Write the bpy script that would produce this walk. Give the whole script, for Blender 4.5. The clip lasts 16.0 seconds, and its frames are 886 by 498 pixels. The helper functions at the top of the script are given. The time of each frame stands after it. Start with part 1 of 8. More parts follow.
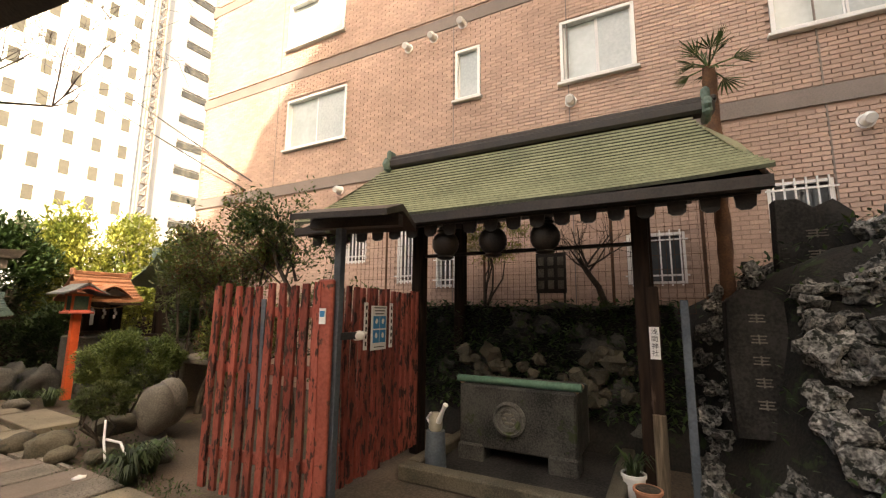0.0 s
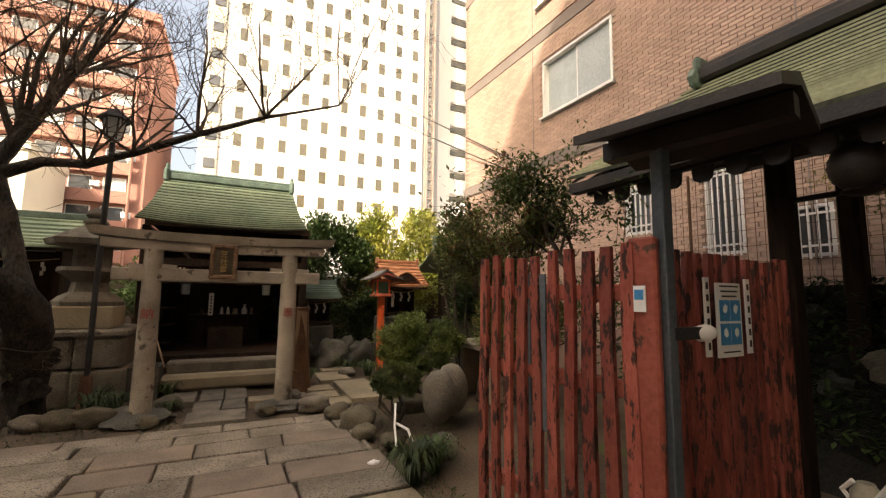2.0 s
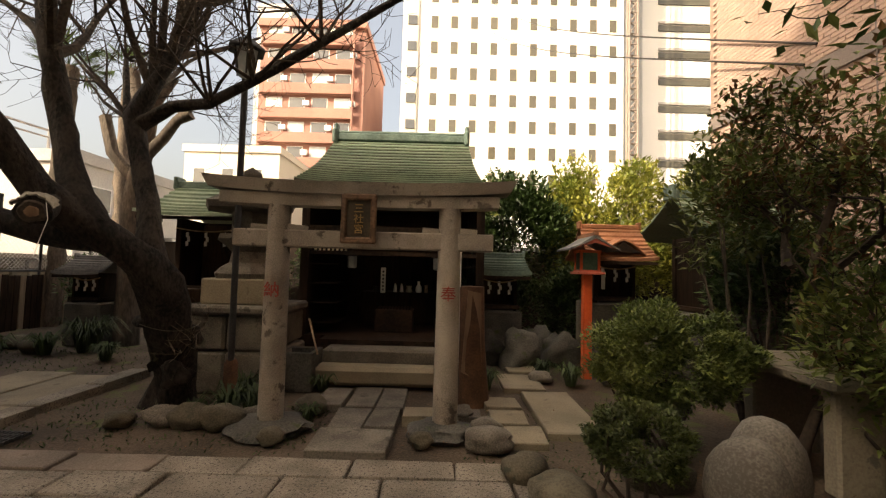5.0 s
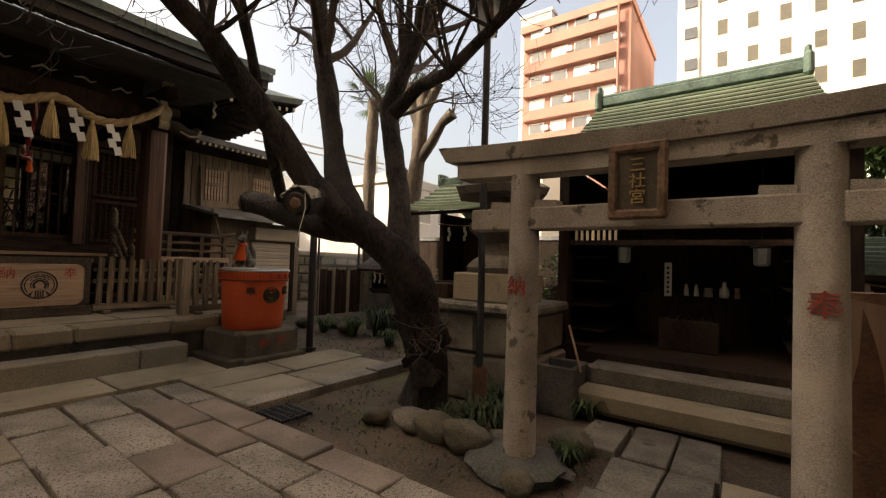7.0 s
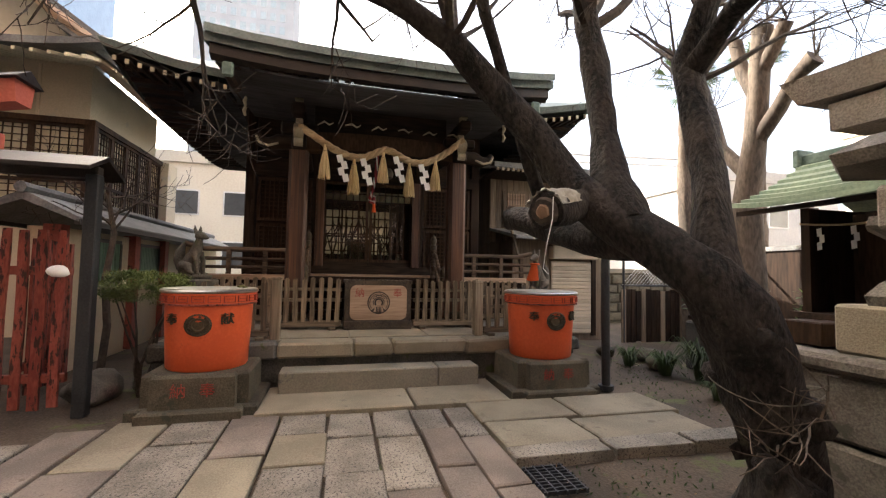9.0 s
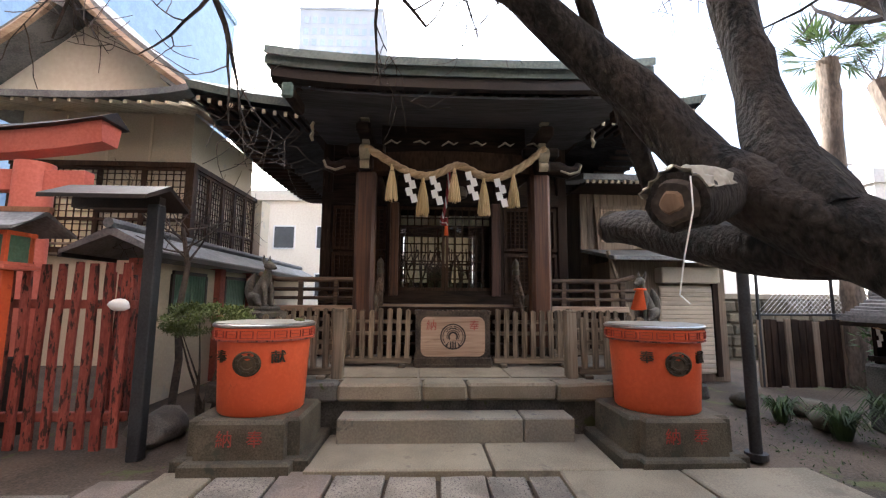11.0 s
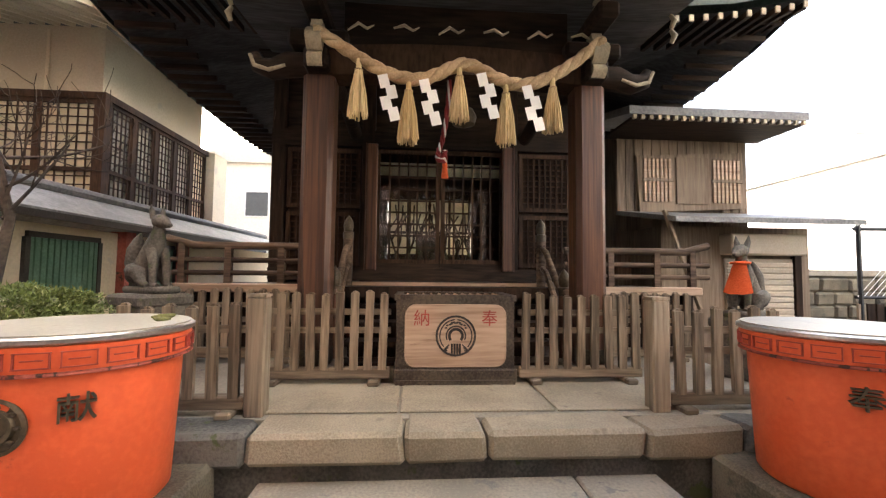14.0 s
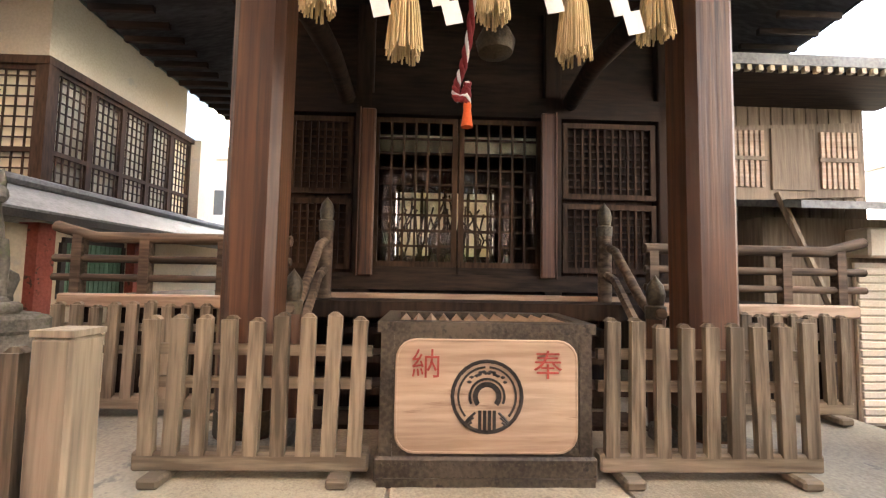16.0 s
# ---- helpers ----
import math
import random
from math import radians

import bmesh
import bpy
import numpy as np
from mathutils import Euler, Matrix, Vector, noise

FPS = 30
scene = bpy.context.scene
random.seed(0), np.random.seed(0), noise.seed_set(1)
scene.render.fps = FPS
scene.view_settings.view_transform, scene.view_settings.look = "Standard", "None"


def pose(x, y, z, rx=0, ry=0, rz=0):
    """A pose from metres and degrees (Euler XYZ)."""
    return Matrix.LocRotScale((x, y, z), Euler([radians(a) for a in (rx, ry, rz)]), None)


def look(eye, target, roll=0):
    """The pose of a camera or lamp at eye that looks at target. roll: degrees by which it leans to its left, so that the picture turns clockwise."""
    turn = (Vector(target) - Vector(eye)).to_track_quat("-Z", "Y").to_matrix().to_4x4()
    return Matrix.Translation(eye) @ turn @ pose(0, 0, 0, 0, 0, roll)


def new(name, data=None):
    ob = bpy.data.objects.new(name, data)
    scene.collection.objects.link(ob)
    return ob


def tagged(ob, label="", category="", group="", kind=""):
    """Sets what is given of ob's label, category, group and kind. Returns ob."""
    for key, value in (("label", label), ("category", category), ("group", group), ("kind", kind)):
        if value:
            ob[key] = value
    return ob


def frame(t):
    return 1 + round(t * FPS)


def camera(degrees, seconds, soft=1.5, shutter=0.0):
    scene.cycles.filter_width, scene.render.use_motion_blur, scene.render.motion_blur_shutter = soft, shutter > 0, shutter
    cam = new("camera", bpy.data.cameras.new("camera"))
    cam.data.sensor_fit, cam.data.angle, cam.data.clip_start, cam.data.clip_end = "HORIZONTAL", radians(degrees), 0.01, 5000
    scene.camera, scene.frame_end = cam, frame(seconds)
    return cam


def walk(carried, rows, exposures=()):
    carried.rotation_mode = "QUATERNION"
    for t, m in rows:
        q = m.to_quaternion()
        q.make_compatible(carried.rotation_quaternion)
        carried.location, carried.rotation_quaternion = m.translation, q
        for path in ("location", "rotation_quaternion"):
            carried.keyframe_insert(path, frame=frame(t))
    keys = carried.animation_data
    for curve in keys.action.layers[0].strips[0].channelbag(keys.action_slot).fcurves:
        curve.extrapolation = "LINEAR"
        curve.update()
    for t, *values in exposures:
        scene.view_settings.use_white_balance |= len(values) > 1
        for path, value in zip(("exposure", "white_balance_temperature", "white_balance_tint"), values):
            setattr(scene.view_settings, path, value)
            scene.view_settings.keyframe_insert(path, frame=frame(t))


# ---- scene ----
# camera and walk
cam = camera(93.0, 16.0, soft=1.25)
PATH = [
    (0.0, 0.106, -0.515, 1.596, -60.58, 8.50, -0.52),
    (0.5, 0.354, -0.228, 1.601, -52.68, 7.93, -0.45),
    (1.0, 0.619, 0.046, 1.588, -43.80, 7.30, -0.88),
    (1.5, 0.736, 0.359, 1.573, -34.62, 6.53, -1.00),
    (2.0, 0.911, 0.643, 1.556, -25.88, 6.23, -0.76),
    (2.5, 1.132, 0.933, 1.514, -17.20, 6.36, -0.68),
    (3.0, 1.324, 1.307, 1.457, -10.76, 6.63, -0.78),
    (5.5, 1.505, 3.410, 1.495, 5.60, 2.18, -1.74),
    (6.0, 1.450, 3.733, 1.491, 14.48, 1.67, -1.84),
    (6.5, 1.318, 3.995, 1.455, 24.72, 1.88, -1.84),
    (7.0, 1.215, 4.185, 1.427, 35.10, 1.90, -1.82),
    (7.5, 1.153, 4.365, 1.422, 45.99, 1.62, -1.89),
    (8.0, 1.046, 4.576, 1.417, 57.61, 1.32, -1.92),
    (8.5, 0.854, 4.869, 1.500, 68.88, 0.88, -1.70),
    (9.0, 0.660, 5.038, 1.493, 76.56, 3.04, -1.11),
    (9.5, 0.571, 5.131, 1.513, 82.65, 5.72, -0.96),
    (12.0, -0.840, 5.340, 1.496, 89.41, 6.26, -0.17),
    (12.5, -1.213, 5.340, 1.498, 89.35, 5.40, -0.17),
    (13.0, -1.595, 5.338, 1.483, 88.52, 4.40, -0.23),
    (13.5, -1.971, 5.334, 1.510, 87.38, 3.70, -0.46),
    (14.0, -2.309, 5.299, 1.527, 87.07, 3.21, -0.64),
    (14.5, -2.694, 5.254, 1.512, 86.50, 3.53, -0.80),
    (15.0, -3.120, 5.350, 1.536, 87.54, 3.71, -0.78),
    (15.5, -3.524, 5.355, 1.505, 88.59, 3.92, -0.90),
    (16.0, -3.888, 5.353, 1.552, 89.23, 3.77, -1.04),
]
walk(cam, [(t, pose(x, y, z, 90 + pitch, roll, yaw)) for t, x, y, z, yaw, pitch, roll in PATH],
     exposures=[(0.0, 1.85, 7600, 10), (1.5, 1.34, 7700, 10), (3.0, 1.17, 7450, 10), (5.5, 0.9, 7950, 10), (7.0, 1.02, 7600, 10), (8.0, 1.72, 7000, 10), (9.0, 2.25, 6500, 10), (12.0, 2.6, 5500, 10), (14.5, 3.45, 6400, 10), (16.0, 3.85, 6350, 10)])

# daylight: low sun in the south-west behind the tall neighbours
SUN_YAW, SUN_EL = 135.0, 35.0
world = bpy.data.worlds.new("sky")
scene.world = world
world.use_nodes = True
wt = world.node_tree
sky = wt.nodes.new("ShaderNodeTexSky")
sky.sky_type = 'NISHITA'
sky.sun_disc = False
sky.sun_elevation = radians(SUN_EL)
sky.sun_rotation = radians(-SUN_YAW)
sky.air_density, sky.dust_density, sky.ozone_density = 1.0, 9.0, 0.6
wt.nodes["Background"].inputs[1].default_value = 0.15
haze = wt.nodes.new("ShaderNodeMixRGB")
haze.blend_type = 'ADD'
haze.inputs[0].default_value = 1.0
haze.inputs[2].default_value = (0.95, 0.97, 1.0, 1)
wt.links.new(sky.outputs[0], haze.inputs[1])
wt.links.new(haze.outputs[0], wt.nodes["Background"].inputs[0])
sun = new("sun", bpy.data.lights.new("sun", 'SUN'))
sun.data.energy, sun.data.angle, sun.data.color = 4.0, radians(0.6), (1.0, 0.93, 0.82)
sd = Vector((-math.sin(radians(SUN_YAW)) * math.cos(radians(SUN_EL)), math.cos(radians(SUN_YAW)) * math.cos(radians(SUN_EL)), math.sin(radians(SUN_EL))))
sun.matrix_world = look(sd * 60, (0, 0, 0))


# ---- materials ----
def surf(name, c1, c2, scale=3.0, fine=40.0, stretch=(1, 1, 1), rough=0.75, bump=0.3, metal=0.0, rnd=0.12, c3=None, spot=0.62, spot_scale=6.0, spec=0.4):
    """Two colours mixed by coarse and fine noise, worn spots of a third, fine relief and a shift from piece to piece."""
    m = bpy.data.materials.new(name)
    m.use_nodes = True
    t = m.node_tree
    n, l = t.nodes, t.links
    b = n["Principled BSDF"]
    geo = n.new("ShaderNodeNewGeometry")
    mp = n.new("ShaderNodeMapping")
    mp.inputs["Scale"].default_value = stretch
    l.new(geo.outputs["Position"], mp.inputs[0])
    a = n.new("ShaderNodeTexNoise")
    a.inputs["Scale"].default_value, a.inputs["Detail"].default_value = scale, 5.0
    f = n.new("ShaderNodeTexNoise")
    f.inputs["Scale"].default_value, f.inputs["Detail"].default_value = fine, 4.0
    for q in (a, f):
        l.new(mp.outputs[0], q.inputs["Vector"])
    mix = n.new("ShaderNodeMath")
    mix.operation = 'MULTIPLY_ADD'
    mix.inputs[1].default_value = 0.55
    l.new(a.outputs[0], mix.inputs[0])
    sc = n.new("ShaderNodeMath")
    sc.operation = 'MULTIPLY'
    sc.inputs[1].default_value = 0.45
    l.new(f.outputs[0], sc.inputs[0])
    l.new(sc.outputs[0], mix.inputs[2])
    r = n.new("ShaderNodeValToRGB")
    r.color_ramp.elements[0].position, r.color_ramp.elements[1].position = 0.41, 0.60
    r.color_ramp.elements[0].color, r.color_ramp.elements[1].color = (*c1, 1), (*c2, 1)
    l.new(mix.outputs[0], r.inputs[0])
    col = r.outputs[0]
    if c3:
        s = n.new("ShaderNodeTexNoise")
        s.inputs["Scale"].default_value, s.inputs["Detail"].default_value, s.inputs["Roughness"].default_value = spot_scale, 6.0, 0.65
        l.new(mp.outputs[0], s.inputs["Vector"])
        sr = n.new("ShaderNodeValToRGB")
        sr.color_ramp.elements[0].position, sr.color_ramp.elements[1].position = spot, spot + 0.05
        l.new(s.outputs[0], sr.inputs[0])
        mx = n.new("ShaderNodeMixRGB")
        mx.inputs[2].default_value = (*c3, 1)
        l.new(sr.outputs[0], mx.inputs[0])
        l.new(col, mx.inputs[1])
        col = mx.outputs[0]
    if rnd:
        oi = n.new("ShaderNodeObjectInfo")
        mr = n.new("ShaderNodeMapRange")
        mr.inputs[3].default_value, mr.inputs[4].default_value = 1 - rnd, 1 + rnd
        l.new(oi.outputs["Random"], mr.inputs[0])
        isl = n.new("ShaderNodeMapRange")
        isl.inputs[3].default_value, isl.inputs[4].default_value = 1 - rnd, 1 + rnd
        l.new(geo.outputs["Random Per Island"], isl.inputs[0])
        mu = n.new("ShaderNodeMath")
        mu.operation = 'MULTIPLY'
        l.new(mr.outputs[0], mu.inputs[0])
        l.new(isl.outputs[0], mu.inputs[1])
        hs = n.new("ShaderNodeHueSaturation")
        l.new(mu.outputs[0], hs.inputs["Value"])
        l.new(col, hs.inputs["Color"])
        col = hs.outputs[0]
    l.new(col, b.inputs["Base Color"])
    b.inputs["Metallic"].default_value = metal
    b.inputs["Specular IOR Level"].default_value = spec
    rr = n.new("ShaderNodeMapRange")
    rr.inputs[3].default_value, rr.inputs[4].default_value = max(0.05, rough - 0.12), min(1, rough + 0.12)
    l.new(a.outputs[0], rr.inputs[0])
    l.new(rr.outputs[0], b.inputs["Roughness"])
    if bump:
        bp = n.new("ShaderNodeBump")
        bp.inputs["Strength"].default_value, bp.inputs["Distance"].default_value = bump, 0.02
        l.new(mix.outputs[0], bp.inputs["Height"])
        l.new(bp.outputs[0], b.inputs["Normal"])
    return m


def leafmat(name, c1, c2):
    m = surf(name, c1, c2, 1.5, 9.0, rough=0.5, bump=0.0, rnd=0.35)
    t = m.node_tree
    b = t.nodes["Principled BSDF"]
    tr = t.nodes.new("ShaderNodeBsdfTranslucent")
    ms = t.nodes.new("ShaderNodeMixShader")
    ms.inputs[0].default_value = 0.3
    src = b.inputs["Base Color"].links[0].from_socket
    t.links.new(src, tr.inputs[0])
    t.links.new(b.outputs[0], ms.inputs[1])
    t.links.new(tr.outputs[0], ms.inputs[2])
    t.links.new(ms.outputs[0], t.nodes["Material Output"].inputs[0])
    return m


def glassy(name, col, rough=0.05):
    m = surf(name, col, [c * 1.2 for c in col], 2, 10, rough=rough + 0.12, bump=0.0, rnd=0.1, spec=0.9)
    return m


SOIL = surf("soil", (0.048, 0.036, 0.024), (0.120, 0.090, 0.062), 1.2, 45, bump=0.9, rough=0.95, c3=(0.09, 0.10, 0.035), spot=0.6, spot_scale=1.6)
GRANITE = surf("granite paving", (0.135, 0.116, 0.090), (0.285, 0.252, 0.205), 2.6, 110, bump=0.55, rough=0.85, rnd=0.2, c3=(0.07, 0.06, 0.05), spot=0.55, spot_scale=48)
PINKSTONE = surf("reddish paving stone", (0.135, 0.108, 0.086), (0.245, 0.20, 0.160), 2.0, 90, bump=0.45, rough=0.85, rnd=0.22, c3=(0.13, 0.10, 0.075), spot=0.62, spot_scale=8)
TANSTONE = surf("tan flagstone", (0.185, 0.157, 0.108), (0.30, 0.256, 0.182), 1.8, 80, bump=0.4, rough=0.88, rnd=0.1, c3=(0.17, 0.14, 0.10), spot=0.62, spot_scale=5)
TORIISTONE = surf("weathered torii granite", (0.19, 0.165, 0.135), (0.38, 0.335, 0.28), 2.2, 120, bump=0.55, rough=0.85, rnd=0.06, c3=(0.085, 0.07, 0.055), spot=0.60, spot_scale=4.5)
DARKSTONE = surf("dark mossy stone", (0.045, 0.045, 0.04), (0.12, 0.115, 0.10), 3.0, 50, bump=0.7, rough=0.9, c3=(0.06, 0.075, 0.03), spot=0.6, spot_scale=5)
PEDSTONE = surf("grey pedestal stone", (0.085, 0.075, 0.06), (0.19, 0.17, 0.14), 3.0, 70, bump=0.45, rough=0.88, c3=(0.07, 0.065, 0.05), spot=0.6, spot_scale=4)
ROCK = surf("porous garden rock", (0.030, 0.028, 0.024), (0.33, 0.315, 0.285), 9.0, 34, bump=1.0, rough=0.9, rnd=0.35, c3=(0.016, 0.017, 0.012), spot=0.52, spot_scale=9)
# shade under the wash-house roof is put into this near-black earth colour
EARTH = surf("bank earth darkened for roof shade", (0.007, 0.006, 0.005), (0.024, 0.021, 0.016), 3.0, 40, bump=0.9, rough=0.95, c3=(0.022, 0.035, 0.012), spot=0.58, spot_scale=4)
PEDDARK = surf("dark damp pedestal stone", (0.050, 0.043, 0.029), (0.120, 0.104, 0.072), 3.0, 70, bump=0.5, rough=0.88, c3=(0.05, 0.05, 0.035), spot=0.6, spot_scale=4)
PINE = surf("split log heartwood", (0.16, 0.10, 0.06), (0.28, 0.185, 0.12), 4.0, 30, (1, 1, 0.1), bump=0.5, rough=0.85)
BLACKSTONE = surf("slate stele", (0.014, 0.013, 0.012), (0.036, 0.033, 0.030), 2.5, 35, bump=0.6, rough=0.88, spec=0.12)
BASIN = surf("wet dark basin stone", (0.016, 0.016, 0.014), (0.075, 0.072, 0.064), 2.2, 60, bump=0.5, rough=0.8, c3=(0.035, 0.045, 0.02), spot=0.6, spot_scale=4, spec=0.2)
CONCRETE = surf("old concrete", (0.20, 0.178, 0.135), (0.30, 0.268, 0.205), 1.5, 50, bump=0.3, rough=0.9, c3=(0.15, 0.14, 0.12), spot=0.6)
PLASTER = surf("cream plaster", (0.53, 0.455, 0.33), (0.63, 0.55, 0.41), 0.9, 30, bump=0.1, rough=0.9, c3=(0.50, 0.45, 0.36), spot=0.62, spot_scale=2)
DARKWOOD = surf("dark aged timber", (0.010, 0.006, 0.004), (0.034, 0.020, 0.013), 2.0, 22, (1, 1, 0.12), bump=0.4, rough=0.75, c3=(0.085, 0.058, 0.042), spot=0.66, spec=0.15)
DARKBEAM = surf("dark aged beam", (0.012, 0.008, 0.006), (0.040, 0.025, 0.017), 2.0, 22, (1, 0.12, 1), bump=0.4, rough=0.75, spec=0.15)
PILLARWOOD = surf("brown pillar timber", (0.038, 0.015, 0.007), (0.105, 0.046, 0.022), 3.0, 34, (1, 1, 0.035), bump=0.4, rough=0.5, c3=(0.035, 0.018, 0.011), spot=0.58)
GREYWOOD = surf("silvered fence timber", (0.075, 0.056, 0.035), (0.25, 0.194, 0.130), 4.0, 40, (1, 1, 0.08), bump=0.55, rough=0.85, rnd=0.18, c3=(0.09, 0.07, 0.05), spot=0.62)
GREYRAIL = surf("silvered rail timber", (0.105, 0.080, 0.052), (0.26, 0.205, 0.140), 3.0, 34, (1, 0.08, 1), bump=0.5, rough=0.85, rnd=0.12)
# bluish grey lift puts the flare haze under the eaves into the boards
SOFFIT = surf("soffit boards with haze in the colour", (0.035, 0.034, 0.036), (0.085, 0.084, 0.088), 2.5, 30, (1, 0.1, 1), bump=0.3, rough=0.85, spec=0.2)
RAILWOOD = surf("dark worn rail timber", (0.045, 0.030, 0.020), (0.15, 0.105, 0.072), 3.0, 34, (1, 0.08, 1), bump=0.5, rough=0.8, rnd=0.12, spec=0.2)
SHEDWOOD = surf("weathered shed boards", (0.115, 0.085, 0.058), (0.235, 0.180, 0.126), 2.0, 30, (1, 1, 0.08), bump=0.5, rough=0.88)
LATTICE = surf("lattice timber", (0.022, 0.012, 0.007), (0.060, 0.033, 0.019), 3.0, 30, (1, 1, 0.2), bump=0.3, rough=0.75, spec=0.15)
REDPAINT = surf("peeling red fence paint", (0.17, 0.032, 0.022), (0.31, 0.082, 0.058), 2.2, 40, (1, 1, 0.3), bump=0.7, rough=0.72, rnd=0.25, c3=(0.035, 0.012, 0.008), spot=0.525, spot_scale=20)
REDRAIL = surf("red rail paint", (0.20, 0.045, 0.030), (0.30, 0.08, 0.055), 2.2, 30, bump=0.4, rough=0.7, c3=(0.06, 0.03, 0.02), spot=0.58, spot_scale=9)
VERMILION = surf("vermilion lacquer", (0.58, 0.090, 0.028), (0.66, 0.12, 0.040), 1.5, 30, bump=0.12, rough=0.42, rnd=0.04, c3=(0.46, 0.07, 0.03), spot=0.66)
TORIIRED = surf("faded red torii paint", (0.50, 0.12, 0.08), (0.60, 0.17, 0.12), 1.5, 30, bump=0.12, rough=0.5)
COPPER = surf("green copper roof", (0.14, 0.20, 0.14), (0.245, 0.31, 0.22), 1.6, 30, bump=0.25, rough=0.5, rnd=0.14, c3=(0.14, 0.18, 0.12), spot=0.64)
YCOPPER = surf("yellow-green copper roof", (0.235, 0.25, 0.145), (0.36, 0.37, 0.225), 1.6, 30, bump=0.2, rough=0.55, rnd=0.12, c3=(0.20, 0.22, 0.10), spot=0.64)
# near-black green for the shadow line below each roof course
LIPSHADE = surf("shade line below a course lip", (0.020, 0.022, 0.012), (0.055, 0.058, 0.032), 3, 40, bump=0.2, rough=0.8)
GREENMETAL = surf("verdigris ridge", (0.07, 0.11, 0.09), (0.14, 0.20, 0.165), 3, 30, bump=0.3, rough=0.6)
ROOFGREY = surf("grey-green roof edge", (0.10, 0.13, 0.12), (0.19, 0.225, 0.205), 1.6, 30, bump=0.25, rough=0.6, rnd=0.1)
TILEGREY = surf("grey roof tiles", (0.10, 0.10, 0.10), (0.20, 0.20, 0.195), 3, 30, bump=0.3, rough=0.6, rnd=0.15)
BARK = surf("dark cherry bark", (0.007, 0.006, 0.005), (0.048, 0.039, 0.032), 6.0, 38, (1, 1, 0.55), bump=1.0, rough=0.95, c3=(0.075, 0.068, 0.045), spot=0.64, spot_scale=5)
BARK.node_tree.nodes["Bump"].inputs["Distance"].default_value = 0.05
PALEBARK = surf("pale pruned bark", (0.060, 0.046, 0.035), (0.145, 0.113, 0.086), 4.0, 30, (1, 1, 0.3), bump=0.8, rough=0.95)
TWIG = surf("twig bark", (0.035, 0.027, 0.02), (0.085, 0.065, 0.05), 6.0, 30, bump=0.5, rough=0.95)
LEAF = leafmat("dark evergreen leaf", (0.030, 0.060, 0.016), (0.070, 0.115, 0.030))
LEAFMID = leafmat("olive evergreen leaf", (0.065, 0.095, 0.022), (0.16, 0.19, 0.05))
LEAFGOLD = leafmat("yellow-green leaf", (0.12, 0.15, 0.028), (0.28, 0.27, 0.05))
LEAFRUST = leafmat("reddish young leaf", (0.10, 0.05, 0.02), (0.17, 0.10, 0.035))
GRASSLEAF = leafmat("strap leaf", (0.035, 0.060, 0.018), (0.08, 0.12, 0.04))
BRICK = surf("salmon brick tile", (0.42, 0.29, 0.225), (0.53, 0.375, 0.30), 0.6, 60, bump=0.2, rough=0.75, rnd=0.10)
MORTAR = surf("brick joint", (0.35, 0.245, 0.19), (0.43, 0.305, 0.245), 1, 60, bump=0.2, rough=0.95)
BANDGREY = surf("grey tile band", (0.20, 0.165, 0.145), (0.26, 0.215, 0.19), 1, 50, bump=0.15, rough=0.8)
WHITEPAINT = surf("white hotel wall", (0.78, 0.77, 0.73), (0.84, 0.83, 0.80), 0.15, 8, bump=0.03, rough=0.8)
PINKWALL = surf("salmon apartment wall", (0.33, 0.165, 0.13), (0.41, 0.215, 0.17), 0.3, 10, bump=0.05, rough=0.85)
CREAMWALL = surf("cream block wall", (0.62, 0.56, 0.46), (0.70, 0.65, 0.55), 0.3, 10, bump=0.05, rough=0.85)
GREYWALL = surf("grey block wall", (0.42, 0.41, 0.40), (0.52, 0.51, 0.49), 0.3, 10, bump=0.05, rough=0.85)
ALU = surf("white aluminium", (0.72, 0.71, 0.69), (0.80, 0.79, 0.77), 2, 40, bump=0.03, rough=0.45)
DARKMETAL = surf("black iron", (0.016, 0.017, 0.018), (0.035, 0.036, 0.038), 4, 50, bump=0.3, rough=0.6, c3=(0.06, 0.035, 0.02), spot=0.68)
RUST = surf("rusty iron", (0.07, 0.035, 0.02), (0.13, 0.065, 0.035), 6, 50, bump=0.5, rough=0.85)
BLUESTEEL = surf("blue-grey steel post", (0.06, 0.075, 0.09), (0.10, 0.12, 0.14), 4, 40, bump=0.2, rough=0.55)
STEEL = surf("brushed steel rim", (0.42, 0.41, 0.39), (0.60, 0.58, 0.55), 6, 60, bump=0.1, rough=0.32, metal=0.9)
PANE = glassy("window pane", (0.42, 0.46, 0.45), 0.05)
CLEAR = glassy("clear door glass", (0.9, 0.92, 0.9), 0.0)
CLEAR.node_tree.nodes["Principled BSDF"].inputs["Transmission Weight"].default_value = 1.0
CLEAR.node_tree.nodes["Principled BSDF"].inputs["IOR"].default_value = 1.5
CLEAR.node_tree.links.remove(CLEAR.node_tree.nodes["Principled BSDF"].inputs["Roughness"].links[0])
CLEAR.node_tree.nodes["Principled BSDF"].inputs["Roughness"].default_value = 0.01
DARKPANE = glassy("dark pane", (0.06, 0.065, 0.07), 0.03)
BLUEPANE = glassy("blue curtain glass", (0.16, 0.24, 0.34), 0.04)
FROST = surf("frosted glass", (0.36, 0.40, 0.41), (0.48, 0.52, 0.52), 1, 20, bump=0.05, rough=0.35, spec=0.7)
SHOJI = leafmat("shoji paper", (0.76, 0.68, 0.50), (0.82, 0.75, 0.58))
WHITE = surf("white paper", (0.76, 0.75, 0.72), (0.82, 0.81, 0.78), 3, 60, bump=0.05, rough=0.8, rnd=0.03)
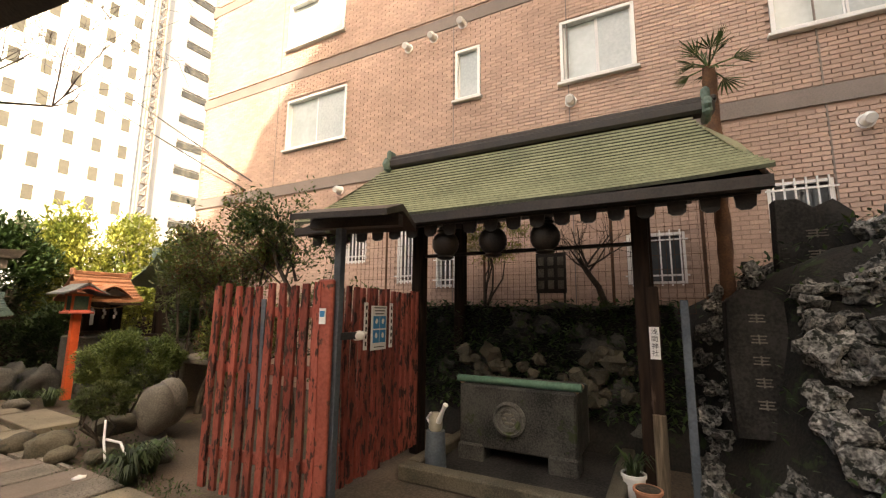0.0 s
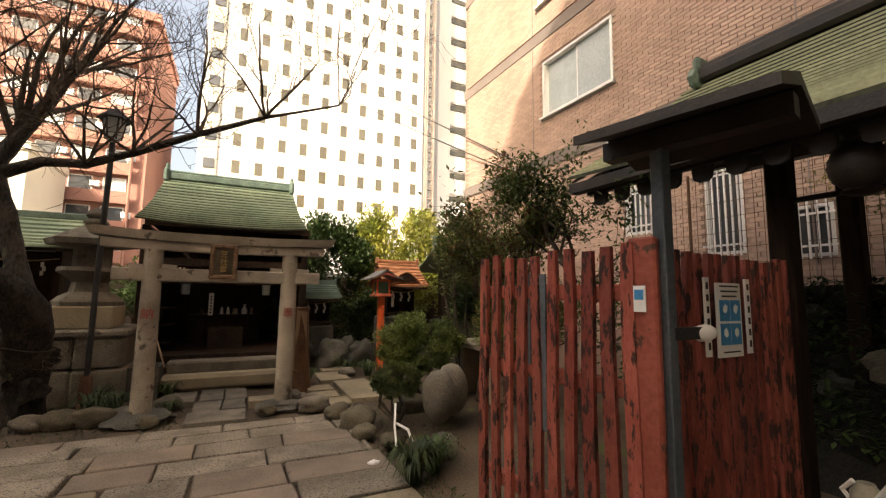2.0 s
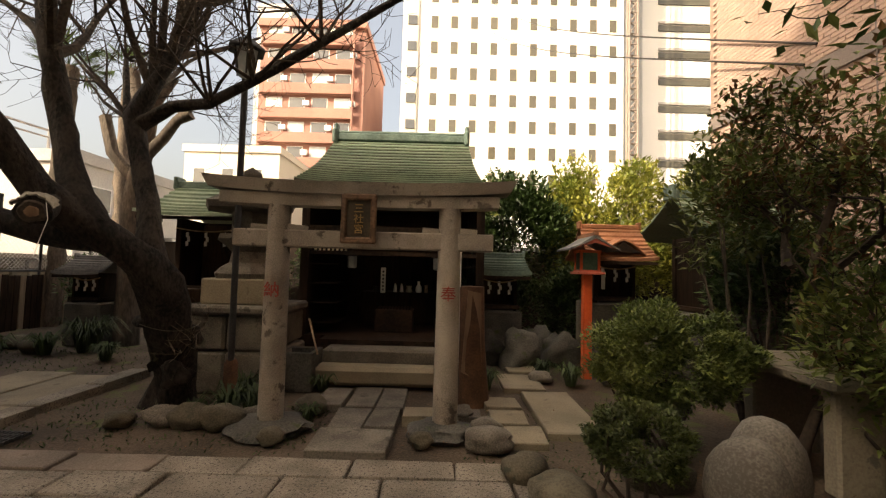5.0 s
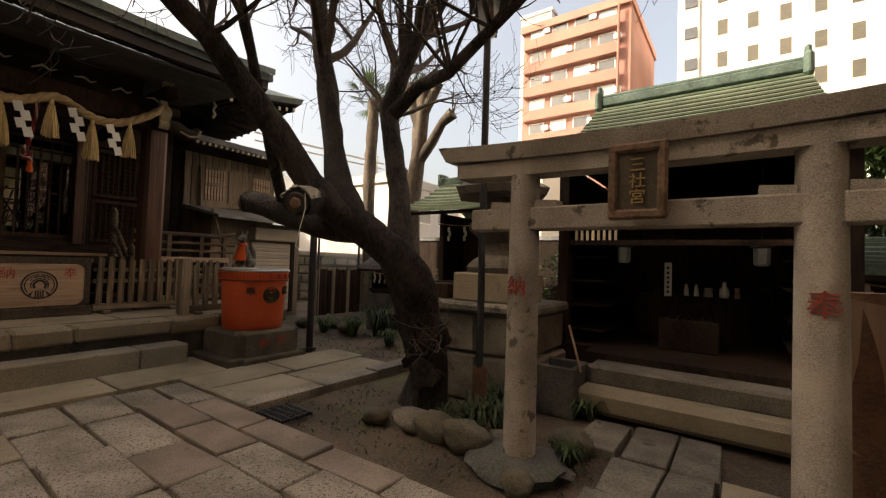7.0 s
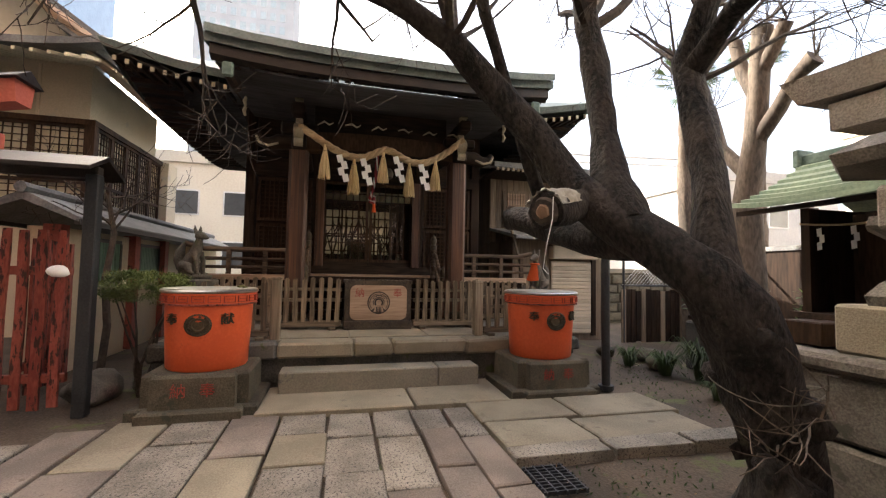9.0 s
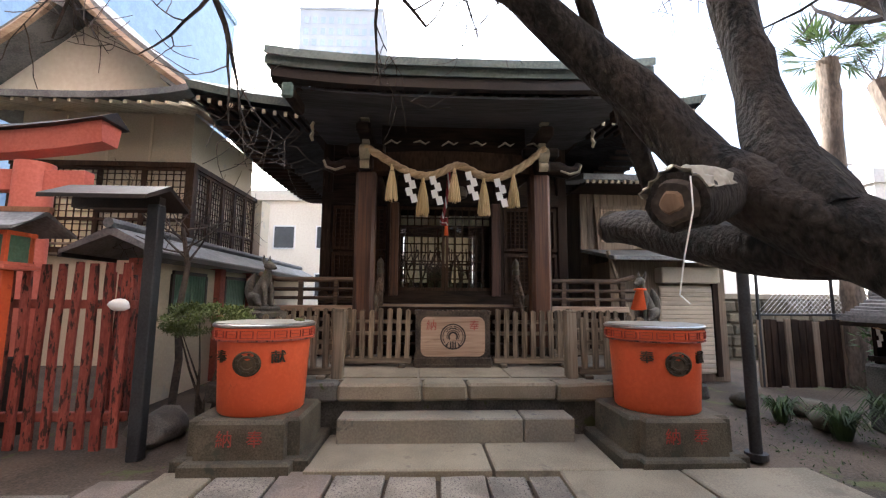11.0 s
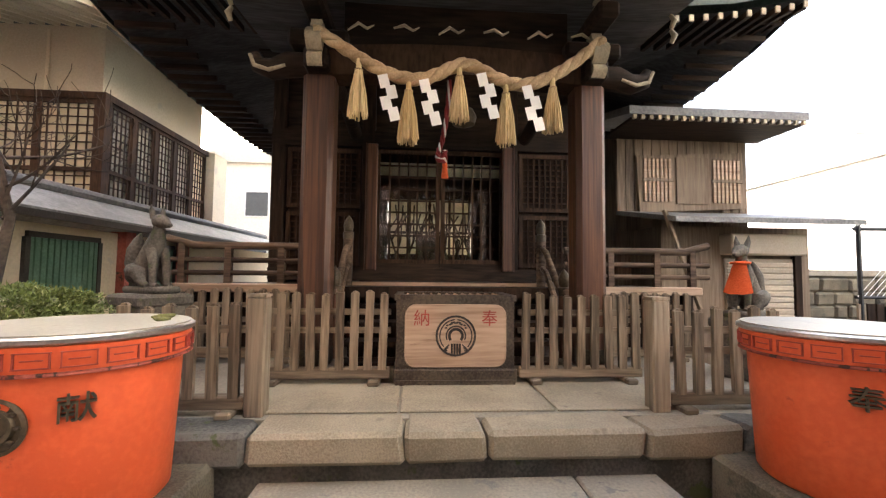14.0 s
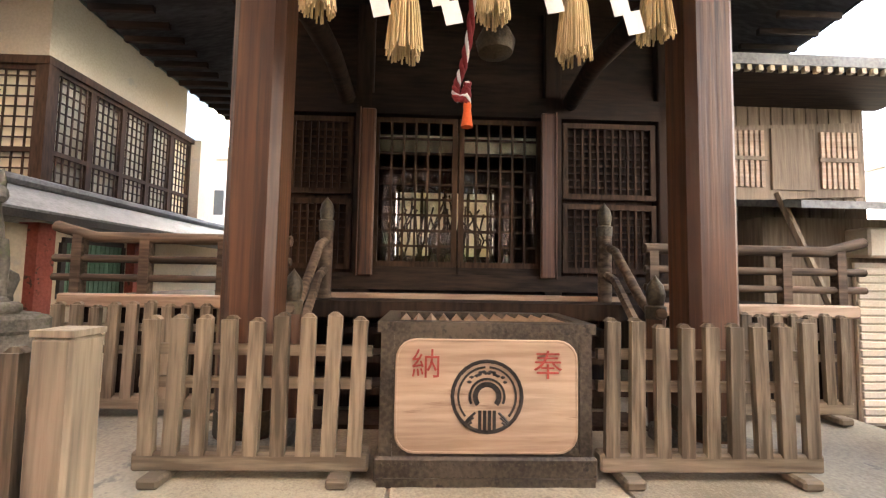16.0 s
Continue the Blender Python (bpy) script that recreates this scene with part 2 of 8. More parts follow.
STRAW = surf("rice straw", (0.48, 0.35, 0.16), (0.70, 0.55, 0.31), 6, 60, (1, 1, 0.15), bump=0.7, rough=0.9, rnd=0.1)
ROPE = surf("straw rope", (0.36, 0.25, 0.135), (0.54, 0.40, 0.24), 6, 60, bump=0.6, rough=0.9)
PANELWOOD = surf("pale panel wood", (0.27, 0.18, 0.115), (0.43, 0.31, 0.215), 3.0, 22, (1, 0.12, 1.6), bump=0.25, rough=0.6, rnd=0.02, c3=(0.22, 0.14, 0.09), spot=0.6, spot_scale=5)
BLACK = surf("black lacquer", (0.014, 0.011, 0.009), (0.035, 0.026, 0.020), 4, 60, bump=0.3, rough=0.5)
BOXSHEET = surf("dark studded box sheet", (0.030, 0.022, 0.015), (0.085, 0.066, 0.046), 3, 50, bump=0.35, rough=0.55, metal=0.25, c3=(0.02, 0.016, 0.012), spot=0.6, spot_scale=9)
BRONZE = surf("dark bronze", (0.035, 0.028, 0.018), (0.075, 0.058, 0.035), 5, 60, bump=0.4, rough=0.5, metal=0.3)
REDINK = surf("red lettering", (0.24, 0.036, 0.025), (0.34, 0.06, 0.04), 8, 60, bump=0.1, rough=0.7, rnd=0.02)
BLUE = surf("blue sign print", (0.03, 0.20, 0.42), (0.05, 0.25, 0.48), 3, 40, bump=0.0, rough=0.5, rnd=0.02)
ORANGE = surf("orange bib cloth", (0.62, 0.095, 0.02), (0.72, 0.13, 0.035), 5, 60, bump=0.4, rough=0.9)
LIDPLATE = surf("dull beige lid plate", (0.27, 0.25, 0.195), (0.36, 0.335, 0.265), 2, 50, bump=0.05, rough=0.5, c3=(0.27, 0.25, 0.2), spot=0.6)
MOSS = surf("moss", (0.06, 0.07, 0.015), (0.15, 0.14, 0.035), 8, 60, bump=1.0, rough=0.95)
CRIMSON = surf("crimson cord", (0.20, 0.018, 0.022), (0.30, 0.035, 0.035), 8, 60, bump=0.4, rough=0.85)
FOXSTONE = surf("fox statue stone", (0.060, 0.053, 0.042), (0.145, 0.13, 0.105), 5, 50, bump=0.6, rough=0.9, c3=(0.08, 0.09, 0.045), spot=0.58, spot_scale=8)
GOLD = surf("tarnished brass", (0.30, 0.20, 0.075), (0.45, 0.31, 0.13), 6, 50, bump=0.3, rough=0.45, metal=0.7)
CREAMBRASS = surf("faded gilt bracket", (0.30, 0.25, 0.17), (0.46, 0.39, 0.27), 6, 50, bump=0.3, rough=0.7)
TERRACOTTA = surf("terracotta", (0.34, 0.15, 0.085), (0.44, 0.21, 0.13), 5, 50, bump=0.2, rough=0.85)
TABLETWOOD = surf("worn carved tablet frame", (0.07, 0.04, 0.022), (0.17, 0.10, 0.06), 8, 40, bump=0.6, rough=0.7)
POSTWOOD = surf("pale silvered post", (0.13, 0.103, 0.070), (0.28, 0.228, 0.160), 4.0, 40, (1, 1, 0.06), bump=0.55, rough=0.85, rnd=0.08)
OLDTILE = surf("orange roof shingles", (0.30, 0.13, 0.065), (0.44, 0.21, 0.115), 4, 40, bump=0.4, rough=0.85, rnd=0.2)
SHUTTER = surf("beige shutter", (0.46, 0.39, 0.29), (0.55, 0.47, 0.36), 2, 40, bump=0.1, rough=0.6)
GREENBOARD = surf("green slats", (0.06, 0.13, 0.085), (0.10, 0.19, 0.13), 3, 40, bump=0.15, rough=0.6)
WARMLAMP = bpy.data.materials.new("warm lamp behind glass")
WARMLAMP.use_nodes = True
WARMLAMP.node_tree.nodes["Principled BSDF"].inputs["Emission Color"].default_value = (1.0, 0.42, 0.06, 1)
WARMLAMP.node_tree.nodes["Principled BSDF"].inputs["Emission Strength"].default_value = 0.5


# ---- mesh tools ----
class Geo:
    """Collects faces; each method adds one closed body."""

    def __init__(self):
        self.v, self.f = [], []

    def add(self, vs, fs, m=None):
        o = len(self.v)
        self.v += [tuple(m @ Vector(p)) if m else tuple(p) for p in vs]
        self.f += [[o + i for i in q] for q in fs]
        return self

    def box(self, c, s, rot=(0, 0, 0), bev=0.0, jit=0.0):
        hx, hy, hz = s[0] / 2, s[1] / 2, s[2] / 2
        m = pose(*c, *rot)
        if bev <= 0:
            vs = [(x * hx, y * hy, z * hz) for x in (-1, 1) for y in (-1, 1) for z in (-1, 1)]
            fs = [(0, 1, 3, 2), (4, 6, 7, 5), (0, 4, 5, 1), (2, 3, 7, 6), (0, 2, 6, 4), (1, 5, 7, 3)]
            return self.add(vs, fs, m)
        b = min(bev, hx * 0.9, hy * 0.9, hz * 0.9)
        bm = bmesh.new()
        pts = []
        for x in (-1, 1):
            for y in (-1, 1):
                for z in (-1, 1):
                    j = [random.uniform(-jit, jit) for _ in range(3)]
                    for k in range(3):
                        p = [x * (hx - b), y * (hy - b), z * (hz - b)]
                        p[k] = (x, y, z)[k] * (hx, hy, hz)[k]
                        pts.append([p[i] + j[i] for i in range(3)])
        for p in pts:
            bm.verts.new(p)
        r = bmesh.ops.convex_hull(bm, input=bm.verts[:])
        bm.verts.index_update()
        vs = [v.co[:] for v in bm.verts]
        fs = [[v.index for v in f.verts] for f in bm.faces]
        bm.free()
        return self.add(vs, fs, m)

    def ring(self, loops, close=True, caps=True):
        """Skin between loops of equal length."""
        n = len(loops[0])
        vs = [p for lo in loops for p in lo]
        fs = []
        for i in range(len(loops) - 1):
            for j in range(n if close else n - 1):
                k = (j + 1) % n
                fs.append((i * n + j, i * n + k, (i + 1) * n + k, (i + 1) * n + j))
        if caps:
            fs.append(tuple(range(n - 1, -1, -1)))
            fs.append(tuple((len(loops) - 1) * n + j for j in range(n)))
        return self.add(vs, fs)

    def tube(self, pts, rad, n=8, wob=0.0, squash=1.0):
        pts = [Vector(p) for p in pts]
        if not hasattr(rad, "__len__"):
            rad = [rad] * len(pts)
        loops = []
        ref = None
        for i, p in enumerate(pts):
            d = (pts[min(i + 1, len(pts) - 1)] - pts[max(i - 1, 0)]).normalized()
            if ref is None:
                ref = Vector((0, 0, 1)) if abs(d.z) < 0.9 else Vector((1, 0, 0))
            u = d.cross(ref).normalized()
            w = u.cross(d).normalized()
            ref = w
            lo = []
            for j in range(n):
                a = 2 * math.pi * j / n
                r = rad[i] * (1 + (wob * noise.noise(p * 3.1 + Vector((math.cos(a), math.sin(a), 0)) * 1.3) if wob else 0))
                lo.append(p + u * (math.cos(a) * r) + w * (math.sin(a) * r * squash))
            loops.append(lo)
        return self.ring(loops)

    def lathe(self, prof, c, n=20, m=None):
        loops = [[Vector((r * math.cos(2 * math.pi * j / n), r * math.sin(2 * math.pi * j / n), z)) for j in range(n)] for r, z in prof]
        mm = (m or Matrix.Identity(4))
        loops = [[Vector(c) + mm.to_3x3() @ p for p in lo] for lo in loops]
        return self.ring(loops)

    def prism(self, poly, vec):
        """Extrude a polygon of 3D points along vec."""
        a = [Vector(p) for p in poly]
        b = [p + Vector(vec) for p in a]
        return self.ring([a, b])

    def rock(self, c, s, seed=0, n=2, rough=0.25):
        bm = bmesh.new()
        bmesh.ops.create_icosphere(bm, subdivisions=n, radius=1)
        o = Vector((seed * 3.7, seed * 1.9, seed * 2.3))
        vs = []
        for v in bm.verts:
            k = 1 + rough * noise.noise(v.co * 1.2 + o) * 1.6 + rough * 0.6 * noise.noise(v.co * 3.1 + o)
            vs.append((c[0] + v.co.x * s[0] * k, c[1] + v.co.y * s[1] * k, c[2] + v.co.z * s[2] * k))
        bm.verts.index_update()
        fs = [[v.index for v in f.verts] for f in bm.faces]
        bm.free()
        return self.add(vs, fs)

    def leaf(self, p, d, up, ln, wd):
        d = Vector(d).normalized()
        s = d.cross(Vector(up))
        s = s.normalized() if s.length > 1e-4 else Vector((1, 0, 0))
        nrm = s.cross(d)
        p = Vector(p)
        return self.add([p, p + d * ln * 0.45 + s * wd * 0.5 + nrm * wd * 0.12, p + d * ln, p + d * ln * 0.45 - s * wd * 0.5 + nrm * wd * 0.12], [(0, 1, 2), (0, 2, 3)])

    def mesh(self, name, mat, smooth=None):
        me = bpy.data.meshes.new(name)
        me.from_pydata([tuple(p) for p in self.v], [], self.f)
        bm = bmesh.new()
        bm.from_mesh(me)
        if not name.endswith(("leaves", "crown")) and len(bm.faces) < 60000:
            bmesh.ops.recalc_face_normals(bm, faces=bm.faces[:])
        bm.to_mesh(me)
        bm.free()
        me.materials.append(mat)
        if smooth:
            me.polygons.foreach_set("use_smooth", [True] * len(me.polygons))
            me.set_sharp_from_angle(angle=radians(smooth))
        return me


def part(name, g, mat, parent=None, label="", smooth=None, kind=""):
    ob = new(name, g.mesh(name, mat, smooth))
    if parent is not None:
        ob.parent = parent
        ob.matrix_parent_inverse = parent.matrix_basis.inverted()
    return tagged(ob, label=label, kind=kind)


def thing(name, at, label, category, group="", kind=""):
    ob = new(name)
    ob.empty_display_size = 0.1
    ob.matrix_basis = pose(*at)
    return tagged(ob, label, category, group, kind)


def solid(name, g, mat, label, category, smooth=None, group="", kind=""):
    return tagged(part(name, g, mat, smooth=smooth), label, category, group, kind)


def B(c, s, rot=(0, 0, 0), bev=0.0):
    return Geo().box(c, s, rot, bev)


def span(a, b, bev=0.0):
    """A box between two corners."""
    return Geo().box([(p + q) / 2 for p, q in zip(a, b)], [abs(q - p) for p, q in zip(a, b)], bev=bev)


def text(name, s, size, m, mat, parent, depth=0.004, label=""):
    cu = bpy.data.curves.new(name, 'FONT')
    cu.body, cu.size, cu.extrude = s, size, depth
    cu.align_x, cu.align_y = 'CENTER', 'CENTER'
    tmp = bpy.data.objects.new(name, cu)
    scene.collection.objects.link(tmp)
    dg = bpy.context.evaluated_depsgraph_get()
    me = bpy.data.meshes.new_from_object(tmp.evaluated_get(dg))
    bpy.data.objects.remove(tmp)
    me.materials.clear()
    me.materials.append(mat)
    ob = new(name, me)
    if parent is not None:
        ob.parent = parent
        ob.matrix_parent_inverse = parent.matrix_basis.inverted()
    ob.matrix_basis = m
    return tagged(ob, label)


def facing(x, y, z, yaw):
    """Pose for lettering that stands upright and faces the way yaw (0: towards -y, 90: towards +x)."""
    return pose(x, y, z, 90, 0, yaw)


def settle(first, m):
    """Turns and shifts all top-level things made since the mark as one."""
    for ob in scene.collection.objects[first:]:
        if ob.parent is None:
            ob.matrix_basis = m @ ob.matrix_basis


# the entrance side and the hall side each stand at a slight angle to the stone torii
EAST = pose(3.626, 2.241, 0, 0, 0, 1.71) @ pose(-3.5, -2.4, 0)
WEST = pose(-4.53, 5.62, 0, 0, 0, 1.06) @ pose(4.4, -5.95, 0)


# ---- ground and neighbouring buildings ----
gg = Geo()
gn = 60
vs, fs = [], []
for i in range(gn + 1):
    for j in range(gn + 1):
        x, y = -13 + 22 * i / gn, -7 + 22 * j / gn
        k = min(1, min(i, j, gn - i, gn - j) / 3)
        vs.append((x, y, -0.05 + 0.035 * k * noise.noise((x * 0.9, y * 0.9, 0))))
for i in range(gn):
    for j in range(gn):
        a = i * (gn + 1) + j
        fs.append((a, a + gn + 1, a + gn + 2, a + 1))
far = [(-900, -900, -0.05), (900, -900, -0.05), (900, 900, -0.05), (-900, 900, -0.05)]
o = len(vs)
vs += far
fs += [(o, o + 1, (gn) * (gn + 1), 0), (o + 1, o + 2, (gn + 1) * (gn + 1) - 1, gn * (gn + 1)), (o + 2, o + 3, gn, (gn + 1) * (gn + 1) - 1), (o + 3, o, 0, gn)]
gg.add(vs, fs)
ground = solid("ground", gg, SOIL, "bare trodden brown soil with patches of moss", "ground", smooth=60, kind="structure")

mark = len(scene.collection.objects)
WX = 6.74  # face of the brick building
# unseen upper height is raised to narrow the open sky over the court
BR0, BR1, BRH = -9.0, 11.1, 27.0
bb = thing("brick_building", (WX + 4, 0, 0), "salmon brick-tiled apartment building with grey bands and sliding windows", "building", kind="structure")
holes = [(5.84, 7.71, 5.42, 6.69, 2), (-0.08, 1.1, 5.46, 6.59, 2), (2.59, 3.11, 5.61, 6.65, 1), (-3.41, -1.78, 5.44, 6.44, 2), (6.0, 7.85, 8.1, 9.35, 2), (-0.2, 1.1, 8.2, 9.4, 2), (2.6, 3.1, 8.4, 9.4, 1)]
low = [(5.14, 5.69, 2.59, 3.38), (3.87, 4.36, 2.15, 3.36), (2.96, 3.5, 2.05, 2.66), (-0.55, 0.22, 2.02, 2.77), (-2.23, -1.54, 2.55, 3.33), (-3.5, -2.93, 2.6, 3.21)]
allh = [h[:4] for h in holes] + low
ys = sorted({BR0, BR1, *[h[0] for h in allh], *[h[1] for h in allh]})
zs = sorted({-0.1, BRH, *[h[2] for h in allh], *[h[3] for h in allh]})
g = Geo()
for i in range(len(ys) - 1):
    run = None
    for j in range(len(zs) - 1):
        cy, cz = (ys[i] + ys[i + 1]) / 2, (zs[j] + zs[j + 1]) / 2
        solid_here = not any(h[0] < cy < h[1] and h[2] < cz < h[3] for h in allh)
        if solid_here:
            run = zs[j] if run is None else run
            top = zs[j + 1]
        if run is not None and (not solid_here or j == len(zs) - 2):
            g.box((WX + 0.16, (ys[i] + ys[i + 1]) / 2, (run + top) / 2), (0.3, ys[i + 1] - ys[i], top - run))
            run = None
part("wall", g, MORTAR, bb)
g = Geo()
g.box((WX + 5, BR1 - 0.15, BRH / 2), (9.4, 0.3, BRH)).box((WX + 5, BR0 + 0.15, BRH / 2), (9.4, 0.3, BRH)).box((WX + 9.7, 1.05, BRH / 2), (0.3, 19.4, BRH))
part("rear_wall", g, BRICK, bb)
part("roof", B((WX + 4.9, 1.05, BRH + 0.2), (10.2, 20.3, 0.4)), CONCRETE, bb)
part("room_back", B((WX + 1.2, 1.05, BRH / 2), (0.1, 19.5, BRH)), CREAMWALL, bb)
for zb in (4.32, 7.22, 10.1, 13.0):
    part("grey_band", B((WX - 0.012, 1.05, zb + 0.12), (0.03, 20.1, 0.25)), BANDGREY, bb)
for k, (a, b, c, d, n) in enumerate(holes):
    w = part("window", Geo().box((WX + 0.03, (a + b) / 2, c + 0.025), (0.12, b - a, 0.05)).box((WX + 0.03, (a + b) / 2, d - 0.025), (0.12, b - a, 0.05)).box((WX + 0.03, a + 0.025, (c + d) / 2), (0.12, 0.05, d - c - 0.1)).box((WX + 0.03, b - 0.025, (c + d) / 2), (0.12, 0.05, d - c - 0.1)), ALU, bb, "white aluminium sliding window")
    for q in range(n):
        y0, y1 = a + 0.05 + (b - a - 0.1) * q / n, a + 0.05 + (b - a - 0.1) * (q + 1) / n
        x = WX + 0.06 + 0.03 * q
        part("pane", B((x, (y0 + y1) / 2, (c + d) / 2), (0.012, y1 - y0 - 0.04, d - c - 0.12)), FROST if q == 0 else PANE, w)
        part("sash", Geo().box((x, y0 + 0.012, (c + d) / 2), (0.03, 0.03, d - c - 0.1)).box((x, y1 - 0.012, (c + d) / 2), (0.03, 0.03, d - c - 0.1)), ALU, w)
    part("sill", B((WX - 0.03, (a + b) / 2, c - 0.03), (0.14, b - a + 0.1, 0.05), bev=0.008), ALU, w)
for k, (a, b, c, d) in enumerate(low):
    w = part("barred_window", Geo().box((WX + 0.05, (a + b) / 2, c + 0.02), (0.1, b - a, 0.04)).box((WX + 0.05, (a + b) / 2, d - 0.02), (0.1, b - a, 0.04)).box((WX + 0.05, a + 0.02, (c + d) / 2), (0.1, 0.04, d - c - 0.08)).box((WX + 0.05, b - 0.02, (c + d) / 2), (0.1, 0.04, d - c - 0.08)), ALU, bb, "ground-floor window behind white security bars")
    part("pane", B((WX + 0.09, (a + b) / 2, (c + d) / 2), (0.012, b - a - 0.08, d - c - 0.08)), DARKPANE, w)
    nb = 6
    for q in range(nb):
        part("bar", B((WX - 0.05, a + (b - a) * (q + 0.5) / nb, (c + d) / 2), (0.02, 0.02, d - c + 0.06)), ALU, w)
    for zz in (c + 0.12, d - 0.12):
        part("cross_bar", B((WX - 0.062, (a + b) / 2, zz), (0.014, b - a + 0.06, 0.025)), ALU, w)
part("lit_window_lamp", B((WX + 0.13, 0.12, 2.28), (0.02, 0.16, 0.36)), WARMLAMP, bb, "warm lamp glowing behind the glass")


def vent(y, z):
    g = Geo().tube([(WX - 0.02, y, z), (WX - 0.14, y, z), (WX - 0.19, y, z - 0.03)], [0.075, 0.075, 0.06], 12).tube([(WX, y, z), (WX - 0.02, y, z)], 0.1, 12)
    part("vent_cowl", g, ALU, bb, "round white vent cowl", smooth=50)


for y, z in ((4.2, 7.05), (3.6, 7.1), (2.95, 7.2), (0.95, 5.1), (-0.9, 6.7), (-2.6, 4.0), (-3.3, 3.55), (5.9, 4.2)):
    vent(y, z)
for y in (8.05, 3.15, 0.98, -2.25, -5.2):
    part("expansion_joint", B((WX - 0.006, y, 13), (0.024, 0.02, 26)), BANDGREY, bb)

# salmon tiles on the courtyard face
BH, BW = 0.064, 0.205
brick_me = Geo().box((0, 0, 0), (0.022, BW - 0.012, BH - 0.010)).mesh("brick", BRICK)
rest = Geo()
count = 0
zi = 0
z = 0.9
while z < 11.0:
    off = 0.5 * BW * (zi % 2)
    y = BR0 + 0.2 + off
    while y < BR1 - 0.12:
        cut = [h for h in allh if h[0] - 0.12 < y < h[1] + 0.12 and h[2] - 0.075 < z < h[3] + 0.04]
        if cut:
            a, b = y - BW / 2 + 0.006, y + BW / 2 - 0.006
            if y < cut[0][0]:
                b = min(b, cut[0][0] - 0.004)
            elif y > cut[0][1]:
                a = max(a, cut[0][1] + 0.004)
            else:
                a = b
            if b - a > 0.03:
                rest.box((WX - 0.004, (a + b) / 2, z), (0.022, b - a, BH - 0.010))
        elif not any(abs(z - zb - 0.12) < 0.165 for zb in (4.32, 7.22, 10.1)):
            if count < 300 and 0.2 < y < 4.4 and 4.62 < z < 5.4:
                ob = new("brick", brick_me)
                ob.parent = bb
                ob.matrix_parent_inverse = bb.matrix_basis.inverted()
                ob.matrix_basis = pose(WX - 0.004, y, z)
                count += 1
            else:
                rest.box((WX - 0.004, y, z), (0.022, BW - 0.012, BH - 0.010))
        y += BW
    z += BH
    zi += 1
part("brick_facing", rest, BRICK, bb, kind="stuff")
settle(mark, EAST)


def block(name, x0, x1, y0, y1, h, mat, label, wins=None, glass=DARKPANE, frame_mat=ALU, axis='y', face=None, recess=0.12):
    """A tower with a plain body; wins: (first, step, count, width, sill, storey, storeys, height) on one face."""
    b = thing(name, ((x0 + x1) / 2, (y0 + y1) / 2, 0), label, "building")
    part("wall", span((x0, y0, -0.05), (x1, y1, h)), mat, b)
    part("parapet", Geo().box(((x0 + x1) / 2, (y0 + y1) / 2, h + 0.3), (x1 - x0 + 0.3, y1 - y0 + 0.3, 0.6)), mat, b)
    if wins:
        u0, du, n, w, z0, dz, m, wh = wins
        for i in range(n):
            for j in range(m):
                u, zz = u0 + du * i, z0 + dz * j
                if axis == 'y':
                    fr = part("window", B((u, face + 0.02, zz), (w + 0.16, 0.10, wh + 0.16)), frame_mat, b)
                    part("pane", B((u, face - 0.035, zz), (w, 0.02, wh)), glass, fr)
                else:
                    fr = part("window", B((face - 0.02, u, zz), (0.10, w + 0.16, wh + 0.16)), frame_mat, b)
                    part("pane", B((face + 0.035, u, zz), (0.02, w, wh)), glass, fr)
    return b


HWIN = glassy("hotel window", (0.085, 0.075, 0.05), 0.1)
hotel = block("white_hotel", -3.6, 20.7, 48.0, 66.0, 58.0, WHITEPAINT, "tall white hotel tower with rows of small windows", (-0.1, 2.18, 10, 0.75, 8.6, 2.9, 14, 1.35), HWIN, CREAMWALL, 'y', 48.0)
part("yellow_strip", B((-2.5, 47.9, 24), (1.3, 0.3, 48)), CREAMWALL, hotel)
for j in range(16):
    part("strip_window", B((-2.5, 47.7, 8.6 + 2.9 * j), (1.0, 0.1, 1.0)), DARKPANE, hotel)
g = Geo()
for x in (20.9, 21.8):
    for y in (47.0, 47.6):
        g.tube([(x, y, 0), (x, y, 60)], 0.13, 6)
for j in range(50):
    g.tube([(20.9, 47.0, j * 1.2), (21.8, 47.0, j * 1.2 + 1.2)], 0.07, 4).tube([(20.9, 47.0, j * 1.2), (21.8, 47.0, j * 1.2)], 0.07, 4).tube([(21.8, 47.6, j * 1.2), (20.9, 47.0, j * 1.2)], 0.07, 4)
part("flue_mast", g, BANDGREY, hotel, "grey lattice flue mast up the hotel's corner")
part("yellow_signboard", B((6.8, 47.6, 8.0), (2.2, 0.2, 0.9)), LEAFGOLD, hotel)

